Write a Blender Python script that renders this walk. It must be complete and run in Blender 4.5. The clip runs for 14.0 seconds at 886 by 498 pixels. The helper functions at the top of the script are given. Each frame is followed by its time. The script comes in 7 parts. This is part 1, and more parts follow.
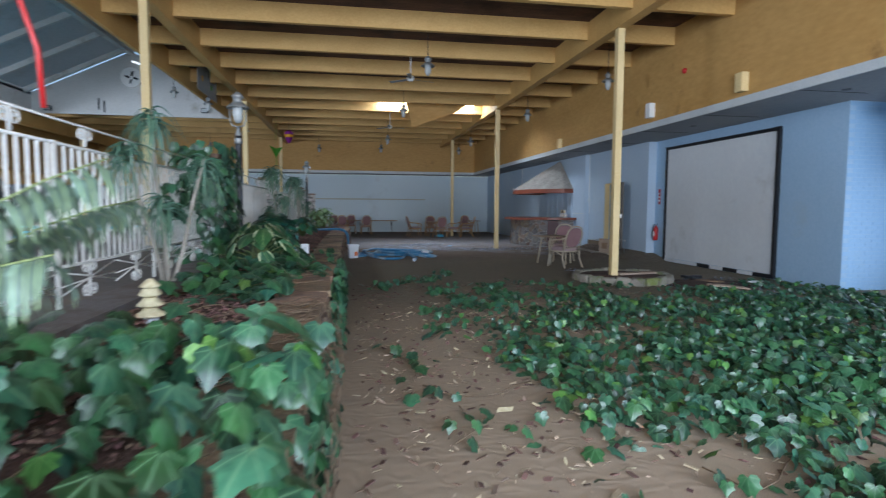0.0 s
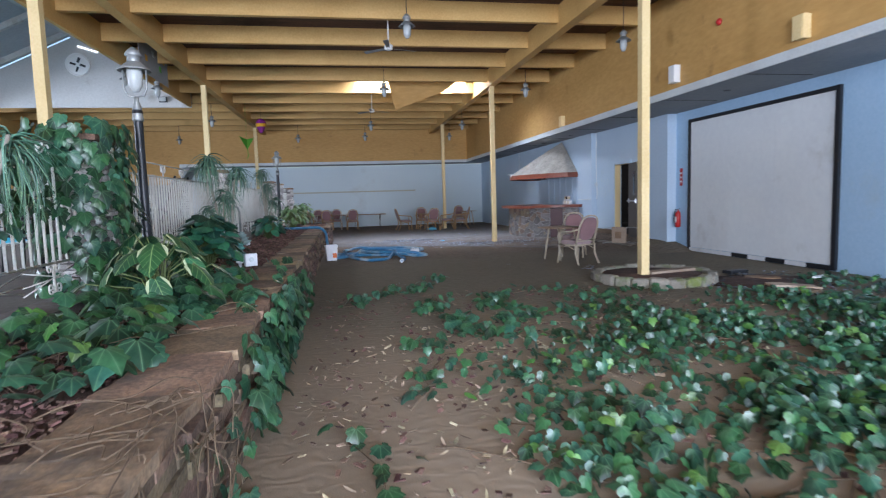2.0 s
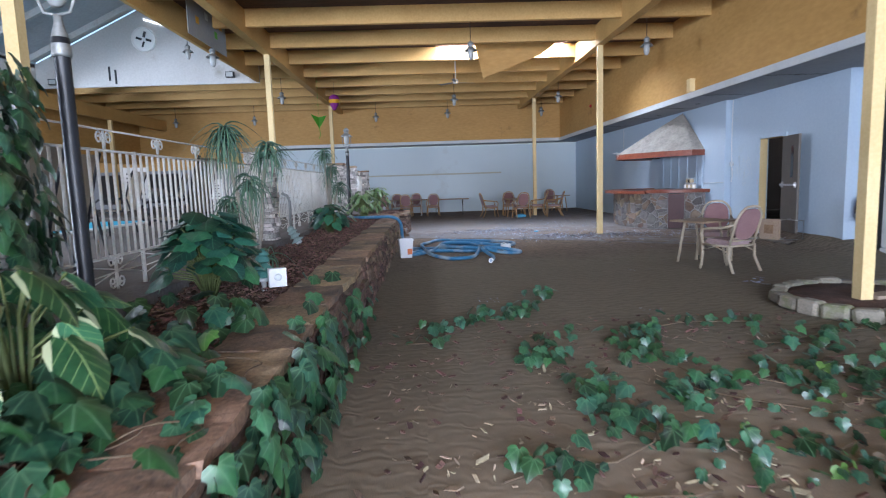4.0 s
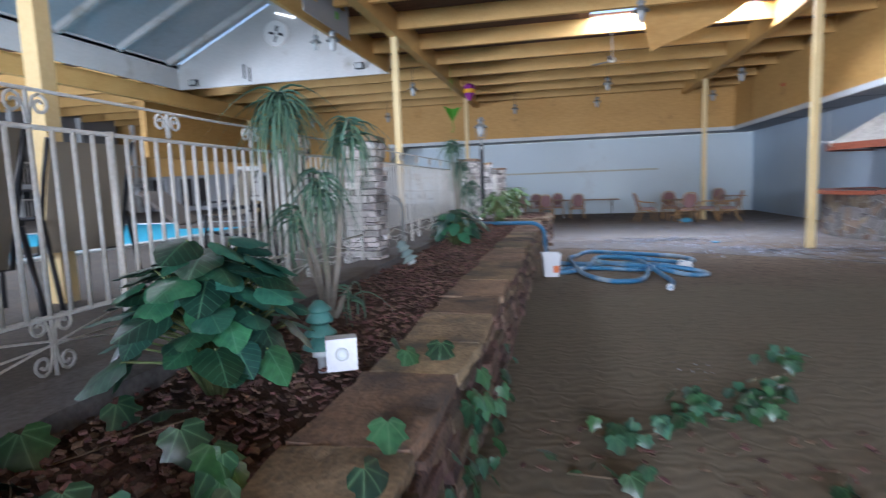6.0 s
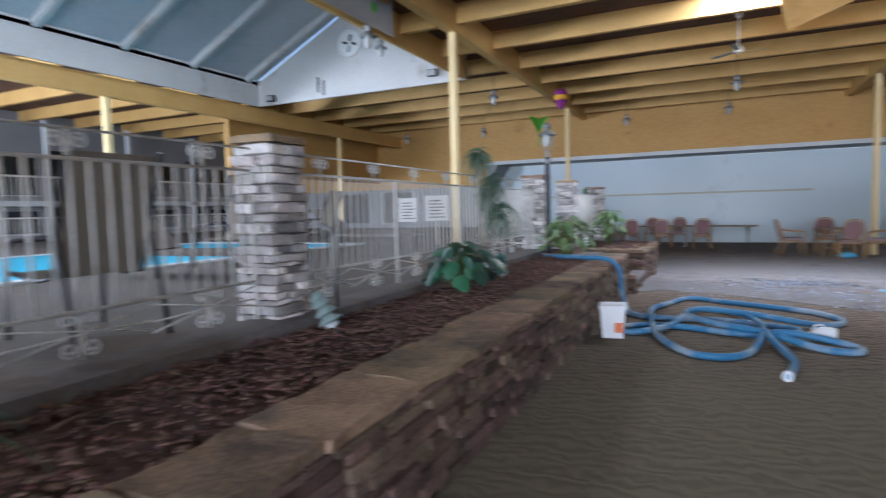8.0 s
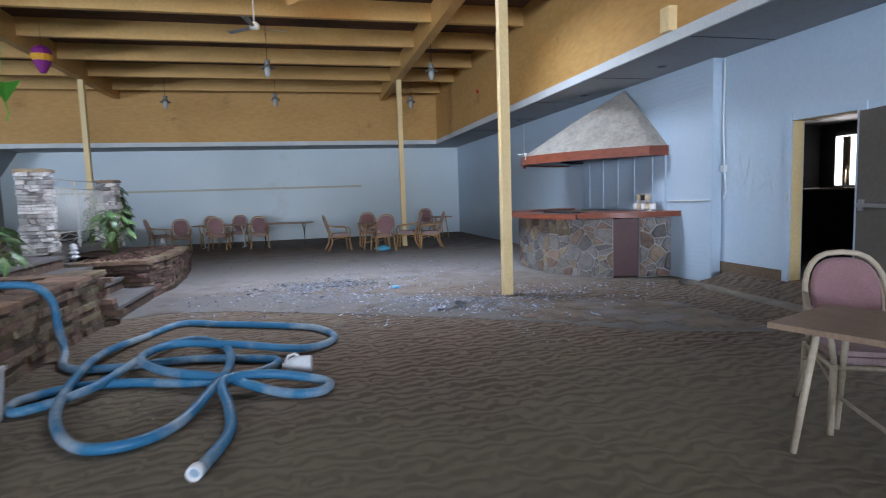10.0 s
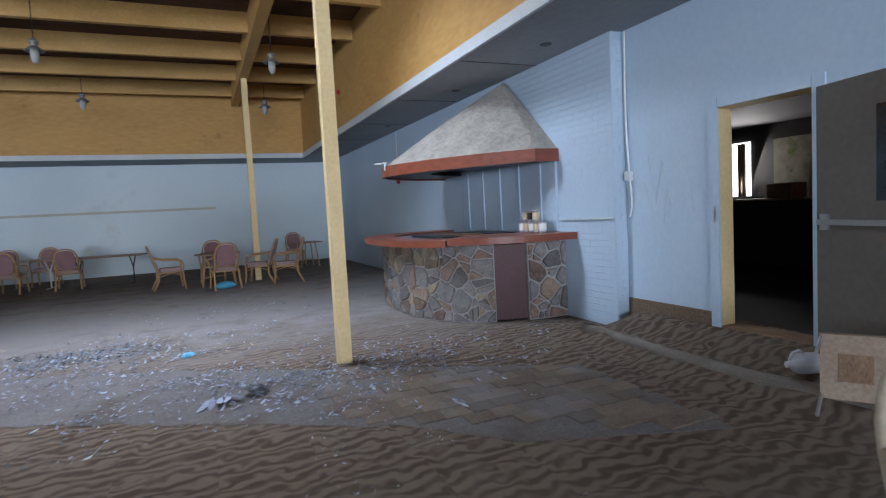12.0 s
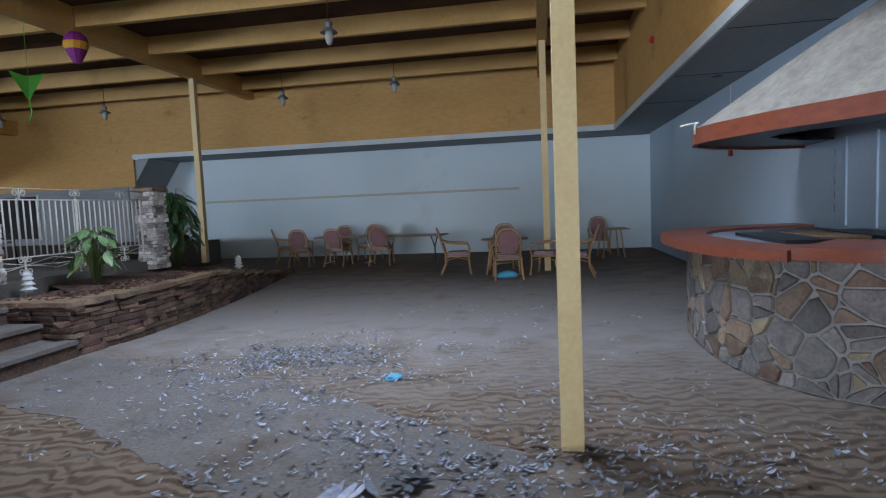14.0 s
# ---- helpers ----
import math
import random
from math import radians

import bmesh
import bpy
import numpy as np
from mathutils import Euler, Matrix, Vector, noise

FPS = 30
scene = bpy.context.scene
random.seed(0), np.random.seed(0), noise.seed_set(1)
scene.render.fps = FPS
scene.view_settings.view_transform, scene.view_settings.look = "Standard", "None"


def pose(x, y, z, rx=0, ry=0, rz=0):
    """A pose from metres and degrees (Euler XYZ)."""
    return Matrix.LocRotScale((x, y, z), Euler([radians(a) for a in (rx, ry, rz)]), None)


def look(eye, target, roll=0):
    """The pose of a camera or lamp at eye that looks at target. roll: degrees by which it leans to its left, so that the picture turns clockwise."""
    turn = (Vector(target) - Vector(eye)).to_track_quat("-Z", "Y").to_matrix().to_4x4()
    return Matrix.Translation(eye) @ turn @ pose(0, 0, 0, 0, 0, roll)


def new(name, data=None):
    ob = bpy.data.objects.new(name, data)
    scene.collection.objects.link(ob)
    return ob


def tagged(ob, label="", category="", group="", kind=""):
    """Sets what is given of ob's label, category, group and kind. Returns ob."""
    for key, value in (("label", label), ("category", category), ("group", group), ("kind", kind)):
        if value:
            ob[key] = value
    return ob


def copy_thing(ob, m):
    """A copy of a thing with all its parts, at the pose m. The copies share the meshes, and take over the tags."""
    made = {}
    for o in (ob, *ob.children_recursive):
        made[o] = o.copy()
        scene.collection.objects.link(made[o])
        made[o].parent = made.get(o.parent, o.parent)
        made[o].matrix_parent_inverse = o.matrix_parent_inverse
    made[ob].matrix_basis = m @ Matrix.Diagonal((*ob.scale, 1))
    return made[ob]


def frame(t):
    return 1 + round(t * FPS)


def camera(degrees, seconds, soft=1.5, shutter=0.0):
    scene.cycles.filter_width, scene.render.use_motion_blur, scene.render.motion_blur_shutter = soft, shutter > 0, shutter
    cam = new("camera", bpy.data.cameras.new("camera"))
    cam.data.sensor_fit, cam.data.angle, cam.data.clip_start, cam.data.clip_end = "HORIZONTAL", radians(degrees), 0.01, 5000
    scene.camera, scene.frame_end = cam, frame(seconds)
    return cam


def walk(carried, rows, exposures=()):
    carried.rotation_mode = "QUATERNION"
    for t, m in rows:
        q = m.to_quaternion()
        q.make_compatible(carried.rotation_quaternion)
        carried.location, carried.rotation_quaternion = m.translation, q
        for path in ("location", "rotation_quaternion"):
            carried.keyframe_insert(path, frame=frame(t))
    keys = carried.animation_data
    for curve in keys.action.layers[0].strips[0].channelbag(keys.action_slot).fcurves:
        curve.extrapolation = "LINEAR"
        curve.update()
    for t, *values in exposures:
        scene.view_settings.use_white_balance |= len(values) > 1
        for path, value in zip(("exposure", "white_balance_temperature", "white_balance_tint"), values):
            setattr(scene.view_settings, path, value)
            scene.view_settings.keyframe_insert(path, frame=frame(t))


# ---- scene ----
# ---------------- camera and walk ----------------
cam = camera(76.5, 14.0, soft=1.15, shutter=0.4)
PATH = [
    (0, (0.085, 0.182, 1.402), (0.408, 2.151, 1.257), 0.4),
    (0.5, (0.343, 0.594, 1.415), (0.806, 2.534, 1.272), -0.9),
    (1, (0.451, 1.032, 1.415), (0.882, 2.977, 1.237), -1.8),
    (1.5, (0.454, 1.652, 1.446), (0.854, 3.603, 1.258), -1.6),
    (2, (0.492, 2.211, 1.427), (0.832, 4.173, 1.246), -1.7),
    (2.5, (0.554, 2.815, 1.445), (0.746, 4.795, 1.235), -1.8),
    (2.7, (0.561, 3.09, 1.427), (0.722, 5.071, 1.21), -1.6),
    (4.8, (0.61, 5.57, 1.502), (0.523, 7.55, 1.231), -2.2),
    (5, (0.545, 5.779, 1.503), (0.402, 7.754, 1.219), -2.2),
    (5.5, (0.41, 6.42, 1.52), (0.149, 8.383, 1.241), -2.6),
    (6, (0.35, 6.977, 1.492), (-0.072, 8.919, 1.269), -2.1),
    (6.5, (0.42, 7.562, 1.462), (-0.679, 9.223, 1.268), -2.1),
    (7, (0.628, 8.265, 1.529), (-0.505, 9.902, 1.335), -1.4),
    (7.3, (0.808, 8.604, 1.508), (-0.261, 10.287, 1.352), -1.2),
    (7.5, (0.877, 8.857, 1.502), (-0.166, 10.558, 1.365), -1.6),
    (8, (1.14, 9.487, 1.484), (0.28, 11.287, 1.345), -1.4),
    (8.3, (1.32, 9.791, 1.469), (0.819, 11.721, 1.317), -0.9),
    (8.5, (1.463, 10.026, 1.459), (1.158, 11.997, 1.312), -0.8),
    (9, (1.772, 10.625, 1.429), (1.793, 12.619, 1.268), -1.9),
    (9.2, (1.891, 10.855, 1.469), (2.058, 12.841, 1.298), -1.6),
    (11.3, (3.323, 13.158, 1.424), (3.917, 15.059, 1.247), -1.8),
    (11.5, (3.501, 13.384, 1.431), (4.14, 15.273, 1.274), -1.8),
    (12, (3.904, 13.879, 1.446), (4.69, 15.713, 1.307), -3.1),
    (12.5, (4.17, 14.501, 1.44), (4.959, 16.334, 1.296), -3.9),
    (13, (4.399, 15.035, 1.473), (5.095, 16.905, 1.332), -3.3),
    (13.4, (4.54, 15.375, 1.454), (4.623, 17.369, 1.321), -3.0),
    (13.5, (4.573, 15.507, 1.452), (4.518, 17.502, 1.316), -3.1),
    (14, (4.948, 15.963, 1.477), (4.609, 17.929, 1.322), -2.4),
]
EXPOSURES = [(0.0, 0.25, 6000, 12), (1.5, 0.7, 6000, 16), (4.5, 1.15, 6000, 18), (8.5, 1.15, 6000, 16), (10.0, 1.0, 6000, 14), (11.5, 0.9, 6000, 14), (13.0, 0.7, 6000, 13), (14.0, 0.55, 6000, 12)]
walk(cam, [(t, look(eye, target, roll)) for t, eye, target, roll in PATH], EXPOSURES)

# ---------------- world, sun and large lights ----------------
world = bpy.data.worlds.new("world")
scene.world = world
world.use_nodes = True
wn = world.node_tree.nodes
sky = wn.new("ShaderNodeTexSky")
sky.sky_type = "NISHITA"
sky.sun_disc = False
sky.sun_elevation, sky.sun_rotation = radians(30), radians(180)
world.node_tree.links.new(sky.outputs[0], wn["Background"].inputs[0])
wn["Background"].inputs[1].default_value = 0.12
sun = new("sun", bpy.data.lights.new("sun", "SUN"))
sun.data.energy, sun.data.angle, sun.data.color = 3.5, radians(0.5), (1.0, 0.95, 0.87)
sun.matrix_world = look((-1.5, -17.3, 10.0), (0, 0, 0))


def area_light(name, eye, target, w, h, watts, colour):
    ob = new(name, bpy.data.lights.new(name, "AREA"))
    ob.data.shape, ob.data.size, ob.data.size_y = "RECTANGLE", w, h
    ob.data.energy, ob.data.color = watts, colour
    ob.matrix_world = look(eye, target)
    return ob


# daylight of the glazed entrance end and the ceiling hole, plus added fill lamps
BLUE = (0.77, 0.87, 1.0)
# Fill lamp under the unseen right slope, for an assumed skylight over the pool.
area_light("pool_roof_fill", (-6.95, 13.6, 6.1), (-7.05, 13.6, 0.0), 11.0, 1.8, 200, (0.86, 0.93, 1.0))
area_light("entrance_daylight", (1.0, -3.9, 2.6), (2.0, 8.0, 1.9), 11.0, 3.7, 1800, BLUE)
# Fill lamp added out of view west of the pool to brighten the far end.
area_light("court_fill", (-17.5, 10.0, 1.75), (0.0, 27.0, 1.3), 5.0, 1.8, 1050, BLUE)
# Fill lamp added before the dark exit door, to brighten the alcove.
area_light("alcove_fill", (9.75, 7.9, 1.15), (5.0, 8.1, 0.9), 0.8, 2.0, 12, BLUE)
area_light("hole_daylight", (2.9, 20.94, 5.36), (2.9, 20.94, 0.0), 3.5, 0.62, 290, BLUE)
area_light("kitchen_daylight", (15.45, 23.05, 2.0), (9.5, 19.0, 0.6), 0.8, 1.2, 45, (1.0, 0.93, 0.85))

# ---------------- materials ----------------
def mat(name, a, b=None, rough=0.75, metal=0.0, scale=1.5, fine=40.0, mix=0.5, bump=0.15, depth=0.01, rand=0.0, island=0.0,
        stain=None, stain_scale=0.6, stain_at=0.6, spec=0.4, alpha=1.0, emit=None, stretch=(1, 1, 1), sheen=0.0):
    """Two-scale noise between colours a and b, with fine bump, optional stains and a value shift per object or island."""
    m = bpy.data.materials.new(name)
    m.use_nodes = True
    n, l = m.node_tree.nodes, m.node_tree.links
    p = n["Principled BSDF"]
    b = b or tuple(0.75 * c for c in a)
    geo = n.new("ShaderNodeNewGeometry")
    mp = n.new("ShaderNodeMapping")
    mp.inputs["Scale"].default_value = stretch
    l.new(geo.outputs["Position"], mp.inputs["Vector"])
    big, small = n.new("ShaderNodeTexNoise"), n.new("ShaderNodeTexNoise")
    big.inputs["Scale"].default_value, small.inputs["Scale"].default_value = scale, fine
    big.inputs["Detail"].default_value, small.inputs["Detail"].default_value = 5, 3
    for t in (big, small):
        l.new(mp.outputs[0], t.inputs["Vector"])
    add = n.new("ShaderNodeMix")
    add.data_type = "FLOAT"
    add.inputs[0].default_value = mix
    l.new(big.outputs[0], add.inputs[2])
    l.new(small.outputs[0], add.inputs[3])
    ramp = n.new("ShaderNodeValToRGB")
    ramp.color_ramp.elements[0].position, ramp.color_ramp.elements[1].position = 0.34, 0.66
    ramp.color_ramp.elements[0].color, ramp.color_ramp.elements[1].color = (*b, 1), (*a, 1)
    l.new(add.outputs[0], ramp.inputs[0])
    col = ramp.outputs[0]
    if stain:
        st = n.new("ShaderNodeTexNoise")
        st.inputs["Scale"].default_value, st.inputs["Detail"].default_value, st.inputs["Roughness"].default_value = stain_scale, 8, 0.65
        l.new(geo.outputs["Position"], st.inputs["Vector"])
        sr = n.new("ShaderNodeValToRGB")
        sr.color_ramp.elements[0].position, sr.color_ramp.elements[1].position = stain_at - 0.05, stain_at + 0.1
        l.new(st.outputs[0], sr.inputs[0])
        mx = n.new("ShaderNodeMix")
        mx.data_type = "RGBA"
        l.new(sr.outputs[0], mx.inputs[0])
        l.new(col, mx.inputs[6])
        mx.inputs[7].default_value = (*stain, 1)
        col = mx.outputs[2]
    for amount, node, sock in ((rand, "ShaderNodeObjectInfo", "Random"), (island, "ShaderNodeNewGeometry", "Random Per Island")):
        if amount:
            src = n.new(node)
            mr = n.new("ShaderNodeMapRange")
            mr.inputs[3].default_value, mr.inputs[4].default_value = 1 - amount, 1 + amount
            l.new(src.outputs[sock], mr.inputs[0])
            hv = n.new("ShaderNodeHueSaturation")
            l.new(mr.outputs[0], hv.inputs["Value"])
            hr = n.new("ShaderNodeMapRange")
            hr.inputs[3].default_value, hr.inputs[4].default_value = 0.5 - amount * 0.06, 0.5 + amount * 0.06
            sq = n.new("ShaderNodeMath")
            sq.operation = "FRACT"
            tm = n.new("ShaderNodeMath")
            tm.operation = "MULTIPLY"
            tm.inputs[1].default_value = 7.31
            l.new(src.outputs[sock], tm.inputs[0])
            l.new(tm.outputs[0], sq.inputs[0])
            l.new(sq.outputs[0], hr.inputs[0])
            l.new(hr.outputs[0], hv.inputs["Hue"])
            l.new(col, hv.inputs["Color"])
            col = hv.outputs[0]
    l.new(col, p.inputs["Base Color"])
    p.inputs["Roughness"].default_value, p.inputs["Metallic"].default_value = rough, metal
    p.inputs["Specular IOR Level"].default_value = spec
    p.inputs["Sheen Weight"].default_value = sheen
    if bump:
        bp = n.new("ShaderNodeBump")
        bp.inputs["Strength"].default_value, bp.inputs["Distance"].default_value = bump, depth
        l.new(add.outputs[0], bp.inputs["Height"])
        l.new(bp.outputs[0], p.inputs["Normal"])
    if emit:
        p.inputs["Emission Color"].default_value, p.inputs["Emission Strength"].default_value = (*emit[:3], 1), emit[3]
    return m


M = {}
M["yellow"] = mat("yellow_timber_paint", (0.62, 0.38, 0.13), (0.50, 0.29, 0.085), 0.6, fine=25, stretch=(1, 1, 1), stain=(0.42, 0.26, 0.07), stain_at=0.66)
M["yellow_ply"] = mat("yellow_ply_fascia", (0.58, 0.345, 0.115), (0.46, 0.26, 0.075), 0.65, scale=0.8, fine=14, stretch=(0.35, 0.35, 1), stain=(0.22, 0.11, 0.035), stain_at=0.68, stain_scale=1.1)
M["post"] = mat("cream_post_paint", (0.78, 0.62, 0.33), (0.68, 0.51, 0.24), 0.55, fine=30, stain=(0.5, 0.36, 0.16), stain_at=0.7)
M["deck"] = mat("dark_roof_boards", (0.135, 0.066, 0.038), (0.055, 0.026, 0.016), 0.85, scale=1.2, fine=9, stretch=(1, 5, 1), stain=(0.03, 0.015, 0.01), stain_at=0.55)
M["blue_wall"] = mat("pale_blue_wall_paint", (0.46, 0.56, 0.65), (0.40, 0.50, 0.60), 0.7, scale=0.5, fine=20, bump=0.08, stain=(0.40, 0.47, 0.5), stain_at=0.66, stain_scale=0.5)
# Greyer paint than blue_wall, and lightened to make up for missing light there.
M["far_wall"] = mat("lightened_grey_blue_wall_paint", (0.64, 0.74, 0.78), (0.57, 0.67, 0.72), 0.7, scale=0.5, fine=20, bump=0.08, stain=(0.52, 0.58, 0.6), stain_at=0.66, stain_scale=0.5)
# Near walls: the pale blue paint with blue daylight put into the colour.
M["near_brick"] = mat("daylit_blue_painted_brick", (0.31, 0.49, 0.68), (0.26, 0.43, 0.62), 0.6, scale=0.6, fine=30, bump=0.2, stain=(0.33, 0.46, 0.56), stain_at=0.68)
M["near_wall"] = mat("daylit_blue_wall_paint", (0.37, 0.52, 0.67), (0.31, 0.46, 0.61), 0.65, scale=0.5, fine=20, bump=0.08, stain=(0.36, 0.46, 0.53), stain_at=0.66, stain_scale=0.5)
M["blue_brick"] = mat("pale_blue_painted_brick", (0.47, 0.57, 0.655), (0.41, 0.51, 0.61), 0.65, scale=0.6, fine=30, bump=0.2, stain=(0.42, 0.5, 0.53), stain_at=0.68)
M["soffit"] = mat("grey_soffit_board", (0.33, 0.345, 0.35), (0.27, 0.285, 0.295), 0.8, scale=0.7, fine=15, bump=0.05)
M["trim"] = mat("pale_grey_trim", (0.62, 0.66, 0.66), (0.5, 0.54, 0.55), 0.55)
M["white"] = mat("white_paint", (0.78, 0.78, 0.75), (0.70, 0.70, 0.68), 0.55, stain=(0.55, 0.53, 0.48), stain_at=0.68)
M["old_white"] = mat("dull_peeling_white", (0.56, 0.555, 0.53), (0.46, 0.455, 0.43), 0.7, scale=0.9, fine=18, stain=(0.33, 0.30, 0.25), stain_at=0.62, stain_scale=1.3)
M["white_board"] = mat("off_white_panel", (0.66, 0.68, 0.68), (0.6, 0.62, 0.63), 0.6, scale=0.6, fine=10, bump=0.05, stain=(0.48, 0.48, 0.46), stain_at=0.64, stain_scale=0.9)
M["roof_sheet"] = mat("grey_roof_sheet", (0.46, 0.48, 0.49), (0.37, 0.39, 0.405), 0.6, scale=0.5, fine=12, stain=(0.30, 0.30, 0.29), stain_at=0.6, stain_scale=0.7)
M["black"] = mat("black_paint", (0.018, 0.02, 0.024), (0.01, 0.011, 0.013), 0.4, bump=0.05)
# Near-black; on the kitchen walls and bench it puts shade into the colour.
M["dark"] = mat("near_black", (0.03, 0.027, 0.025), (0.015, 0.013, 0.012), 0.8)
M["concrete"] = mat("worn_concrete", (0.205, 0.193, 0.188), (0.105, 0.094, 0.088), 0.9, scale=1.1, fine=38, stain=(0.105, 0.082, 0.066), stain_at=0.54, stain_scale=1.1)
M["soil"] = mat("dark_bark_soil", (0.125, 0.07, 0.052), (0.038, 0.022, 0.017), 0.95, scale=6, fine=60, bump=0.6, depth=0.03)
M["stone_cap"] = mat("sandstone_cap", (0.36, 0.24, 0.15), (0.12, 0.085, 0.06), 0.88, scale=3, fine=45, bump=0.6, depth=0.02, rand=0.35, stain=(0.10, 0.08, 0.065), stain_at=0.56, stain_scale=2.2)
M["ledge_stone"] = mat("ledge_stone", (0.16, 0.10, 0.074), (0.05, 0.034, 0.028), 0.88, scale=6, fine=50, bump=0.7, depth=0.02, rand=0.5, island=0.5)
M["pillar_stone"] = mat("pillar_slate", (0.60, 0.58, 0.56), (0.27, 0.24, 0.22), 0.6, scale=7, fine=45, bump=0.7, depth=0.02, rand=0.6, island=0.6)
M["mortar"] = mat("pale_mortar", (0.42, 0.41, 0.395), (0.27, 0.26, 0.25), 0.9, fine=80, bump=0.4)
M["dark_mortar"] = mat("dark_mortar", (0.10, 0.07, 0.055), (0.06, 0.04, 0.03), 0.95, fine=80)
M["bar_stone"] = mat("rust_brown_fieldstone", (0.25, 0.17, 0.118), (0.115, 0.082, 0.064), 0.78, scale=9, fine=34, bump=0.7, depth=0.015, rand=0.35, stain=(0.34, 0.32, 0.29), stain_at=0.63, stain_scale=7)
M["bar_stone_grey"] = mat("grey_fieldstone", (0.235, 0.217, 0.205), (0.115, 0.105, 0.10), 0.78, scale=9, fine=34, bump=0.7, depth=0.015, rand=0.4)
M["bar_stone_buff"] = mat("buff_fieldstone", (0.35, 0.275, 0.20), (0.20, 0.145, 0.10), 0.8, scale=9, fine=34, bump=0.7, depth=0.015, rand=0.3)
M["red_wood"] = mat("red_stained_timber", (0.27, 0.078, 0.04), (0.15, 0.04, 0.023), 0.35, scale=2, fine=25, stretch=(1, 4, 8))
M["stucco"] = mat("grey_stucco", (0.40, 0.37, 0.32), (0.26, 0.24, 0.21), 0.9, scale=4, fine=15, bump=1.0, depth=0.05)
M["maroon"] = mat("maroon_panel", (0.10, 0.035, 0.035), (0.06, 0.02, 0.02), 0.5)
M["water"] = mat("pool_blue", (0.05, 0.46, 0.66), (0.035, 0.39, 0.6), 0.55, bump=0.03, spec=0.2)
M["pooldeck"] = mat("pool_deck_concrete", (0.15, 0.136, 0.122), (0.085, 0.076, 0.067), 0.9, scale=0.8, fine=40, stain=(0.18, 0.14, 0.11), stain_at=0.6)
M["iron"] = mat("white_wrought_iron", (0.70, 0.70, 0.66), (0.52, 0.50, 0.45), 0.5, fine=50, stain=(0.28, 0.16, 0.08), stain_at=0.7, stain_scale=5)


def carpet_material():
    """Brown carpet with a woven wavy pattern, green and dusty in large patches."""
    m = bpy.data.materials.new("wavy_brown_carpet")
    m.use_nodes = True
    n, l = m.node_tree.nodes, m.node_tree.links
    p = n["Principled BSDF"]
    geo = n.new("ShaderNodeNewGeometry")
    sx = n.new("ShaderNodeSeparateXYZ")
    l.new(geo.outputs["Position"], sx.inputs[0])

    def calc(op, *args):
        k = n.new("ShaderNodeMath")
        k.operation = op
        for i, v in enumerate(args):
            if isinstance(v, (int, float)):
                k.inputs[i].default_value = v
            else:
                l.new(v, k.inputs[i])
        return k.outputs[0]

    drift = n.new("ShaderNodeTexNoise")
    drift.inputs["Scale"].default_value, drift.inputs["Detail"].default_value = 5.5, 1
    # square tiles, each with its own swirl
    tile = calc("MULTIPLY_ADD", calc("FLOOR", calc("MULTIPLY", sx.outputs[0], 1.8)), 1.37, calc("MULTIPLY", calc("FLOOR", calc("MULTIPLY", sx.outputs[1], 1.8)), 2.71))
    spot = n.new("ShaderNodeCombineXYZ")
    l.new(sx.outputs[0], spot.inputs[0])
    l.new(sx.outputs[1], spot.inputs[1])
    l.new(tile, spot.inputs[2])
    l.new(spot.outputs[0], drift.inputs["Vector"])
    # short ripples: bands across the hall that wriggle every 0.21 m
    ripple = calc("SINE", calc("MULTIPLY_ADD", drift.outputs[0], 10.0, calc("MULTIPLY", sx.outputs[0], 24.0)))
    phase = calc("MULTIPLY_ADD", drift.outputs[0], 15.0, calc("MULTIPLY_ADD", ripple, calc("MULTIPLY_ADD", drift.outputs[0], 2.2, -0.25), calc("MULTIPLY", sx.outputs[1], 54.0)))
    cross = calc("SINE", calc("MULTIPLY_ADD", drift.outputs[0], 11.0, calc("MULTIPLY_ADD", ripple, -0.95, calc("MULTIPLY", sx.outputs[1], 41.0))))
    wave_value = calc("MULTIPLY_ADD", cross, 0.17, calc("MULTIPLY_ADD", calc("SINE", phase), 0.36, 0.5))
    fine, big, mid = (n.new("ShaderNodeTexNoise") for _ in range(3))
    fine.inputs["Scale"].default_value, big.inputs["Scale"].default_value, mid.inputs["Scale"].default_value = 160, 0.33, 2.2
    big.inputs["Detail"].default_value = mid.inputs["Detail"].default_value = 6
    for t in (fine, big, mid):
        l.new(geo.outputs["Position"], t.inputs["Vector"])
    r = n.new("ShaderNodeValToRGB")
    r.color_ramp.elements[0].position, r.color_ramp.elements[1].position = 0.15, 0.75
    r.color_ramp.elements[0].color, r.color_ramp.elements[1].color = (0.088, 0.064, 0.047, 1), (0.190, 0.144, 0.107, 1)
    l.new(wave_value, r.inputs[0])

    def blend(fac, c0, c1, lo, hi):
        rr = n.new("ShaderNodeMapRange")
        rr.inputs[1].default_value, rr.inputs[2].default_value = lo, hi
        l.new(fac, rr.inputs[0])
        x = n.new("ShaderNodeMix")
        x.data_type = "RGBA"
        l.new(rr.outputs[0], x.inputs[0])
        l.new(c0, x.inputs[6])
        x.inputs[7].default_value = c1
        return x.outputs[2]

    # worn green in the middle of the hall, dust on patches
    warp = n.new("ShaderNodeMath")
    warp.operation = "MULTIPLY_ADD"
    l.new(big.outputs[0], warp.inputs[0])
    warp.inputs[1].default_value = 7.0
    l.new(sx.outputs[1], warp.inputs[2])
    g = n.new("ShaderNodeMapRange")
    g.inputs[1].default_value, g.inputs[2].default_value, g.inputs[3].default_value, g.inputs[4].default_value = 17.5, 20.5, 0.55, 0.0
    l.new(warp.outputs[0], g.inputs[0])
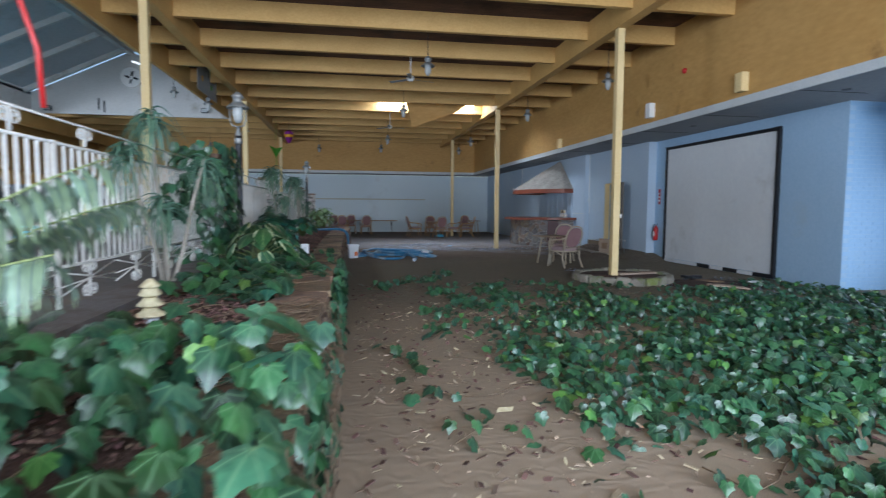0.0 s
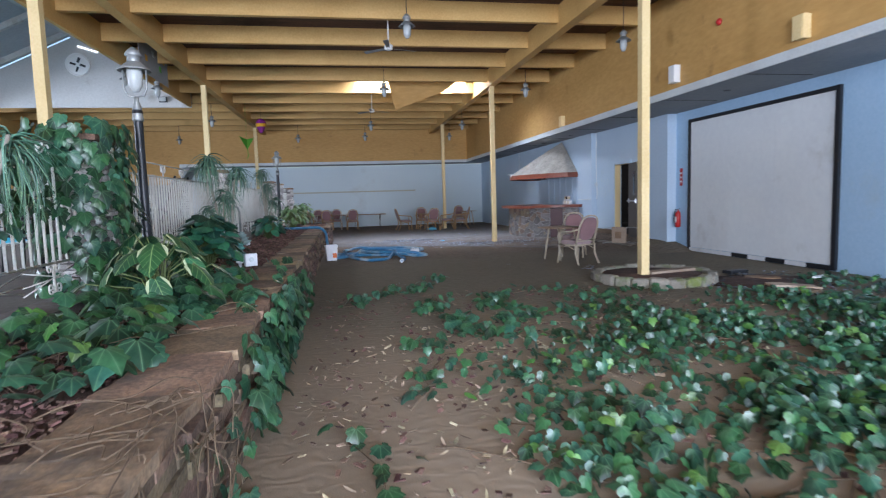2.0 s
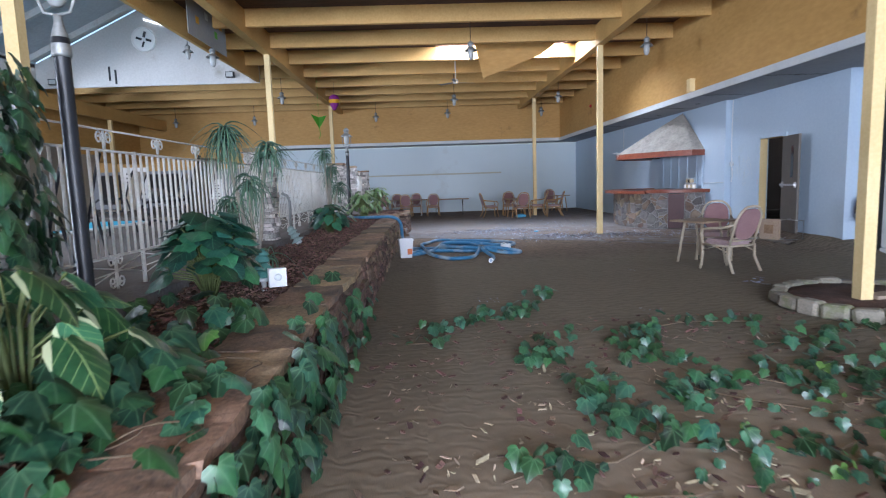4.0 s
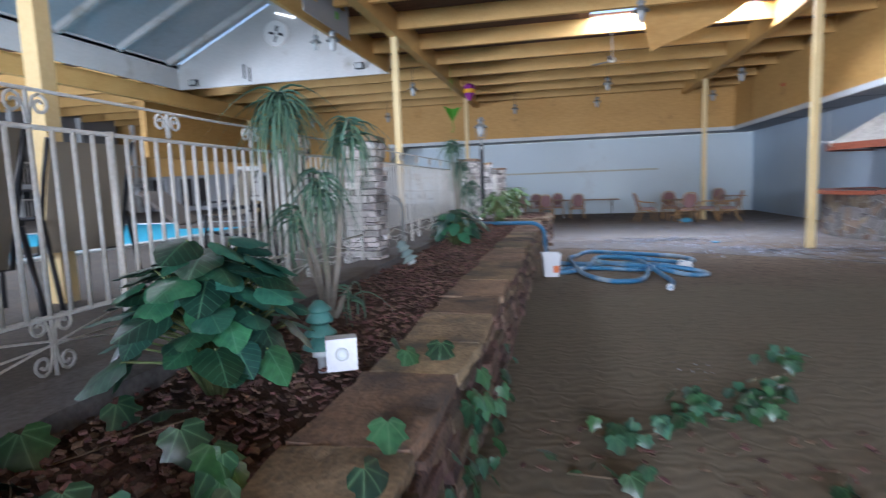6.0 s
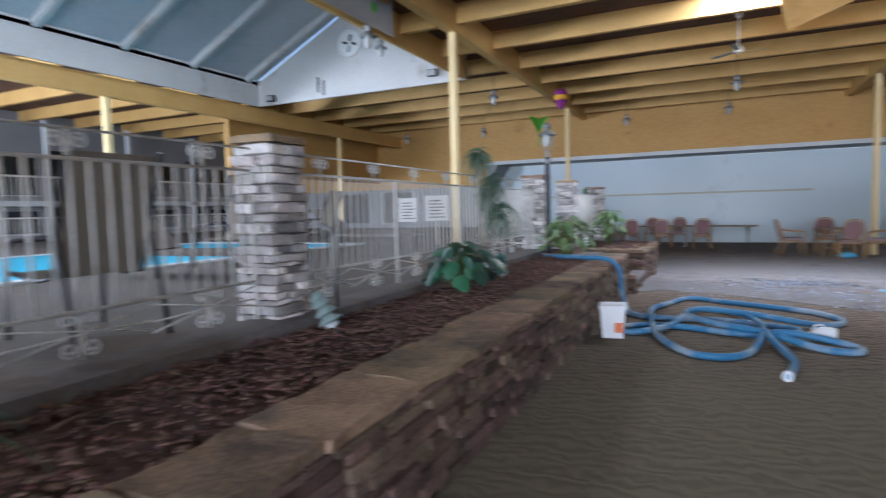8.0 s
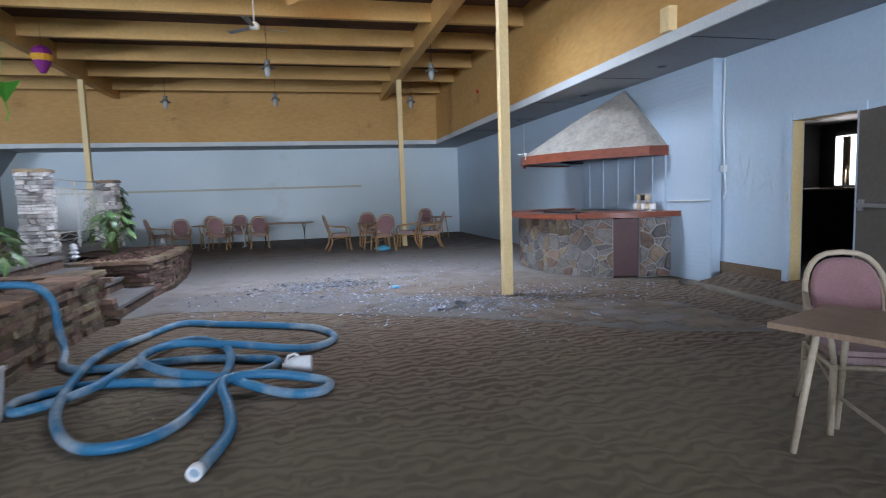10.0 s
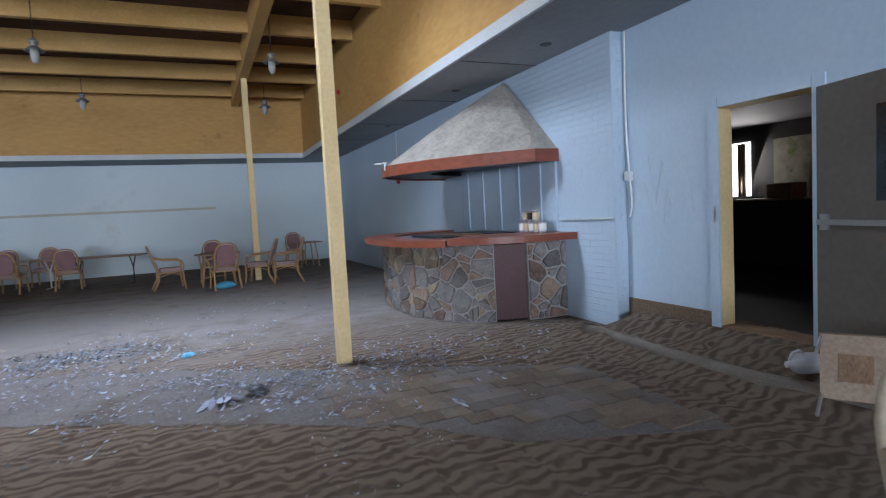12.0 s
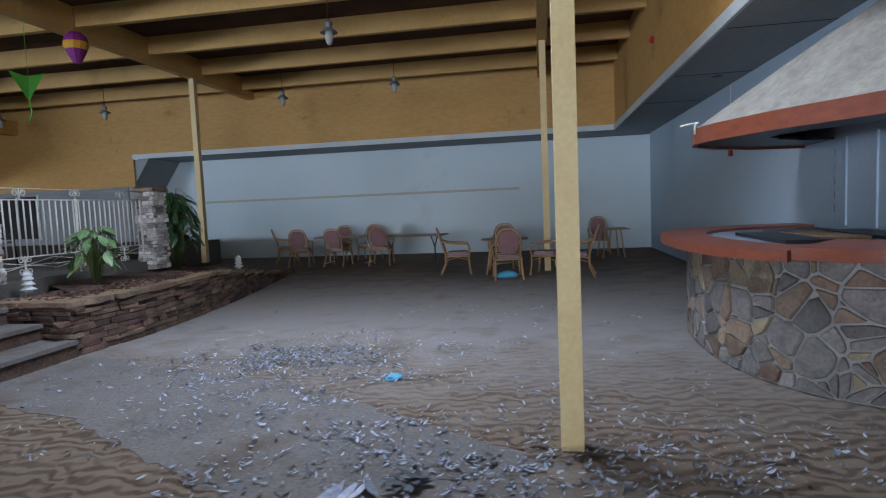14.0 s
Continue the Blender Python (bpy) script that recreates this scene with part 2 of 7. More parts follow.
    gx = n.new("ShaderNodeMix")
    gx.data_type = "RGBA"
    l.new(g.outputs[0], gx.inputs[0])
    l.new(r.outputs[0], gx.inputs[6])
    gx.inputs[7].default_value = (0.215, 0.20, 0.145, 1)
    # trodden earth over the carpet near the ivy
    e = n.new("ShaderNodeMapRange")
    e.inputs[1].default_value, e.inputs[2].default_value, e.inputs[3].default_value, e.inputs[4].default_value = 10.0, 13.5, 0.85, 0.0
    l.new(warp.outputs[0], e.inputs[0])
    ex = n.new("ShaderNodeMix")
    ex.data_type = "RGBA"
    l.new(e.outputs[0], ex.inputs[0])
    l.new(gx.outputs[2], ex.inputs[6])
    ex.inputs[7].default_value = (0.34, 0.265, 0.19, 1)
    c = blend(mid.outputs[0], ex.outputs[2], (0.22, 0.18, 0.14, 1), 0.56, 0.95)
    # far carpet made paler: trodden-in down, plus daylight's bluish sheen put into the colour
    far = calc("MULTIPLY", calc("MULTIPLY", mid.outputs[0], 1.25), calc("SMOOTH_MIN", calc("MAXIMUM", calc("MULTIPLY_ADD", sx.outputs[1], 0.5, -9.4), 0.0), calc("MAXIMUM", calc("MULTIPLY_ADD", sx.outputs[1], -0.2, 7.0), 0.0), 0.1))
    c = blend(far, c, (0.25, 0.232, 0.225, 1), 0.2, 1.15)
    f = n.new("ShaderNodeMix")
    f.data_type, f.blend_type = "RGBA", "MULTIPLY"
    f.inputs[0].default_value = 0.6
    l.new(c, f.inputs[6])
    fr = n.new("ShaderNodeMapRange")
    fr.inputs[1].default_value, fr.inputs[2].default_value, fr.inputs[3].default_value, fr.inputs[4].default_value = 0.3, 0.7, 0.6, 1.3
    l.new(fine.outputs[0], fr.inputs[0])
    cb = n.new("ShaderNodeCombineColor")
    for i in range(3):
        l.new(fr.outputs[0], cb.inputs[i])
    l.new(cb.outputs[0], f.inputs[7])
    l.new(f.outputs[2], p.inputs["Base Color"])
    p.inputs["Roughness"].default_value = 0.95
    p.inputs["Specular IOR Level"].default_value = 0.15
    bp = n.new("ShaderNodeBump")
    bp.inputs["Strength"].default_value, bp.inputs["Distance"].default_value = 0.25, 0.01
    l.new(wave_value, bp.inputs["Height"])
    l.new(bp.outputs[0], p.inputs["Normal"])
    return m


M["carpet"] = carpet_material()


def leaf_material(name, a, b, vein=(0.30, 0.42, 0.16), rough=0.32, margin=None, amount=0.4, side=0.11, palmate=False):
    """Glossy leaf: colour by island, pale midrib and side veins from the leaf's own UVs, optional pale margin."""
    m = mat(name, a, b, rough, scale=9, fine=45, mix=0.4, bump=0.12, depth=0.004, island=amount, spec=0.55)
    n, l = m.node_tree.nodes, m.node_tree.links
    p = n["Principled BSDF"]
    old = p.inputs["Base Color"].links[0].from_socket
    uv = n.new("ShaderNodeUVMap")
    sp = n.new("ShaderNodeSeparateXYZ")
    l.new(uv.outputs[0], sp.inputs[0])

    def math_node(op, x, y=None):
        k = n.new("ShaderNodeMath")
        k.operation = op
        for i, v in enumerate((x, y)):
            if v is None:
                continue
            if isinstance(v, (int, float)):
                k.inputs[i].default_value = v
            else:
                l.new(v, k.inputs[i])
        return k.outputs[0]

    ax = math_node("ABSOLUTE", sp.outputs[0])
    rib = math_node("LESS_THAN", ax, 0.014)
    d = math_node("SUBTRACT", sp.outputs[1], math_node("MULTIPLY", ax, 0.9))
    fr = math_node("FRACT", math_node("MULTIPLY", d, 5.0))
    lat = math_node("LESS_THAN", fr, side)
    if palmate:
        near = ax
        for turn in (0.70, 1.40):
            near = math_node("MINIMUM", near, math_node("ABSOLUTE", math_node("SUBTRACT", math_node("MULTIPLY", ax, math.cos(turn)), math_node("MULTIPLY", sp.outputs[1], math.sin(turn)))))
        rib, lat = math_node("LESS_THAN", near, 0.015), math_node("MULTIPLY", math_node("LESS_THAN", near, 0.045), 0.35)
    v = math_node("MULTIPLY", math_node("MAXIMUM", rib, math_node("MULTIPLY", lat, 0.6)), 0.6)
    mx = n.new("ShaderNodeMix")
    mx.data_type = "RGBA"
    l.new(v, mx.inputs[0])
    l.new(old, mx.inputs[6])
    mx.inputs[7].default_value = (*vein, 1)
    col = mx.outputs[2]
    if margin:
        e = math_node("GREATER_THAN", math_node("ADD", ax, math_node("MULTIPLY", math_node("ABSOLUTE", math_node("SUBTRACT", sp.outputs[1], 0.45)), 0.45)), 0.418)
        m2 = n.new("ShaderNodeMix")
        m2.data_type = "RGBA"
        l.new(e, m2.inputs[0])
        l.new(col, m2.inputs[6])
        m2.inputs[7].default_value = (*margin, 1)
        col = m2.outputs[2]
    l.new(col, p.inputs["Base Color"])
    return m


M["ivy"] = leaf_material("ivy_leaf", (0.034, 0.108, 0.048), (0.009, 0.042, 0.022), (0.10, 0.19, 0.10), 0.37, amount=0.65, palmate=True)
M["ivy_young"] = leaf_material("young_ivy_leaf", (0.085, 0.20, 0.04), (0.045, 0.13, 0.025), (0.16, 0.29, 0.09), 0.42, palmate=True)
M["broad_leaf"] = leaf_material("broad_leaf", (0.030, 0.125, 0.075), (0.010, 0.052, 0.036), (0.08, 0.20, 0.12), 0.4, amount=0.75)
M["variegated"] = leaf_material("variegated_leaf", (0.035, 0.125, 0.05), (0.018, 0.075, 0.033), margin=(0.42, 0.47, 0.28), rough=0.4)
M["strap_leaf"] = leaf_material("strap_leaf", (0.105, 0.20, 0.135), (0.05, 0.125, 0.085), rough=0.42, side=0.0)
M["palm_leaf"] = leaf_material("palm_leaflet", (0.045, 0.14, 0.05), (0.02, 0.075, 0.03), rough=0.4, side=0.0)
M["dusty_leaf"] = leaf_material("dusty_palm_leaf", (0.125, 0.18, 0.135), (0.065, 0.11, 0.075), rough=0.55, side=0.0)
M["cream_leaf"] = leaf_material("cream_mottled_leaf", (0.20, 0.29, 0.13), (0.025, 0.10, 0.035), rough=0.4)
M["stem"] = mat("green_stem", (0.16, 0.2, 0.07), (0.1, 0.13, 0.05), 0.6)
M["vine"] = mat("dry_vine", (0.21, 0.15, 0.095), (0.11, 0.076, 0.05), 0.9)
M["old_batten"] = mat("faded_batten", (0.50, 0.50, 0.40), (0.42, 0.44, 0.38), 0.7)
M["daylight"] = mat("daylight_gap", (0.8, 0.85, 0.9), None, 0.5, emit=(0.9, 0.95, 1.0, 1.1))
M["cane"] = mat("pale_cane_bark", (0.36, 0.33, 0.28), (0.24, 0.21, 0.17), 0.8, scale=8, fine=50, bump=0.4)
M["chip"] = mat("bark_chip", (0.20, 0.115, 0.088), (0.075, 0.042, 0.034), 0.9, island=0.55, fine=80)
M["litter"] = mat("pale_litter", (0.45, 0.38, 0.27), (0.3, 0.22, 0.14), 0.9, island=0.5)
M["sand"] = mat("pale_dry_sand", (0.42, 0.375, 0.32), (0.27, 0.235, 0.195), 0.95, scale=4, fine=60, bump=0.5, stain=(0.15, 0.12, 0.095), stain_at=0.66, stain_scale=3)
M["feather"] = mat("pale_grey_feather", (0.34, 0.38, 0.46), (0.155, 0.175, 0.22), 0.85, island=0.65)
M["dark_feather"] = mat("dark_grey_feather", (0.13, 0.14, 0.155), (0.05, 0.055, 0.06), 0.85, island=0.4)
M["rattan"] = mat("honey_rattan", (0.52, 0.33, 0.16), (0.38, 0.22, 0.095), 0.45, scale=6, fine=40, stretch=(1, 1, 3))
M["pale_rattan"] = mat("bleached_rattan", (0.47, 0.40, 0.30), (0.34, 0.28, 0.2), 0.55, scale=6, fine=40)
M["mauve"] = mat("mauve_upholstery", (0.30, 0.17, 0.17), (0.22, 0.12, 0.125), 0.95, scale=4, fine=90, bump=0.3, sheen=0.3)
M["cushion"] = mat("striped_seat_cloth", (0.40, 0.30, 0.30), (0.29, 0.2, 0.2), 0.95, scale=4, fine=60, stretch=(14, 1, 1), bump=0.2)
M["table_top"] = mat("worn_tabletop", (0.33, 0.23, 0.15), (0.21, 0.14, 0.09), 0.5, scale=2, fine=30, stretch=(4, 1, 1), stain=(0.13, 0.09, 0.06))
M["chrome"] = mat("dull_chrome", (0.55, 0.55, 0.56), (0.45, 0.45, 0.46), 0.3, 0.9)
M["aluminium"] = mat("weathered_grey_metal", (0.33, 0.34, 0.33), (0.22, 0.23, 0.22), 0.5, 0.5)
M["hose"] = mat("blue_pool_hose", (0.045, 0.20, 0.36), (0.025, 0.14, 0.28), 0.45, scale=5, fine=60, stain=(0.30, 0.38, 0.44), stain_at=0.52, stain_scale=1.4)
M["plastic"] = mat("white_plastic", (0.74, 0.76, 0.78), (0.64, 0.66, 0.69), 0.4, stain=(0.5, 0.5, 0.48), stain_at=0.68, stain_scale=4)
M["frosted"] = mat("frosted_lamp_glass", (0.42, 0.44, 0.43), (0.34, 0.36, 0.35), 0.25, stain=(0.4, 0.38, 0.33), stain_at=0.64, stain_scale=9)
M["orange"] = mat("orange_label", (0.70, 0.16, 0.03), None, 0.5)
M["red"] = mat("red_paint", (0.45, 0.02, 0.02), None, 0.4)
M["purple"] = mat("purple_nylon", (0.23, 0.02, 0.20), None, 0.6)
M["lime"] = mat("green_nylon", (0.10, 0.42, 0.03), None, 0.6)
M["amber"] = mat("yellow_nylon", (0.75, 0.38, 0.02), None, 0.6)
M["tiki"] = mat("verdigris_plastic", (0.08, 0.23, 0.20), (0.05, 0.165, 0.15), 0.5, scale=8)
M["tiki_pale"] = mat("faded_green_plastic", (0.30, 0.40, 0.38), (0.22, 0.31, 0.30), 0.5, scale=8)
M["door_paint"] = mat("taupe_door_paint", (0.135, 0.118, 0.10), (0.10, 0.087, 0.075), 0.6, fine=20, bump=0.05)
M["sling"] = mat("brown_mesh_sling", (0.33, 0.29, 0.235), (0.25, 0.215, 0.17), 0.8, fine=120)
sn, sl = M["sling"].node_tree.nodes, M["sling"].node_tree.links
through_cloth, cloth_mix = sn.new("ShaderNodeBsdfTranslucent"), sn.new("ShaderNodeMixShader")
through_cloth.inputs["Color"].default_value = (0.5, 0.44, 0.35, 1)
sl.new(sn["Principled BSDF"].outputs[0], cloth_mix.inputs[1])
sl.new(through_cloth.outputs[0], cloth_mix.inputs[2])
sl.new(cloth_mix.outputs[0], sn["Material Output"].inputs["Surface"])
M["dark_sling"] = mat("dark_brown_mesh", (0.13, 0.11, 0.095), (0.085, 0.07, 0.06), 0.8, fine=120)
M["paver"] = mat("worn_brick_paver", (0.205, 0.152, 0.11), (0.12, 0.09, 0.07), 0.9, scale=3, fine=45, bump=0.5, rand=0.2, stain=(0.18, 0.165, 0.155), stain_at=0.5, stain_scale=1.6)
M["rock"] = mat("mossy_rock", (0.30, 0.27, 0.22), (0.17, 0.16, 0.12), 0.9, scale=5, fine=50, bump=0.5, rand=0.3, stain=(0.12, 0.15, 0.04), stain_at=0.56, stain_scale=3)
M["old_wood"] = mat("rotten_timber", (0.30, 0.19, 0.11), (0.12, 0.075, 0.045), 0.9, scale=4, fine=40, stretch=(5, 1, 1))
M["facade"] = mat("grey_facade", (0.30, 0.31, 0.32), (0.22, 0.23, 0.24), 0.85, scale=0.7)
M["glass_dark"] = mat("dark_window_glass", (0.02, 0.025, 0.03), (0.012, 0.014, 0.018), 0.1, spec=0.6)
M["blue_pale"] = mat("bright_blue_plastic", (0.10, 0.42, 0.62), (0.08, 0.34, 0.52), 0.5)
M["sign_yellow"] = mat("yellow_banner", (0.50, 0.45, 0.08), (0.38, 0.33, 0.05), 0.6)

# ---------------- building helpers ----------------
def box(bm, x0, x1, y0, y1, z0, z1, m=None):
    v = [bm.verts.new((x, y, z)) for z in (z0, z1) for y in (y0, y1) for x in (x0, x1)]
    if m is not None:
        for w in v:
            w.co = m @ w.co
    for f in ((0, 2, 3, 1), (4, 5, 7, 6), (0, 1, 5, 4), (2, 6, 7, 3), (0, 4, 6, 2), (1, 3, 7, 5)):
        bm.faces.new([v[i] for i in f])
    return v


def tube(bm, points, r, sides=8, r_end=None, close=True):
    """A round bar along points, with its radius running from r to r_end."""
    pts = [Vector(q) for q in points]
    r_end = r if r_end is None else r_end
    rings, up = [], None
    for i, q in enumerate(pts):
        d = (pts[min(i + 1, len(pts) - 1)] - pts[max(i - 1, 0)]).normalized()
        if up is None:
            up = Vector((0, 0, 1)) if abs(d.z) < 0.9 else Vector((1, 0, 0))
        a = d.cross(up).normalized()
        up = a.cross(d).normalized()
        rr = r + (r_end - r) * i / max(len(pts) - 1, 1)
        rings.append([bm.verts.new(q + rr * (math.cos(k * math.tau / sides) * a + math.sin(k * math.tau / sides) * up)) for k in range(sides)])
    for A, B in zip(rings, rings[1:]):
        for k in range(sides):
            bm.faces.new((A[k], A[(k + 1) % sides], B[(k + 1) % sides], B[k])).smooth = True
    if close:
        bm.faces.new(rings[0][::-1])
        bm.faces.new(rings[-1])


def lathe(bm, profile, sides=20, at=(0, 0, 0), m=None, smooth=True):
    """Turned solid: profile of (radius, height) from bottom to top."""
    rings = []
    for r, z in profile:
        ring = [Vector((at[0] + max(r, 1e-4) * math.cos(k * math.tau / sides), at[1] + max(r, 1e-4) * math.sin(k * math.tau / sides), at[2] + z)) for k in range(sides)]
        rings.append([bm.verts.new(m @ q if m is not None else q) for q in ring])
    for A, B in zip(rings, rings[1:]):
        for k in range(sides):
            bm.faces.new((A[k], A[(k + 1) % sides], B[(k + 1) % sides], B[k])).smooth = smooth
    bm.faces.new(rings[0][::-1])
    bm.faces.new(rings[-1])


def prism(bm, outline, z0, z1):
    """An upright solid on an outline of (x, y)."""
    lo = [bm.verts.new((x, y, z0)) for x, y in outline]
    hi = [bm.verts.new((x, y, z1)) for x, y in outline]
    k = len(lo)
    bm.faces.new(lo[::-1])
    bm.faces.new(hi)
    for i in range(k):
        bm.faces.new((lo[i], lo[(i + 1) % k], hi[(i + 1) % k], hi[i]))


def mesh_of(name, bm, material, bevel=0.0):
    if bevel:
        bmesh.ops.bevel(bm, geom=[e for e in bm.edges if len(e.link_faces) == 2 and e.calc_face_angle(0) > 0.6], offset=bevel, segments=1, affect="EDGES")
    bmesh.ops.recalc_face_normals(bm, faces=bm.faces)
    me = bpy.data.meshes.new(name)
    bm.to_mesh(me)
    bm.free()
    if material:
        me.materials.append(M[material] if isinstance(material, str) else material)
    return me


def part(name, bm, material, parent, label="", bevel=0.0):
    ob = new(name, mesh_of(name, bm, material, bevel))
    ob.parent = parent
    return tagged(ob, label)


def thing(name, label, category, at=(0, 0, 0), turn=0.0, group="", kind=""):
    ob = new(name)
    ob.empty_display_size = 0.1
    ob.matrix_basis = pose(*at, 0, 0, turn)
    return tagged(ob, label, category, group, kind)


def solid(name, bm, material, label, category, group="", kind="", bevel=0.0):
    """A thing of one mesh."""
    return tagged(new(name, mesh_of(name, bm, material, bevel)), label, category, group, kind)


def boxes(*dims):
    bm = bmesh.new()
    for d in dims:
        box(bm, *d)
    return bm


def structure(name, bm, material, label, category):
    return solid(name, bm, material, label, category, kind="structure")


def smooth_path(points, steps=7):
    """Catmull-Rom through the points."""
    P = [Vector(p) for p in points]
    P = [2 * P[0] - P[1]] + P + [2 * P[-1] - P[-2]]
    out = []
    for a, b, c, d in zip(P, P[1:], P[2:], P[3:]):
        for i in range(steps):
            t = i / steps
            out.append(0.5 * (2 * b + (c - a) * t + (2 * a - 5 * b + 4 * c - d) * t * t + (3 * b - a - 3 * c + d) * t ** 3))
    return out + [P[-2]]


# ---------------- the large structure ----------------
X_A, X_B, X_C, Y_FAR = 8.58, 8.34, 8.18, 33.2          # faces of the wall with the panel, with the door, of brick; the far wall
FLOOR_Z, DECK_Z = 0.0, 0.74
bm = bmesh.new()
box(bm, -8.0, 12.6, -4.0, Y_FAR + 0.2, -0.2, 0.0)
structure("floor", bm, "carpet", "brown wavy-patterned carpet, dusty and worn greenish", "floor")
# ramp up to the door
bm = bmesh.new()
rows = []
for j in range(22):
    y = 14.1 + j * 0.228
    k = max(0.0, min(1.0, (y - 14.1) / 1.0, (18.95 - y) / 0.4 + 0.3))
    rows.append([bm.verts.new((x + 0.06 * math.sin(2.1 * y + 9 * h), y, 0.003 + h * k)) for x, h in ((7.3, 0.0), (7.72, 0.075), (7.8, 0.085), (8.2, 0.2), (8.62, 0.21))])
for A, B in zip(rows, rows[1:]):
    for k in range(4):
        bm.faces.new((A[k], A[k + 1], B[k + 1], B[k])).smooth = True
structure("floor_ramp", bm, "carpet", "carpeted ramp rising to the open doorway", "ramp")
# right-hand walls
structure("wall_east_near", boxes((8.45, 8.65, -4.0, 7.1, 0, 3.3), (8.65, 9.8, 6.95, 7.1, 0, 3.3)), "near_brick", "pale blue painted brick wall beside the alcove", "wall")
structure("wall_alcove", boxes((9.8, 9.95, 6.95, 7.35, 0, 3.3), (9.8, 9.95, 8.3, 8.9, 0, 3.3), (9.8, 9.95, 7.35, 8.3, 2.1, 3.3)), "near_wall", "pale blue back wall of the exit alcove", "wall")
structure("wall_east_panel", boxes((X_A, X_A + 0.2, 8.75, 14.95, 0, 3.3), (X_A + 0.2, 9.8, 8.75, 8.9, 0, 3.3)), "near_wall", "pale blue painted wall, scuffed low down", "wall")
structure("wall_east_door", boxes((X_B, X_B + 0.24, 14.95, 16.72, 0, 3.3), (X_B, X_B + 0.22, 17.7, 18.9, 0, 3.3), (X_B, X_B + 0.22, 16.72, 17.7, 2.28, 3.3)),
          "blue_wall", "pale blue wall with a scratched scrawl beside the doorway", "wall")
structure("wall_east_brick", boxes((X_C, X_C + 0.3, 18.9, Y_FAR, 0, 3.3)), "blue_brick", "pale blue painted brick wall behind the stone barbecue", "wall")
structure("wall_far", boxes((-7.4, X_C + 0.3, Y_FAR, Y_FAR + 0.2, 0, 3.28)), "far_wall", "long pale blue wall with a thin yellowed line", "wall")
structure("wall_far_pool", boxes((-26.0, -7.6, 31.66, 31.76, 0, 2.5)), "facade", "dull grey-blue wall at the far end of the pool", "wall")
structure("fascia_pool", boxes((-26.0, -7.3, 31.6, 31.65, 2.45, 5.35)), "yellow_ply", "deep yellow plywood fascia at the far end of the pool", "fascia")
for k, x in enumerate((-20.6, -18.2, -14.6, -12.4)):
    win = thing("window_%d" % (k + 1), "dark window with a pale frame at the end of the pool", "window", kind="structure")
    part("pane", boxes((x, x + 1.5, 31.64, 31.655, 0.95, 2.3)), "dark", win)
    for d in ((x - 0.06, x - 0.001, 0.9, 2.36), (x + 1.501, x + 1.56, 0.9, 2.36), (x + 0.72, x + 0.78, 0.951, 2.299)):
        part("window_frame", boxes((d[0], d[1], 31.62, 31.659, d[2], d[3])), "trim", win)
bm = bmesh.new()
ends = [[bm.verts.new((x, y, z)) for x, z in ((-6.82, 3.28), (-7.42, 2.43), (-7.42, 0.0), (-7.58, 0.0), (-7.58, 3.28))] for y in (31.67, Y_FAR + 0.2)]
bm.faces.new(ends[0])
bm.faces.new(ends[1][::-1])
for i in range(5):
    bm.faces.new((ends[0][i], ends[1][i], ends[1][(i + 1) % 5], ends[0][(i + 1) % 5]))
structure("wall_recess_end", bm, "soffit", "grey slanted end of the soffit recess", "wall")
# The room's lack of light is painted into these surfaces.
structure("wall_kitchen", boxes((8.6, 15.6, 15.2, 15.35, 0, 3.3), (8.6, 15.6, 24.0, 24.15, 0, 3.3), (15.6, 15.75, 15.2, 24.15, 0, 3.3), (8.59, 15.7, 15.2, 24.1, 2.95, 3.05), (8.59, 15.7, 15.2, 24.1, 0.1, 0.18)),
          "dark", "abandoned room behind the doorway, its shade painted near-black", "wall")
# glazed entrance end behind the walk
structure("wall_entrance", boxes((-4.6, 8.65, -4.2, -4.0, 0, 0.7), (-4.6, 8.65, -4.2, -4.0, 4.5, 5.3), *((x, x + 0.12, -4.2, -4.0, 0.7, 4.5) for x in (-4.6, -2.4, -0.2, 2.0, 4.2, 6.4, 8.5))),
          "white", "white glazed entrance end", "wall")
structure("wall_pool_near", boxes((-26.0, -4.6, -4.2, -4.0, 0, 5.3)), "yellow_ply", "yellowed wall at the near end of the pool", "wall")

# soffit, fascia and trim
structure("ceiling_soffit", boxes((7.0, 10.0, -4.0, 31.6, 3.3, 3.36), (-7.3, 8.6, 31.6, Y_FAR + 0.2, 3.3, 3.36)), "soffit", "grey soffit boards with small downlights", "ceiling")
for k in range(13):
    y = -1.6 + 2.44 * k
    structure("soffit_joint", boxes((7.065, 8.3, y, y + 0.012, 3.294, 3.2985)), "dark", "dark joint between soffit boards", "joint")
structure("fascia_east", boxes((7.0, 7.06, -4.0, 31.6, 3.36, 5.35)), "yellow_ply", "stained yellow plywood fascia", "fascia")
structure("fascia_far", boxes((-7.299, 7.0, 31.6, 31.66, 3.36, 5.35)), "yellow_ply", "stained yellow plywood fascia with wall lamps", "fascia")
structure("trim", boxes((6.96, 7.0, -4.0, 31.56, 3.28, 3.42), (-7.3, 7.0, 31.56, 31.6, 3.28, 3.42)), "trim", "pale grey trim strip along the soffit edge", "trim")

# roof deck, joists, beams
JOIST0, JSTEP = 11.69, 1.93
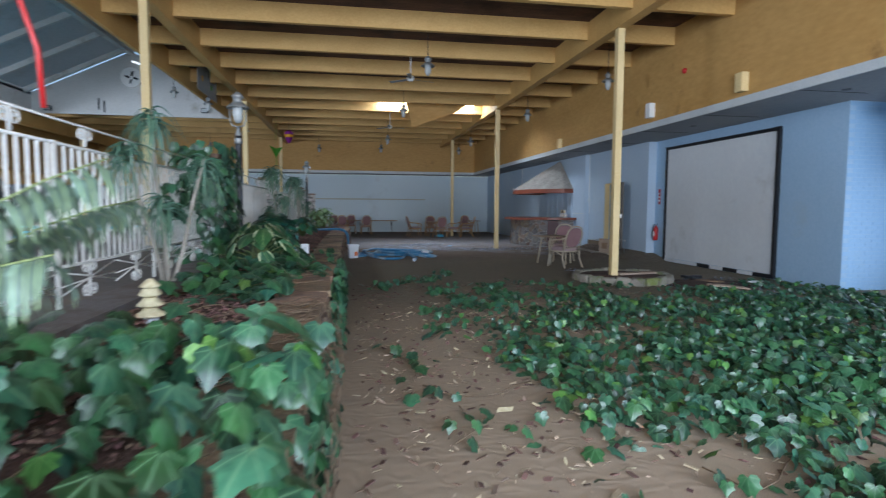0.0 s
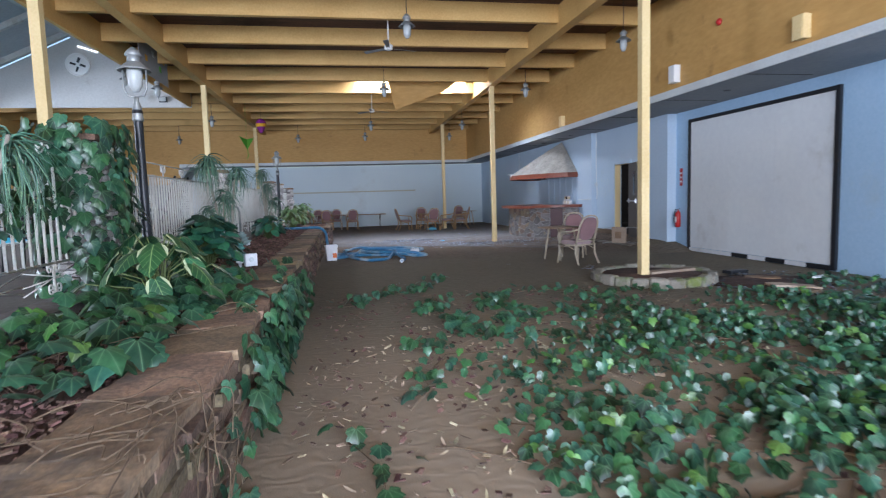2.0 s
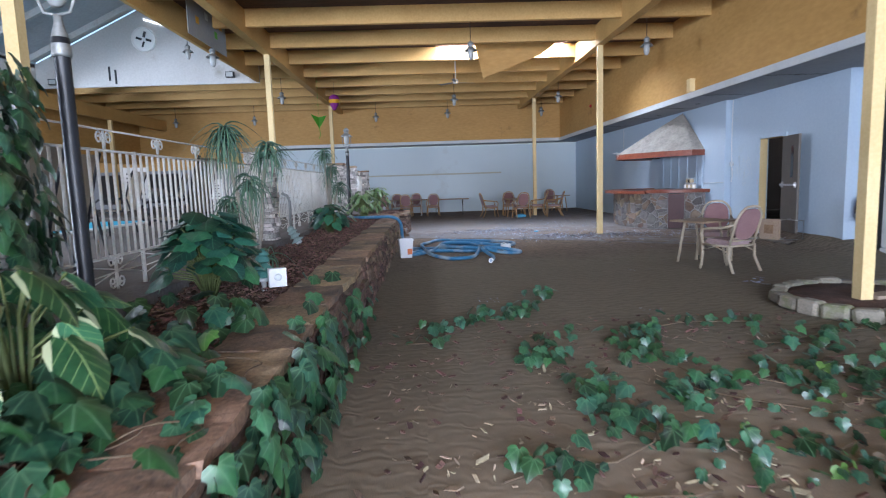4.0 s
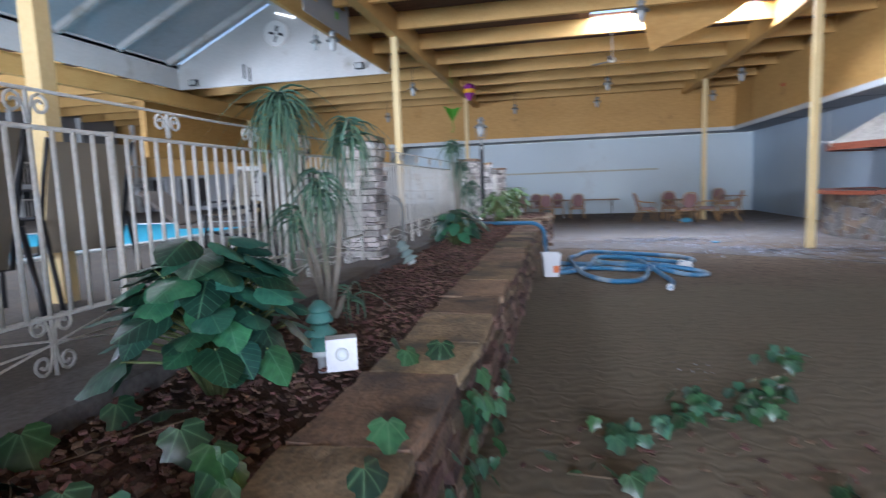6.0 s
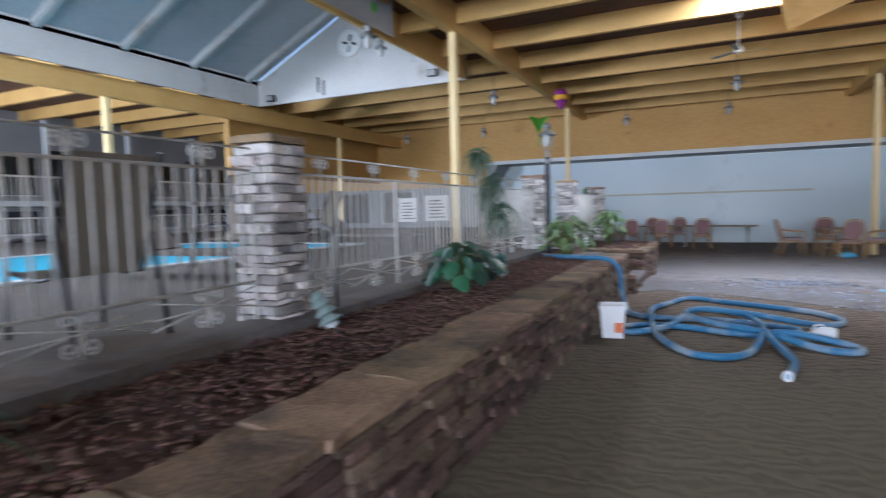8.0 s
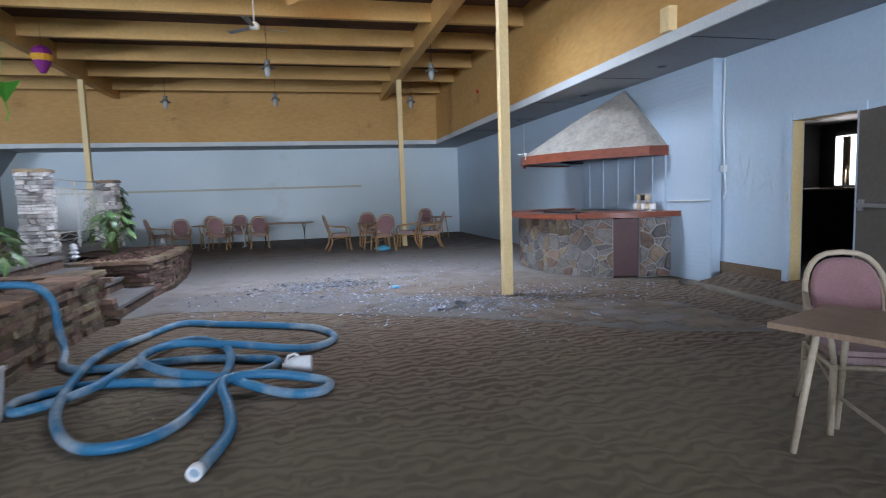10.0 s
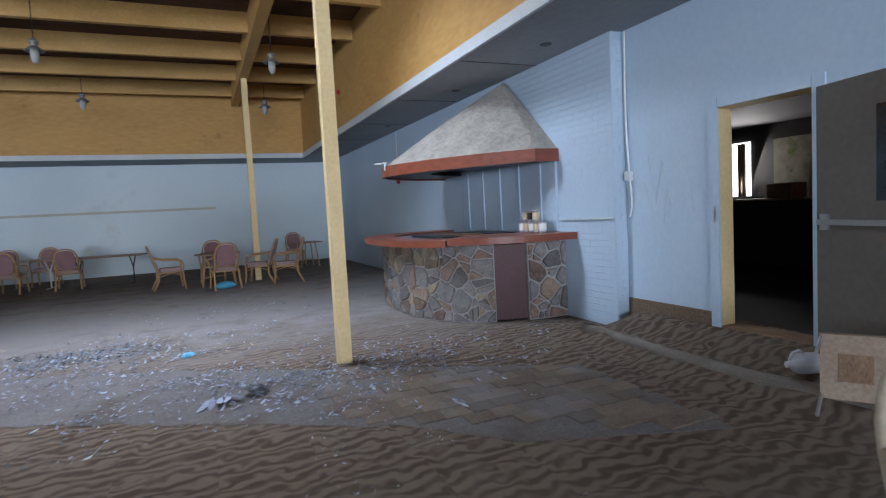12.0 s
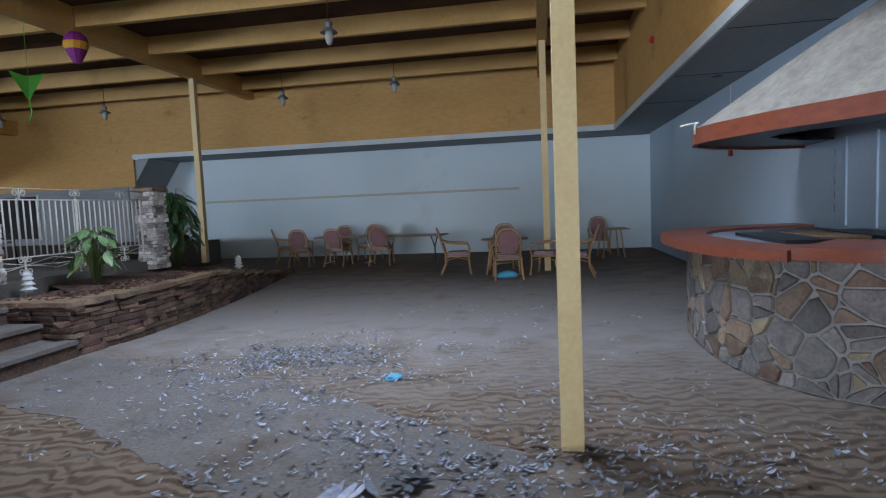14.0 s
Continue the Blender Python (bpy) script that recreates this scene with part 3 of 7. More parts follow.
structure("ceiling", boxes((-4.4, 1.0, -4.2, Y_FAR + 0.2, 5.32, 5.4), (1.0, 4.7, -4.2, 20.6, 5.32, 5.4), (1.0, 4.7, 21.28, Y_FAR + 0.2, 5.32, 5.4), (4.7, 10.2, -4.2, Y_FAR + 0.2, 5.32, 5.4),
                           (-26, -11.1, -4.2, Y_FAR + 0.2, 5.32, 5.4), (-11.1, -4.4, 22.66, Y_FAR + 0.2, 5.32, 5.4), (10.0, 10.2, -4.2, Y_FAR, 3.3, 5.32)), "deck", "dark timber roof boards between the joists", "ceiling")
for i in range(-8, 12):
    y = JOIST0 + i * JSTEP
    if not -4 < y < 31.5:
        continue
    x0 = -26.0 if y > 22.8 else -4.4
    structure("joist", boxes((x0, 7.0, y - 0.06, y + 0.06, 4.95, 5.32)), "yellow", "yellow painted timber roof joist", "joist")
    if y < 22.6:
        structure("joist", boxes((-26.0, -11.3, y - 0.06, y + 0.06, 4.95, 5.32)), "yellow", "yellow painted timber roof joist", "joist")
for x in (5.11, -3.27):
    structure("beam", boxes((x - 0.1, x + 0.1, -4.0, 31.6, 4.79, 5.3)), "yellow", "yellow main roof beam on posts", "beam")
structure("beam", boxes((-11.5, -11.3, -4.0, 31.6, 4.25, 4.7)), "yellow", "yellow roof beam along the pool", "beam")
structure("beam_edge", boxes((-4.48, -4.4, -4.0, 22.6, 4.72, 5.4)), "yellow", "yellow edge board of the pool roof opening", "beam")


def post(x, y, z0, z1, w=0.13):
    bm = boxes((-w / 2, w / 2, -w / 2, w / 2, 0, z1 - z0))
    ob = solid("roof_post", bm, "post", "cream yellow square roof post, chipped at the base", "post", group="roof posts", bevel=0.008)
    ob.matrix_basis = pose(x, y, z0)


for x, y, z0 in ((5.11, 10.36, 0.1), (5.11, 19.31, 0.0), (5.11, 28.12, 0.0), (-3.27, 10.4, DECK_Z), (-3.27, 19.36, DECK_Z), (-3.27, 28.73, 0.3), (5.11, 1.4, 0), (-3.27, 1.4, DECK_Z)):
    post(x, y, z0, 4.79)
for y in (0.0, 9.0, 18.0, 27.0):
    post(-11.4, y, DECK_Z, 4.25)

# raised pool roof: upstand, gable, left slope of white sheets; right slope added, unseen
GY, GX0, GX1, GR = 22.6, -11.1, -4.4, -7.75
structure("gable_upstand", boxes((GX0, GX1, GY, GY + 0.06, 4.7, 5.42), (GX0 - 0.06, GX0, -4.0, GY + 0.06, 4.7, 5.48)), "old_white", "peeling white boards round the raised pool roof", "upstand")
bm = bmesh.new()
tri = [bm.verts.new((x, y, z)) for y in (GY + 0.01, GY + 0.07) for x, z in ((GX0, 5.42), (GX1, 5.42), (GR, 7.0))]
for f in ((0, 1, 2), (3, 5, 4), (0, 3, 4, 1), (1, 4, 5, 2), (2, 5, 3, 0)):
    bm.faces.new([tri[i] for i in f])
structure("wall_gable", bm, "old_white", "white gable end of the raised pool roof", "wall")
# Near gable added out of view to stop a sun patch on the deck.
bm = bmesh.new()
tri = [bm.verts.new((x, y, z)) for y in (-4.06, -4.0) for x, z in ((GX0 - 0.1, 5.3), (GX1 + 0.1, 5.3), (GR, 7.1))]
for f in ((0, 1, 2), (3, 5, 4), (0, 3, 4, 1), (1, 4, 5, 2), (2, 5, 3, 0)):
    bm.faces.new([tri[i] for i in f])
structure("wall_gable_near", bm, "old_white", "unseen white near gable, added to keep sun off the deck", "wall")
SLOPE = math.atan2(1.58, GR - GX0)
structure("roof_slope", boxes((0, 3.75, -13.3, 13.3, 0, 0.05)), "roof_sheet", "white sheeted roof slope over the pool", "roof").matrix_basis = pose(GX0, 9.3, 5.46, 0, -math.degrees(SLOPE), 0)
for i in range(14):
    y = -2.6 + i * 1.9
    structure("rafter", boxes((0, 3.7, -0.06, 0.06, -0.16, -0.001)), "old_white", "white roof rafter over the pool", "rafter").matrix_basis = pose(GX0, y, 5.46, 0, -math.degrees(SLOPE), 0)
structure("roof_ridge", boxes((GR - 0.1, GR + 0.1, -4.0, GY, 6.86, 7.08)), "old_white", "white ridge board of the pool roof", "roof")
structure("wall_west", boxes((-26.2, -26.0, -4.2, Y_FAR, 2.75, 5.4), (-26.2, -26.0, -4.2, 22.4, 0, 2.75)), "yellow_ply", "far wall of the pool court", "wall")
# Opaque right slope, added out of view to shut the sun out.
structure("roof_slope_unseen", boxes((-3.75, 0, -13.3, 13.3, 0, 0.05)), "roof_sheet", "unseen right slope of the pool roof, added opaque against sun", "roof").matrix_basis = pose(GX1, 9.3, 5.46, 0, math.degrees(SLOPE), 0)
# Canopy added out of view, so the low sun leaves no patch inside.
structure("entrance_sun_block", boxes((-5.0, 9.0, -11.0, -4.2, 4.6, 4.75)), "white", "unseen canopy added to keep low sun out of the hall", "canopy")
structure("entrance_paving", boxes((-30.0, 30.0, -60.0, -4.2, -0.25, -0.05)), "concrete", "pale paving outside the entrance", "ground")
# Header wall added for an invented opening to the court.
structure("wall_court", boxes((-12.8, -12.6, 22.8, 31.6, 2.75, 5.3)), "yellow_ply", "yellowed wall added over an invented court opening", "wall")

# ---------------- planter, pool deck, curb ----------------
def rough_block(seed, bevel=0.08):
    """A unit stone with uneven faces, shared by many pieces."""
    rng = random.Random(seed)
    bm = bmesh.new()
    box(bm, -0.5, 0.5, -0.5, 0.5, -0.5, 0.5)
    for v in bm.verts:
        v.co += Vector([rng.uniform(-0.07, 0.07) for _ in range(3)])
    bmesh.ops.bevel(bm, geom=list(bm.edges), offset=bevel, segments=1, affect="EDGES")
    return bm


def stone_set(name, material, count=8, bevel=0.08):
    return [mesh_of(name, rough_block(100 + i, bevel), material) for i in range(count)]


def piece(name, me, parent, at, size, turn=0.0, tip=0.0):
    ob = new(name, me)
    ob.parent = parent
    ob.matrix_basis = pose(*at, tip, 0, turn) @ Matrix.Diagonal((*size, 1))
    return ob


rng = random.Random(5)
structure("pool_deck", boxes((-26, -1.62, -4.0, 19.45, 0, DECK_Z), (-26, -1.62, 19.45, 24.95, 0, DECK_Z - 0.003), (-26, -4.6, 24.95, 31.6, 0, DECK_Z - 0.006)), "pooldeck", "raised concrete pool deck, dusty", "ground")
structure("planter_curb", boxes((-1.7, -1.36, -4.0, 19.0, 0, DECK_Z + 0.03)), "concrete", "low concrete curb under the iron fence", "curb")
# bark soil, heaped towards the curb
bm = bmesh.new()
ny, nx = 190, 9
grid = []
for j in range(ny + 1):
    y = -4.0 + 23.0 * j / ny
    row = []
    for i in range(nx + 1):
        x = -1.37 + 0.87 * i / nx
        z = 0.59 + 0.09 * (1 - i / nx) + 0.035 * noise.noise((x * 3, y * 3, 0.0)) + 0.02 * noise.noise((x * 11, y * 11, 2.0))
        row.append(bm.verts.new((x, y, z)))
    grid.append(row)
for A, B in zip(grid, grid[1:]):
    for i in range(nx):
        bm.faces.new((A[i], A[i + 1], B[i + 1], B[i])).smooth = True
tagged(structure("planter_soil", bm, "soil", "dark bark mulch filling the stone planter", "soil"), kind="structure")


def loose_chips(name, spots, material, label, category):
    """Many small flat chips as one mesh: spots of (x, y, z, length, width, thickness)."""
    verts, faces = [], []
    r = random.Random(len(spots))
    for x, y, z, a, b, c in spots:
        m = pose(x, y, z, r.uniform(-25, 25), r.uniform(-25, 25), r.uniform(0, 360))
        k = len(verts)
        for dz in (-c / 2, c / 2):
            for dx, dy in ((-a / 2, -b / 3), (a / 3, -b / 2), (a / 2, b / 3), (-a / 3, b / 2)):
                verts.append(m @ Vector((dx, dy, dz)))
        faces += [(k + 3, k + 2, k + 1, k), (k + 4, k + 5, k + 6, k + 7)] + [(k + i, k + (i + 1) % 4, k + 4 + (i + 1) % 4, k + 4 + i) for i in range(4)]
    me = bpy.data.meshes.new(name)
    me.from_pydata([tuple(v) for v in verts], [], faces)
    me.materials.append(M[material])
    return tagged(new(name, me), label, category, kind="stuff")


spots = []
for _ in range(8500):
    x, y = rng.uniform(-1.36, -0.56), rng.uniform(2.0, 18.9)
    s = rng.uniform(0.5, 1.5)
    spots.append((x, y, 0.61 + 0.09 * (-0.5 - x) / 0.87 + rng.uniform(-0.015, 0.025), 0.034 * s, 0.021 * s, 0.009))
loose_chips("bark_mulch", spots, "chip", "reddish brown bark chips on the planter bed", "mulch")

wall_root = thing("planter_wall", "dry-laid ledge stone planter wall with flagstone cap", "wall", kind="structure")
part("core", boxes((-0.52, -0.17, -4.0, 19.33, 0, 0.60), (-1.6, -0.17, 19.0, 19.33, 0, 0.6)), "dark_mortar", wall_root)
LEDGE = stone_set("ledge_stone", "ledge_stone")


def course_stones(length, height, low=0.05, high=0.085, short=0.11, long=0.38):
    z = 0.0
    while z < height - 0.02:
        h = min(rng.uniform(low, high), height - z)
        s = -rng.uniform(0, 0.2)
        while s < length:
            w = rng.uniform(short, long)
            yield s + w / 2, z + h / 2, w * 0.985, h * 0.95
            s += w
        z += h


joined = bmesh.new()
count = 0
for s, z, w, h in course_stones(23.3, 0.6):
    y = -4.0 + s
    out = rng.uniform(-0.02, 0.034)
    if 6.6 < y < 14.4 and count < 300 and z > 0.0:
        piece("stone", LEDGE[rng.randrange(8)], wall_root, (-0.19 + out, y, z), (0.13, w, h), rng.uniform(-2, 2))
        count += 1
    else:
        box(joined, -0.25, -0.125 + out, y - w / 2, y + w / 2, z - h / 2, z + h / 2)
for s, z, w, h in course_stones(1.45, 0.6):
    box(joined, -1.6 + s - w / 2, -1.6 + s + w / 2, 19.25, 19.37 + rng.uniform(-0.01, 0.025), z - h / 2, z + h / 2)
tagged(part("stones", joined, "ledge_stone", wall_root, bevel=0.006), kind="stuff")


def flag(width, length, seed, thick=0.055):
    r = random.Random(seed)
    bm = bmesh.new()
    pts = []
    for a, b in ((-0.5, -0.5), (0, -0.5), (0.5, -0.5), (0.5, 0), (0.5, 0.5), (0, 0.5), (-0.5, 0.5), (-0.5, 0)):
        pts.append((a * width + r.uniform(-0.018, 0.018), b * length + r.uniform(-0.012, 0.012)))
    prism(bm, pts, -thick / 2, thick / 2)
    bmesh.ops.bevel(bm, geom=[e for e in bm.edges if e.calc_face_angle(0) > 0.8], offset=0.012, segments=1, affect="EDGES")
    bmesh.ops.triangulate(bm, faces=bm.faces[:])
    bmesh.ops.subdivide_edges(bm, edges=[e for e in bm.edges if e.calc_length() > 0.08], cuts=2)
    bmesh.ops.triangulate(bm, faces=bm.faces[:])
    for v in bm.verts:
        p = Vector((v.co.x, v.co.y, v.co.z + seed))
        v.co += 0.014 * noise.noise_vector(p * 7) + 0.006 * noise.noise_vector(p * 23)
    return bm


y, k = -3.9, 0
while y < 19.2:
    ln = rng.uniform(0.38, 0.78)
    cap = part("cap_stone", flag(0.44, ln * 0.985, k), "stone_cap", wall_root)
    cap.matrix_basis = pose(-0.335 + rng.uniform(-0.015, 0.015), y + ln / 2, 0.628, rng.uniform(-0.7, 0.7), rng.uniform(-0.8, 0.8), 0)
    y, k = y + ln, k + 1
for i in range(2):
    cap = part("cap_stone", flag(0.46, 0.4, 77 + i), "stone_cap", wall_root)
    cap.matrix_basis = pose(-0.8 - 0.47 * i, 19.18, 0.628)

# second planter beyond the steps: taller at the gate, running out to the floor
wall2 = thing("planter_wall", "low ledge stone planter running down to the carpet", "wall", kind="structure")
LINE2 = [(-1.3, 21.25), (-0.1, 21.25), (0.02, 22.0), (-0.02, 23.4), (-0.25, 25.0), (-0.55, 26.6), (-0.85, 28.2)]


def along(line, s):
    for (x0, y0), (x1, y1) in zip(line, line[1:]):
        d = math.hypot(x1 - x0, y1 - y0)
        if s <= d:
            return x0 + (x1 - x0) * s / d, y0 + (y1 - y0) * s / d, math.degrees(math.atan2(y1 - y0, x1 - x0))
        s -= d
    return line[-1][0], line[-1][1], 90.0


LEN2 = sum(math.dist(a, b) for a, b in zip(LINE2, LINE2[1:]))


def top2(s):
    return 0.56 if s < 4.0 else max(0.06, 0.56 - 0.5 * (s - 4.0) / (LEN2 - 4.0))


for s, z, w, h in course_stones(LEN2, 0.53):
    if z > top2(s) - 0.04:
        continue
    x, y, a = along(LINE2, max(0.0, s))
    m = pose(x, y, z, 0, 0, a) @ Matrix.Translation((0, 0.03 + rng.uniform(-0.02, 0.02), 0))
    ob = new("stone", LEDGE[rng.randrange(8)])
    ob.parent, ob.matrix_basis = wall2, m @ Matrix.Diagonal((w, 0.14, h, 1))
s = 0.0
while s < LEN2 - 0.2:
    x, y, a = along(LINE2, s + 0.28)
    cap = part("cap_stone", flag(0.56, 0.4, int(s * 100)), "stone_cap", wall2)
    cap.matrix_basis = pose(x, y, top2(s + 0.28) + 0.01, 0, 0, a) @ Matrix.Translation((0, 0.15, 0))
    s += 0.57
bm = bmesh.new()
rows = []
for i in range(30):
    s = LEN2 * i / 29
    x, y, a = along(LINE2, s)
    z = top2(s) - 0.03
    if s < 1.2:
        rows.append([bm.verts.new((x, y + 0.1, z)), bm.verts.new((x, 22.2, z + 0.05)), bm.verts.new((x, 23.4, z + 0.09))])
    else:
        rows.append([bm.verts.new((x - 0.05, y + 0.05, z)), bm.verts.new((x - 0.8, max(y, 22.0), z + 0.08)), bm.verts.new((x - 3.0, max(y, 23.5), max(z + 0.1, 0.3)))])
for A, B in zip(rows, rows[1:]):
    for i in range(2):
        bm.faces.new((A[i], A[i + 1], B[i + 1], B[i])).smooth = True
structure("planter_soil_gate", bm, "soil", "dark bark mulch in the low planter", "soil")
spots = []
for _ in range(900):
    s = rng.uniform(1.3, LEN2 - 0.8)
    x, y, a = along(LINE2, s)
    spots.append((x - rng.uniform(0.15, 1.0), y, top2(s) + 0.045, 0.05, 0.03, 0.01))
loose_chips("bark_mulch", spots, "chip", "reddish brown bark chips in the low planter", "mulch")

# steps up to the gate
for i, (x1, z1) in enumerate(((0.0, 0.19), (-0.42, 0.37), (-0.84, 0.55), (-1.2, 0.735))):
    st = thing("step", "worn stone step up to the pool gate", "step", group="gate steps", kind="structure")
    part("riser", boxes((-1.75, x1 - 0.03, 19.4, 21.22, max(0, z1 - 0.19), z1 - 0.045)), "ledge_stone", st)
    part("tread", boxes((-1.75, x1, 19.39, 21.2, z1 - 0.045, z1)), "concrete", st, bevel=0.01)

# stone pillars of the fence
PSTONE = stone_set("pillar_stone", "pillar_stone", 8, 0.1)


def stone_pillar(x, y, z0, z1, w, label):
    root = thing("stone_pillar", label, "pillar", (x, y, z0), group="fence pillars")
    h = z1 - z0
    part("core", boxes((-w / 2 + 0.05, w / 2 - 0.05, -w / 2 + 0.05, w / 2 - 0.05, 0, h)), "mortar", root)
    z = 0.0
    while z < h - 0.03:
        c = min(rng.uniform(0.025, 0.085), h - z)
        for side in range(4):
            s = -w / 2
            while s < w / 2 - 0.04:
                ln = min(rng.uniform(0.08, 0.3), w / 2 - s)
                m = pose(0, 0, 0, 0, 0, 90 * side) @ Matrix.Translation((s + ln / 2, -w / 2 + 0.045 + rng.uniform(-0.03, 0.02), z + c / 2)) @ pose(0, 0, 0, 0, rng.uniform(-2.5, 2.5), rng.uniform(-4, 4))
                ob = new("stone", PSTONE[rng.randrange(8)])
                ob.parent, ob.matrix_basis = root, m @ Matrix.Diagonal((ln * 0.97, 0.1, c * 0.93, 1))
                s += ln
        z += c
    part("cap", flag(w + 0.05, w + 0.05, int(y * 10), 0.05), "stone_cap", root).location.z = h + 0.02
    return root


stone_pillar(-1.66, 7.42, DECK_Z, 1.98, 0.36, "ledge stone fence pillar overgrown with ivy")
stone_pillar(-1.66, 12.55, DECK_Z, 1.97, 0.33, "ledge stone fence pillar with a rusty pipe beside it")
stone_pillar(-1.66, 19.2, DECK_Z, 2.0, 0.36, "ledge stone gate pillar behind a lamp post")
stone_pillar(-1.66, 21.6, DECK_Z, 2.0, 0.36, "ledge stone gate pillar beside the steps")
stone_pillar(-1.6, 24.65, 0.6, 1.93, 0.34, "ledge stone pillar at the end of the fence")

# ---------------- wrought iron fence ----------------
def spiral(bm, cx, cz, r, turns, start, sign, thick=0.007):
    pts = []
    for i in range(15):
        k = i / 14
        a = start + sign * k * turns * math.tau
        pts.append((0, cx + r * (1 - 0.75 * k) * math.cos(a), cz + r * (1 - 0.75 * k) * math.sin(a)))
    tube(bm, pts, thick, 5)


def scroll_mesh():
    bm = bmesh.new()
    for s in (-1, 1):
        spiral(bm, s * 0.055, 0.075, 0.042, 1.2, math.pi / 2, -s)
        tube(bm, [(0, s * 0.008, 0.0), (0, s * 0.012, 0.05), (0, s * 0.03, 0.105), (0, s * 0.055, 0.117)], 0.007, 5)
    tube(bm, [(0, 0, 0), (0, 0, 0.13)], 0.009, 6)
    return mesh_of("scroll", bm, "iron")


SCROLL = scroll_mesh()
bm = bmesh.new()
tube(bm, [(0, 0, 1.03), (0, 0, 1.78)], 0.0105, 6)
BALUSTER = mesh_of("baluster", bm, "iron")


def fence(y0, y1, label, x=-1.66, dz=0.0, post_step=1.62):
    root = thing("iron_fence", label, "fence", (0, 0, dz), group="pool fence")
    n = round((y1 - y0) / 0.1)
    for i in range(1, n):
        ob = new("baluster", BALUSTER)
        ob.parent, ob.location = root, (x, y0 + (y1 - y0) * i / n, 0)
    for z, r in ((1.78, 0.011), (1.03, 0.011), (1.925, 0.008)):
        bm = bmesh.new()
        tube(bm, [(x, y0, z), (x, (y0 + y1) / 2, z - 0.006), (x, y1, z)], r, 6)
        part("rail", bm, "iron", root)
    k = max(1, round((y1 - y0) / post_step))
    for i in range(k + 1):
        y = y0 + (y1 - y0) * i / k
        bm = bmesh.new()
        tube(bm, [(x, y, DECK_Z - 0.02), (x, y, 1.79)], 0.017, 8)
        part("fence_post", bm, "iron", root)
    k = max(1, round((y1 - y0) / 0.81))
    for i in range(k):
        y = y0 + (y1 - y0) * (i + 0.5) / k
        up = new("scroll", SCROLL)
        up.parent, up.location = root, (x, y, 1.79)
        for flip in (0, 180):
            dn = new("scroll", SCROLL)
            dn.parent, dn.matrix_basis = root, pose(x, y, 0.92, flip, 0, 0)
    bm = bmesh.new()
    for i in range(k):
        ya, yb = y0 + (y1 - y0) * i / k, y0 + (y1 - y0) * (i + 1) / k
        ym = (ya + yb) / 2
        for z0, z1, z2 in ((0.84, 0.92, 1.0), (1.0, 0.93, 0.86), (0.90, 0.915, 0.91)):
            tube(bm, [(x, ya, z0), (x, ym, z1), (x, yb, z2)], 0.005, 5)
    tagged(part("ribbon_scrollwork", bm, "iron", root), kind="stuff")
    return root


fence(2.2, 7.23, "white wrought iron fence half hidden by ivy")
fence(7.61, 12.37, "white wrought iron fence with scrolls, paint rusting")
fence(12.73, 19.01, "white wrought iron fence with scrolls beside the pool")
fence(21.79, 24.47, "white wrought iron fence between two stone pillars")
# gate, ajar
gate = thing("iron_gate", "white wrought iron gate standing ajar", "gate", (-1.66, 19.47, 0), 62)
for i in range(11):
    ob = new("baluster", BALUSTER)
    ob.parent, ob.location = gate, (0, 0.08 + i * 0.1, -0.05)
bm = bmesh.new()
tube(bm, [(0, 0.03, 0.745), (0, 0.03, 1.75), (0, 1.15, 1.75), (0, 1.15, 0.82), (0, 0.03, 0.82)], 0.014, 6)
part("gate_frame", bm, "iron", gate)
bm = bmesh.new()
tube(bm, [(-1.38, 12.9, 0.7), (-1.38, 12.9, 1.28), (-1.4, 12.87, 1.36), (-1.46, 12.82, 1.4)], 0.02, 8)
solid("rusty_pipe", bm, "aluminium", "bent grey water pipe rising beside the stone pillar", "pipe")

# ---------------- leaves and plants ----------------
IVY_OUT = [(0.0, 0.05), (0.14, -0.10), (0.34, -0.07), (0.47, 0.09), (0.39, 0.24), (0.52, 0.43), (0.34, 0.52), (0.22, 0.69), (0.10, 0.88), (0.0, 1.0)]
HEART_OUT = [(0.0, 0.0), (0.12, -0.10), (0.30, -0.04), (0.41, 0.16), (0.42, 0.38), (0.33, 0.62), (0.18, 0.84), (0.0, 1.0)]
LANCE_OUT = [(0.0, 0.0), (0.08, 0.08), (0.15, 0.28), (0.17, 0.48), (0.13, 0.70), (0.06, 0.88), (0.0, 1.0)]


def leaf_verts(out, fold=0.35, droop=0.35):
    """A leaf blade in its own frame: base at the origin, tip along y; an inner ring and an outer ring, folded at the midrib, cupped and drooping to the tip."""
    rim = out + [(-x, y) for x, y in out[-2:0:-1]]
    k = len(rim)
    pts = [(0.0, 0.35)] + [(0.55 * x, 0.35 + 0.55 * (y - 0.35)) for x, y in rim] + rim
    v = np.array([(x, y, -fold * (0.35 * abs(x) + 0.9 * x * x) - droop * max(0.0, y - 0.2) ** 2 - 0.25 * fold * max(0.0, 0.1 - y)) for x, y in pts])
    v[1 + k:, 2] += np.array([0.022 if i % 2 else -0.012 for i in range(k)])
    f = [(0, 1 + i, 1 + (i + 1) % k) for i in range(k)]
    for i in range(k):
        j = (i + 1) % k
        f += [(1 + i, 1 + k + i, 1 + k + j), (1 + i, 1 + k + j, 1 + j)]
    return v, np.array(f), np.array(pts)


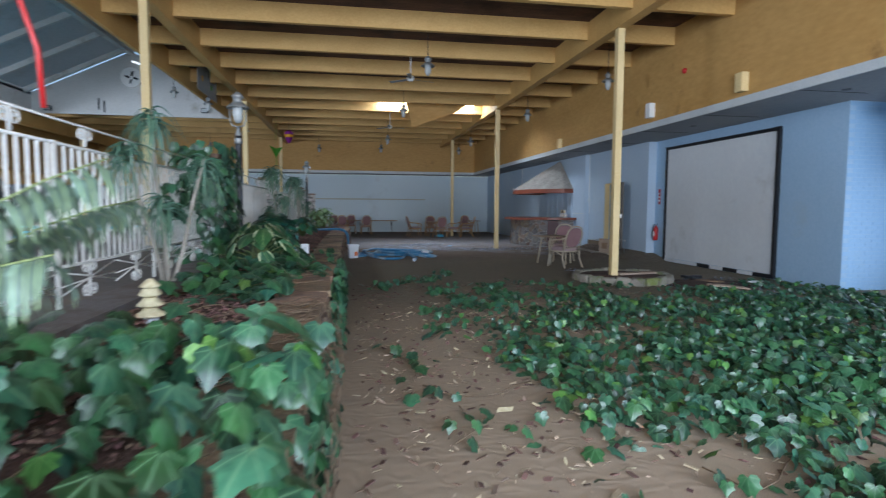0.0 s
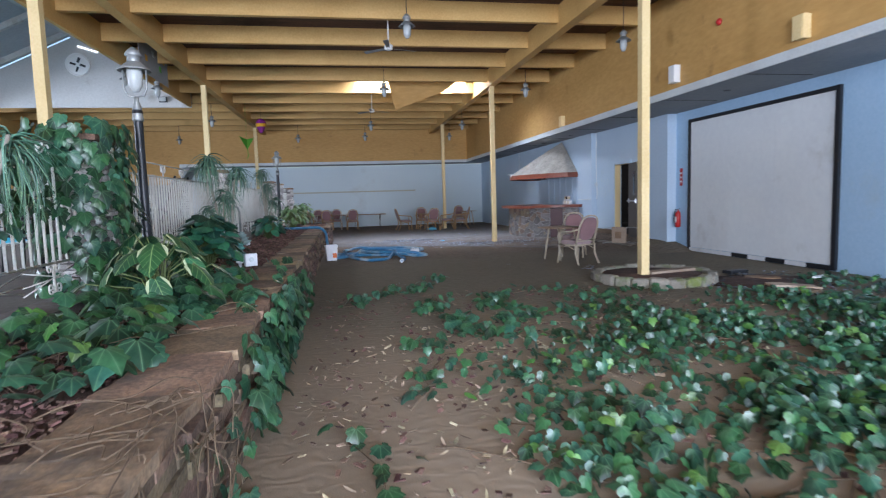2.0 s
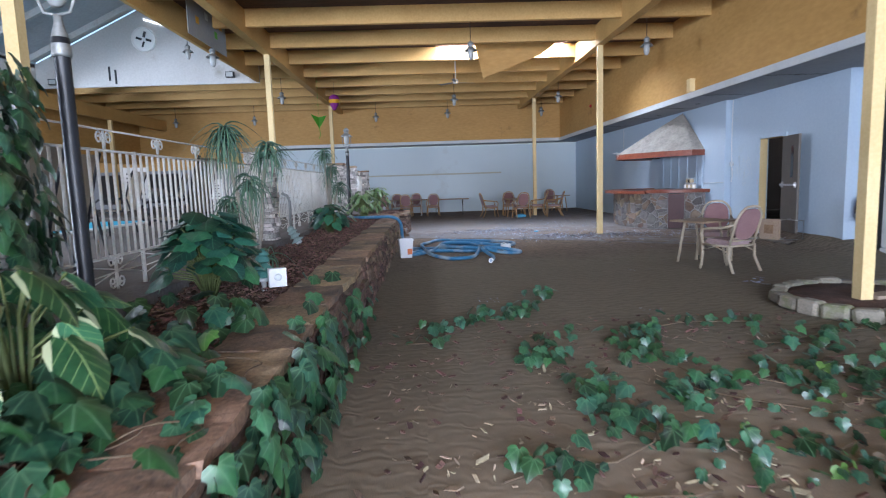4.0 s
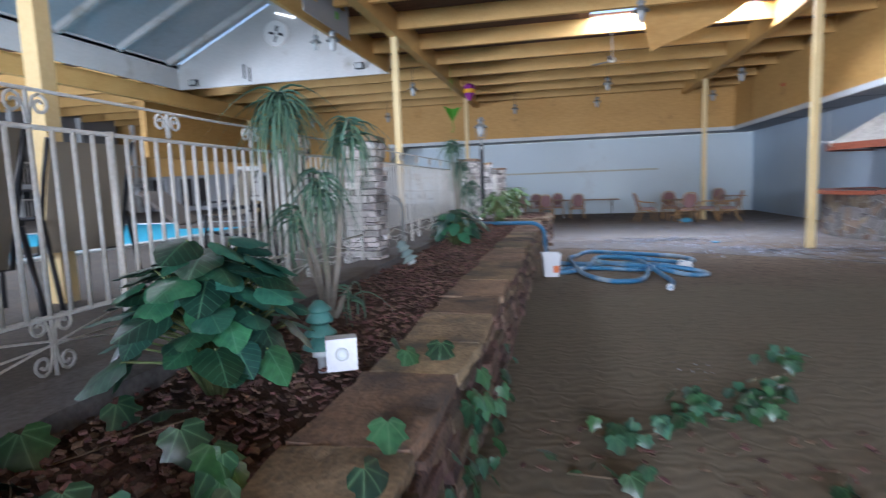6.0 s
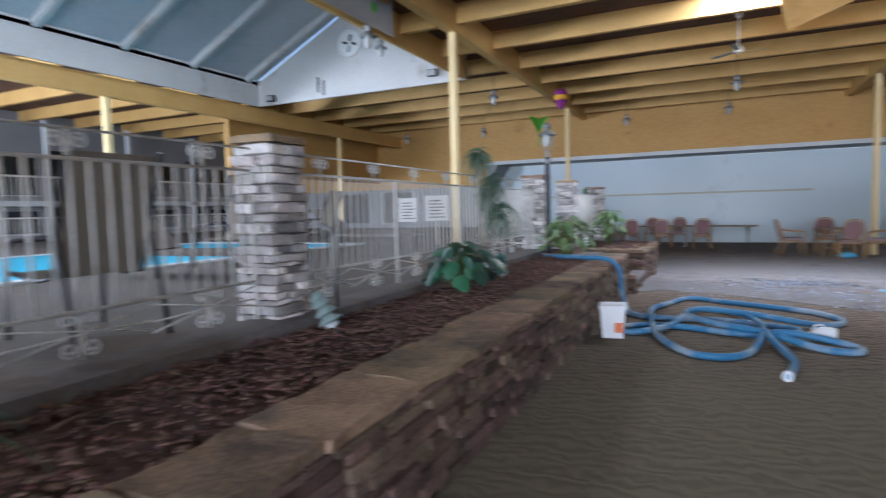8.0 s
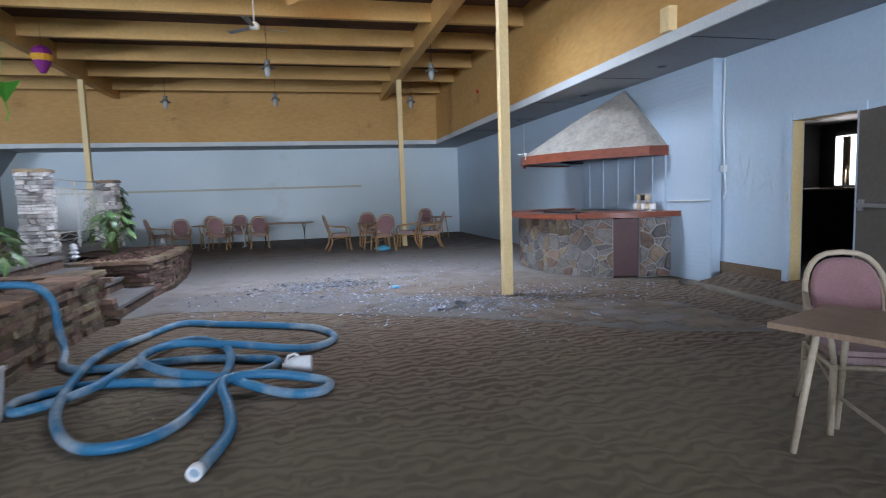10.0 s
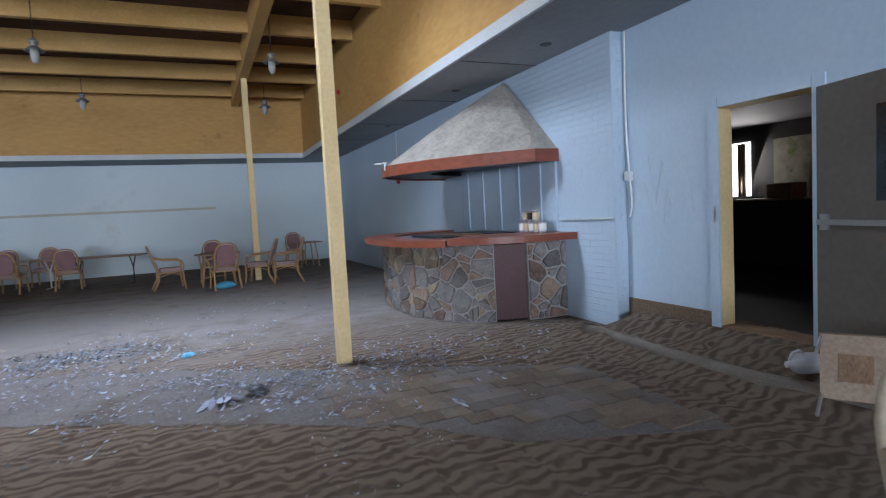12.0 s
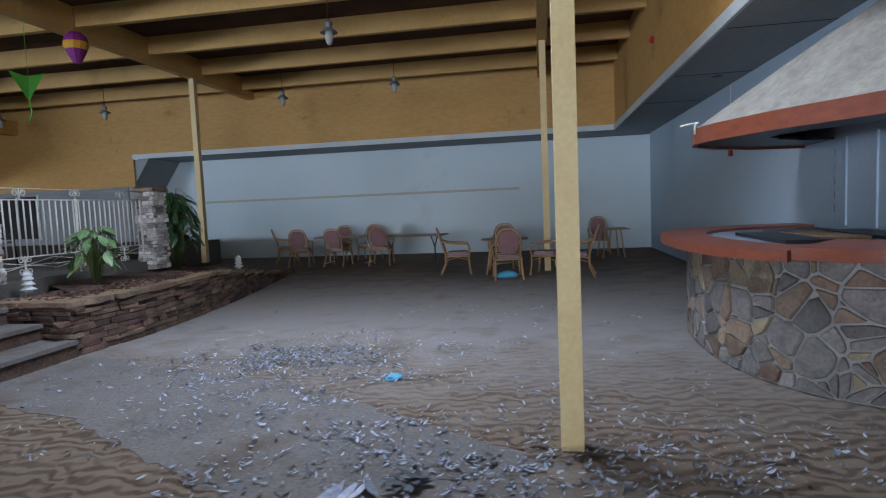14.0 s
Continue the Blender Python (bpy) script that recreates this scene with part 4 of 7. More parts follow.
def strap_verts(arch=0.5, fall=1.25, n=7):
    """A long narrow blade that arches up and falls over, as a folded strip."""
    v, f, uv = [], [], []
    for i in range(n + 1):
        s = i / n
        w = 0.5 * min(1.0, 0.45 + 3 * s) * (1 - s ** 3) + 0.02
        y, z = math.sin(1.75 * s) / 1.35, arch * s - fall * s * s
        for x, dz in ((-w, 0.03), (0.0, 0.0), (w, 0.03)):
            v.append((x, y, z + dz))
            uv.append((0.5 * x + 0.03, s))
    for i in range(n):
        for k in (0, 1):
            a = 3 * i + k
            f += [(a, a + 1, a + 4), (a, a + 4, a + 3)]
    return np.array(v), np.array(f), np.array(uv)


def leaf_mass(name, leaves, out, material, label, category, kind="stuff", parent=None, fold=0.35, droop=0.35, width=1.0, shape=None):
    """One mesh of many leaves; leaves are 4x4 matrices."""
    v, f, uv = shape or leaf_verts(out, fold, droop)
    v = v * np.array((width, 1, 1))
    k, nf = len(v), len(f)
    mats = np.array([[list(r) for r in m] for m in leaves])
    allv = np.einsum("nij,kj->nki", mats[:, :3, :3], v) + mats[:, None, :3, 3]
    n = len(leaves)
    allf = (f[None] + (np.arange(n) * k)[:, None, None]).reshape(-1, 3)
    me = bpy.data.meshes.new(name)
    me.vertices.add(n * k)
    me.vertices.foreach_set("co", allv.reshape(-1))
    me.loops.add(len(allf) * 3)
    me.loops.foreach_set("vertex_index", allf.reshape(-1))
    me.polygons.add(len(allf))
    me.polygons.foreach_set("loop_start", np.arange(len(allf)) * 3)
    layer = me.uv_layers.new(name="UVMap")
    layer.data.foreach_set("uv", np.tile(uv[f.reshape(-1)], (n, 1)).reshape(-1))
    me.update(calc_edges=True)
    me.validate()
    me.polygons.foreach_set("use_smooth", np.ones(len(me.polygons), dtype=bool))
    me.materials.append(M[material])
    ob = new(name, me)
    if parent:
        ob.parent = parent
        return tagged(ob, label)
    return tagged(ob, label, category, kind=kind)


def leaf_at(x, y, z, size, tilt=(15, 50), facing=None, r=random):
    a = r.uniform(0, 360) if facing is None else facing + r.uniform(-65, 65)
    return pose(x, y, z, 0, 0, a) @ pose(0, 0, 0, -r.uniform(*tilt), r.uniform(-18, 18), 0) @ Matrix.Scale(size, 4)


r = random.Random(11)


def field_density(x, y):
    """How thickly ivy covers the carpet at (x, y): thick to the right and near, thinning to trailing patches."""
    edge = 1.15 + 0.5 * noise.noise((y * 0.8, 3.0, 0)) + (0.0 if y > 2.5 else 0.15 * (2.5 - y))
    far = 7.6 + 0.35 * x - 0.06 * (x - 5) ** 2 + 0.9 * noise.noise((x * 0.7, 9.0, 0))
    d = min(1.0, (x - edge) / 1.6) * min(1.0, max(0.0, (far - y) / 2.8))
    d *= 0.3 + 1.3 * max(0.0, noise.noise((x * 0.9, y * 0.9, 1.0)) + 0.3) + 0.5 * max(-0.5, noise.noise((x * 2.6, y * 2.6, 5.0)))
    return max(0.0, min(1.0, d))


leaves, young, stems = [], [], bmesh.new()
tries = 0
while len(leaves) < 9800 and tries < 120000:
    tries += 1
    x, y = r.uniform(0.5, 8.3), r.uniform(0.6, 10.8)
    if r.random() > field_density(x, y) or (x - 5.11) ** 2 + (y - 10.36) ** 2 < 1.0:
        continue
    size = r.uniform(0.06, 0.135) * (1.0 if y < 6 else 0.85)
    m = leaf_at(x, y, r.uniform(0.03, 0.21) * (0.45 + 0.55 * field_density(x, y)), size, (5, 78), 180 if r.random() < 0.45 else None, r)
    (young if r.random() < 0.09 else leaves).append(m)
# trailing runners of ivy on the open carpet
for x0, y0, ang, ln, cnt in ((0.45, 10.3, 20, 0.9, 26), (1.05, 10.65, 18, 1.0, 34), (1.75, 11.5, 30, 0.8, 14), (1.1, 9.0, 40, 1.1, 34), (0.3, 9.8, 15, 0.3, 7), (2.3, 9.7, 20, 1.5, 34), (1.7, 7.6, 80, 1.3, 26), (3.4, 9.4, 10, 1.6, 30), (0.75, 5.9, 60, 1.1, 14),
                          (0.6, 3.4, 70, 0.9, 12), (0.8, 7.2, 30, 1.0, 16), (2.2, 7.3, 120, 1.1, 22), (3.2, 8.2, 60, 1.3, 30), (0.5, 4.7, 95, 0.8, 10), (2.3, 8.5, 10, 1.2, 30), (2.5, 8.9, 100, 0.9, 30), (2.0, 8.0, 40, 0.9, 26), (1.5, 8.3, 70, 0.5, 10)):
    pts = []
    for i in range(cnt):
        s = ln * i / cnt
        x = x0 + s * math.cos(radians(ang)) + 0.18 * math.sin(s * 4 + x0)
        y = y0 + s * math.sin(radians(ang)) + 0.12 * math.sin(s * 5 + y0)
        pts.append((x, y, 0.015))
        leaves.append(leaf_at(x + r.gauss(0, 0.1), y + r.gauss(0, 0.08), r.uniform(0.02, 0.13), r.uniform(0.075, 0.14), (10, 62), 180 if r.random() < 0.7 else None, r))
    tube(stems, pts[::4], 0.004, 4)
for _ in range(260):
    x, y = r.uniform(0.6, 8.0), r.uniform(1.0, 9.6)
    if r.random() > field_density(x, y) + 0.12:
        continue
    a = r.uniform(0, math.tau)
    tube(stems, [(x + 0.2 * k * math.cos(a + 0.4 * math.sin(k + x)), y + 0.2 * k * math.sin(a + 0.4 * math.cos(k + y)), 0.012 + 0.02 * (k % 2)) for k in range(6)], 0.0045, 4)
leaf_mass("ground_ivy", leaves, IVY_OUT, "ivy", "glossy dark green ivy spreading over the carpet", "ivy")
leaf_mass("ground_ivy", young, IVY_OUT, "ivy_young", "bright young ivy leaves among the ground ivy", "ivy")
solid("ivy_stems", stems, "vine", "dry brown ivy runners on the carpet", "vine", kind="stuff")

# ivy on the planter wall and bed
leaves, young, stems = [], [], bmesh.new()


def wall_patch(y0, y1, count, smin, smax, z0=0.05, z1=0.7):
    for _ in range(count):
        y, z = r.uniform(y0, y1), r.uniform(z0, z1)
        leaves.append(pose(-0.09 + r.uniform(0.0, 0.09), y, z, 0, 0, -90 + r.uniform(-55, 55)) @ pose(0, 0, 0, -r.uniform(45, 95), r.uniform(-20, 20), 0) @ Matrix.Scale(r.uniform(smin, smax), 4))


def bed_patch(y0, y1, count, smin, smax, x0=-1.35, x1=-0.2, z0=0.66, z1=0.95, tilt=(5, 50)):
    for _ in range(count):
        (young if r.random() < 0.05 else leaves).append(leaf_at(r.uniform(x0, x1), r.uniform(y0, y1), r.uniform(z0, z1), r.uniform(smin, smax), tilt, 215 if r.random() < 0.75 else None, r))


wall_patch(5.4, 7.2, 130, 0.09, 0.16)
wall_patch(7.2, 8.4, 62, 0.10, 0.18)
wall_patch(3.2, 5.4, 34, 0.07, 0.14)
wall_patch(8.3, 9.9, 46, 0.07, 0.13, 0.02, 0.55)
wall_patch(0.6, 3.0, 90, 0.08, 0.15)
wall_patch(10.0, 11.3, 10, 0.06, 0.11, 0.02, 0.4)
bed_patch(0.3, 2.75, 430, 0.085, 0.16, -1.35, -0.05, 0.66, 1.0, (15, 70))
bed_patch(2.75, 3.4, 18, 0.09, 0.16, -1.3, -0.5)
bed_patch(4.6, 7.4, 230, 0.10, 0.18, -1.35, -0.45, 0.66, 0.9)
bed_patch(6.2, 7.2, 30, 0.08, 0.14, -0.55, -0.2, 0.67, 0.76)
bed_patch(7.2, 8.5, 26, 0.12, 0.19, -1.2, -0.45, 0.68, 0.82, (15, 60))
for x, y, z, s in ((-1.23, 8.63, 0.76, 0.15), (-1.31, 8.33, 0.78, 0.17), (-0.82, 8.43, 0.78, 0.16), (-1.15, 8.04, 0.78, 0.17), (-0.64, 8.03, 0.78, 0.17), (-0.44, 8.04, 0.78, 0.19), (-0.6, 8.32, 0.77, 0.13), (-0.2, 7.95, 0.72, 0.11),
                   (-0.23, 8.68, 0.73, 0.14), (-0.2, 8.37, 0.73, 0.16), (-0.25, 9.61, 0.73, 0.15), (-0.05, 8.11, 0.62, 0.15), (-0.14, 7.9, 0.68, 0.15), (-0.01, 7.76, 0.6, 0.17), (-0.18, 7.72, 0.7, 0.16), (-0.4, 9.5, 0.72, 0.13),
                   (-0.52, 9.7, 0.72, 0.1), (-0.08, 9.75, 0.55, 0.12), (-1.0, 7.75, 0.77, 0.16), (-0.75, 7.7, 0.77, 0.18), (-0.05, 7.3, 0.45, 0.14), (-0.9, 9.3, 0.75, 0.12)):
    leaves.append(leaf_at(x, y, z, s, (25, 65), 215, r))
# ivy climbing the first pillar and hanging over the fence
for _ in range(520):
    a, z = r.uniform(0, math.tau), r.uniform(0.8, 2.15)
    d = 0.27 + r.uniform(0, 0.13)
    leaves.append(pose(-1.66 + d * math.cos(a), 7.42 + 1.25 * d * math.sin(a), z, 0, 0, math.degrees(a) - 90) @ pose(0, 0, 0, -r.uniform(40, 95), r.uniform(-20, 20), 0) @ Matrix.Scale(r.uniform(0.09, 0.16), 4))
for _ in range(110):
    y = r.uniform(5.6, 7.2)
    leaves.append(leaf_at(-1.64 + r.uniform(-0.12, 0.12), y, r.uniform(1.55, 2.0) - 0.25 * (7.2 - y), r.uniform(0.08, 0.14), (20, 80), None, r))
leaf_mass("planter_ivy", young, IVY_OUT, "ivy_young", "bright young ivy leaves over the planter", "ivy")
leaf_mass("planter_ivy", leaves, IVY_OUT, "ivy", "large glossy ivy over the planter wall and pillar", "ivy")
for y0 in [r.uniform(0.6, 4.6) for _ in range(70)]:
    x, z = -0.5 + r.uniform(0, 0.3), 0.67
    pts = [(x, y0, z)]
    for k in range(1, 7):
        x = min(-0.02, x + r.uniform(0.03, 0.12))
        z = 0.68 if x < -0.15 else max(0.02, z - r.uniform(0.05, 0.16))
        pts.append((x + 0.05 * r.random(), y0 + 0.1 * k * r.uniform(-0.6, 1.0), z))
    tube(stems, smooth_path(pts, 4), 0.003, 4)
for _ in range(30):
    x, y, a = r.uniform(-1.3, -0.4), r.uniform(1.0, 8.5), r.uniform(0, math.tau)
    tube(stems, smooth_path([(min(-0.2, x + 0.13 * k * math.cos(a + 0.5 * math.sin(k))), y + 0.13 * k * math.sin(a + 0.5 * math.sin(k)), 0.68 + 0.02 * math.sin(k * 2 + x)) for k in range(6)], 4), 0.0035, 4)
solid("dry_vines", stems, "vine", "dry brown vine stems trailing over the planter wall", "vine", kind="stuff")


def bush(name, label, at, count, spread, height, size, out, material, droop=0.4, width=1.0, lean=(15, 75), category="plant", seed=1):
    """Leaves on stalks that rise and arch from one base."""
    q = random.Random(seed)
    root = thing(name, label, category, at)
    leafs = []
    for i in range(count):
        a = i * 2.39996 + q.uniform(-0.3, 0.3)
        k = (i + 0.5) / count
        reach, top = spread * (0.12 + 0.88 * k ** 0.7) * q.uniform(0.75, 1.08), height * (1.0 - 0.62 * k ** 1.7) * q.uniform(0.8, 1.05)
        end = Vector((reach * math.cos(a), reach * math.sin(a), max(0.06, top)))
        mid = Vector((0.35 * reach * math.cos(a), 0.35 * reach * math.sin(a), 0.72 * end.z))
        bm = bmesh.new()
        tube(bm, [(0.02 * math.cos(a), 0.02 * math.sin(a), -0.03), mid, end], 0.008, 5, 0.005)
        part("stalk", bm, "stem", root)
        s = size * q.uniform(0.7, 1.15)
        leafs.append(Matrix.Translation(end) @ pose(0, 0, 0, 0, 0, math.degrees(a) - 90 + q.uniform(-25, 25)) @ pose(0, 0, 0, -q.uniform(*lean) * (0.4 + 0.6 * k), q.uniform(-22, 22), 0) @ Matrix.Scale(s, 4))
    leaf_mass("foliage", leafs, out, material, "", "", parent=root, droop=droop, width=width)
    return root


bush("philodendron", "broad dark green heart-leaved plant growing from bark mulch", (-1.08, 9.0, 0.66), 110, 0.35, 0.64, 0.175, HEART_OUT, "broad_leaf", droop=0.22, width=1.1, lean=(5, 60), seed=3)
bush("philodendron", "smaller heart-leaved plant with dark green leaves in the planter", (-1.1, 14.6, 0.66), 60, 0.4, 0.5, 0.17, HEART_OUT, "broad_leaf", droop=0.25, lean=(22, 70), seed=4)
bush("hosta", "hosta with pale-edged green leaves among ivy", (-0.92, 6.75, 0.66), 26, 0.46, 0.56, 0.25, HEART_OUT, "variegated", width=0.85, lean=(20, 75), seed=5)
bush("variegated_bush", "cream and green variegated bush beside the lamp post", (-0.95, 18.45, 0.64), 60, 0.4, 0.7, 0.2, LANCE_OUT, "cream_leaf", width=1.7, seed=6)
bush("variegated_bush", "cream and green variegated plant in the gate planter", (-0.95, 22.6, 0.6), 50, 0.36, 0.82, 0.21, LANCE_OUT, "cream_leaf", width=1.7, seed=7)


def dracaena(label, at, canes, seed):
    """Slim bare canes, each ending in a drooping tuft of strap leaves."""
    q = random.Random(seed)
    root = thing("dracaena", label, "plant", at)
    for dx, dy, h, n in canes:
        bm, leafs = bmesh.new(), []
        pts = [(0.03 * dx, 0.03 * dy, -0.03), (0.35 * dx + 0.02, 0.35 * dy, 0.3 * h), (0.72 * dx - 0.015, 0.72 * dy + 0.02, 0.68 * h), (dx, dy, h)]
        tube(bm, pts, 0.022, 8, 0.014)
        cane = part("cane", bm, "cane", root)
        for _ in range(n):
            a, e, k = q.uniform(0, 360), q.uniform(-35, 42), q.uniform(0.6, 1.1)
            leafs.append(Matrix.Translation((dx, dy, h - q.uniform(0, 0.16))) @ pose(0, 0, 0, 0, 0, a) @ pose(0, 0, 0, e, q.uniform(-10, 10), 0) @ Matrix.Diagonal((0.011, 0.25 * k, 0.46 * k, 1)))
        leaf_mass("leaf_tuft", leafs, LANCE_OUT, "strap_leaf", "", "", parent=cane, shape=strap_verts(0.35, 1.3))
    return root


dracaena("dracaena with bare pale canes and drooping strap leaves", (-1.12, 10.24, 0.67), ((-0.1, -0.27, 1.36, 120), (0.21, -0.03, 1.24, 64), (0.06, -0.16, 0.92, 50), (-0.14, -0.1, 0.72, 34), (0.12, 0.1, 0.2, 14)), 21)
dracaena("slender dracaena with tufts of strap leaves in the planter", (-1.3, 15.6, 0.67), ((-0.03, 0.1, 1.5, 80), (0.06, 0.25, 1.2, 50), (0.2, 0.1, 0.85, 50), (0.0, 0.3, 1.05, 30)), 22)
dracaena("dracaena with drooping leaves beside the ivy", (-1.45, 5.2, 0.67), ((-0.05, -0.1, 1.5, 70), (0.25, 0.3, 1.15, 70), (-0.1, -0.5, 1.2, 50), (0.05, -0.2, 0.8, 50)), 23)


def frond_plant(name, label, at, fronds, length, leaflets, seed, upright=(35, 75), bend=0.16, material="strap_leaf", blade=0.24):
    """Arching fronds with rows of narrow leaflets."""
    q = random.Random(seed)
    root = thing(name, label, "plant", at)
    for i in range(fronds):
        a, e, ln = radians(i * 137.5 + q.uniform(-15, 15)), radians(q.uniform(*upright)), length * q.uniform(0.75, 1.1)
        bm, leafs, pts = bmesh.new(), [], []
        p, el = Vector((0, 0, 0)), e
        for k in range(9):
            pts.append(p.copy())
            d = Vector((math.cos(a) * math.cos(el), math.sin(a) * math.cos(el), math.sin(el)))
            p = p + d * ln / 8
            el -= bend
        tube(bm, pts, 0.009, 5, 0.003)
        fr = part("frond", bm, "stem", root)
        for k in range(leaflets):
            s = 0.25 + 0.75 * k / leaflets
            j = min(7, int(s * 8))
            c = pts[j].lerp(pts[j + 1], s * 8 - j)
            for side in (-1, 1):
                leafs.append(Matrix.Translation(c) @ pose(0, 0, 0, 0, 0, math.degrees(a) - 90 + side * 58) @ pose(0, 0, 0, -q.uniform(10, 35), 0, 0) @ Matrix.Diagonal((blade * 0.45, blade * (1.15 - 0.7 * s), 0.22, 1)))
        leaf_mass("frond_blade", leafs, LANCE_OUT, material, "", "", parent=fr, droop=0.6, fold=0.2)
    return root


bush("tall_houseplant", "tall bushy houseplant with glossy green leaves by the end pillar", (-1.98, 25.8, 0.42), 160, 0.46, 1.55, 0.28, LANCE_OUT, "palm_leaf", droop=0.5, width=1.25, lean=(25, 80), seed=31)
frond_plant("areca_palm", "pale dusty palm fronds arching over the planter", (-1.45, 1.78, 0.68), 13, 1.3, 26, 32, (48, 88), 0.11, "dusty_leaf", 0.25)

# dry leaf scraps and wood chips between the ivy
spots = []
for _ in range(1900):
    x, y = r.uniform(0.1, 8.0), 0.8 + 7.5 * r.random() ** 1.5
    k = r.uniform(0.4, 1.6) if r.random() < 0.93 else r.uniform(2.0, 3.4)
    spots.append((x, y, 0.008 + 0.004 * k, 0.04 * k, 0.014 * k, 0.004))
loose_chips("wood_chips", spots, "litter", "pale wood chips and dry leaf scraps on the trodden earth", "litter")
spots = [(r.uniform(0.1, 8.0), r.uniform(0.8, 10.5), 0.008, r.uniform(0.03, 0.08), r.uniform(0.02, 0.04), 0.005) for _ in range(2400)]
loose_chips("leaf_litter", spots, "chip", "brown dead leaves and bark on the trodden earth", "litter")

# ---------------- stone barbecue ----------------
def super_arc(a, b, n, t, cx=X_C, cy=21.7):
    """Point on the half superellipse against the brick wall; t runs 0 to 1 from the near side round to the far side."""
    ang = math.pi * (1.5 - t)
    c, s = math.cos(ang), math.sin(ang)
    return cx - a * abs(c) ** (2 / n), cy + b * math.copysign(abs(s) ** (2 / n), s)


def arc_table(a, b, n, steps=400):
    pts = [super_arc(a, b, n, i / steps) for i in range(steps + 1)]
    cum = [0.0]
    for p, q in zip(pts, pts[1:]):
        cum.append(cum[-1] + math.dist(p, q))
    return pts, cum


def at_length(table, s):
    pts, cum = table
    s = max(0.0, min(s, cum[-1] - 1e-6))
    i = int(np.searchsorted(cum, s, side="right")) - 1
    k = (s - cum[i]) / max(1e-9, cum[i + 1] - cum[i])
    p, q = Vector(pts[i]), Vector(pts[i + 1])
    d = (q - p).normalized()
    return p.lerp(q, k), Vector((d.y, -d.x)) * -1


BASE = arc_table(1.70, 1.84, 2.6)
BASE_LEN = BASE[1][-1]
bar = thing("stone_barbecue", "round fieldstone barbecue with a red timber counter", "barbecue")
GAP0, GAP1 = 0.55, 0.98                      # the doorway in the base, in metres along its face
# core with the doorway left open
bm = bmesh.new()
for s0, s1 in ((0.0, GAP0), (GAP1, BASE_LEN)):
    k = max(2, int((s1 - s0) / 0.12))
    rows = []
    for i in range(k + 1):
        p, nrm = at_length(BASE, s0 + (s1 - s0) * i / k)
        q = p - 0.16 * nrm
        p = p - 0.015 * nrm
        rows.append([bm.verts.new((p.x, p.y, 0)), bm.verts.new((p.x, p.y, 0.99)), bm.verts.new((q.x, q.y, 0.99)), bm.verts.new((q.x, q.y, 0))])
    for A, B in zip(rows, rows[1:]):
        for i in range(4):
            bm.faces.new((A[i], A[(i + 1) % 4], B[(i + 1) % 4], B[i]))
    bm.faces.new(rows[0])
    bm.faces.new(rows[-1][::-1])
part("mortar_core", bm, "mortar", bar)


def clip(poly, a, b, c):
    """The part of a convex polygon where a x + b y <= c."""
    out = []
    for p, q in zip(poly, poly[1:] + poly[:1]):
        dp, dq = a * p[0] + b * p[1] - c, a * q[0] + b * q[1] - c
        if dp <= 0:
            out.append(p)
        if dp * dq < 0:
            k = dp / (dp - dq)
            out.append((p[0] + k * (q[0] - p[0]), p[1] + k * (q[1] - p[1])))
    return out


def cells(w, h, count, seed, relax=1):
    """Irregular stone outlines that fill a w x h rectangle."""
    q = random.Random(seed)
    pts = [(q.uniform(0, w), q.uniform(0, h)) for _ in range(count)]
    heft = [q.choice((0.0, 0.0, 0.002, 0.01, 0.02)) for _ in range(count)]
    for turn in range(relax + 1):
        polys = []
        for i, p in enumerate(pts):
            poly = [(0, 0), (w, 0), (w, h), (0, h)]
            for j, o in enumerate(pts):
                if j != i and abs(o[0] - p[0]) < 0.9 and poly:
                    poly = clip(poly, o[0] - p[0], o[1] - p[1], (o[0] ** 2 + o[1] ** 2 - p[0] ** 2 - p[1] ** 2 + heft[i] - heft[j]) / 2)
            polys.append(poly)
        if turn < relax:
            pts = [((p[0] + sum(x for x, _ in g) / len(g)) / 2, (p[1] + sum(y for _, y in g) / len(g)) / 2) if g else p for p, g in zip(pts, polys)]
    return [g for g in polys if len(g) > 2]


def field_stones(s0, s1, count, seed):
    q = random.Random(seed)
    for g in cells(s1 - s0, 0.98, count, seed, 0):
        cx, cy = sum(x for x, _ in g) / len(g), sum(y for _, y in g) / len(g)
        ring = []
        for i in range(len(g)):                       # cut the corners a little
            p, r2 = g[i], g[(i + 1) % len(g)]
            for k in (0.14 + q.uniform(-0.06, 0.06), 0.86 + q.uniform(-0.06, 0.06)):
                ring.append((p[0] + k * (r2[0] - p[0]), p[1] + k * (r2[1] - p[1])))
        bm = bmesh.new()
        layers = []
        for scale, out in ((0.99, -0.02), (0.975, 0.004), (0.90, 0.010 + q.uniform(0, 0.007))):
            lay = []
            for x, y in ring:
                d = math.hypot(x - cx, y - cy)
                f = max(0.3, scale - 0.013 / max(d, 0.02))
                px, py = cx + f * (x - cx), cy + f * (y - cy)
                p, nrm = at_length(BASE, s0 + px)
                lay.append(bm.verts.new((p.x + out * nrm.x, p.y + out * nrm.y, py + 0.005)))
            layers.append(lay)
        for A, B in zip(layers, layers[1:]):
            for i in range(len(A)):
                bm.faces.new((A[i], A[(i + 1) % len(A)], B[(i + 1) % len(A)], B[i]))
        bm.faces.new(layers[-1])
        part("stone", bm, q.choice(("bar_stone", "bar_stone_grey", "bar_stone_grey", "bar_stone_buff")), bar)


field_stones(0.0, GAP0, 32, 3)
field_stones(GAP1, BASE_LEN, 270, 4)
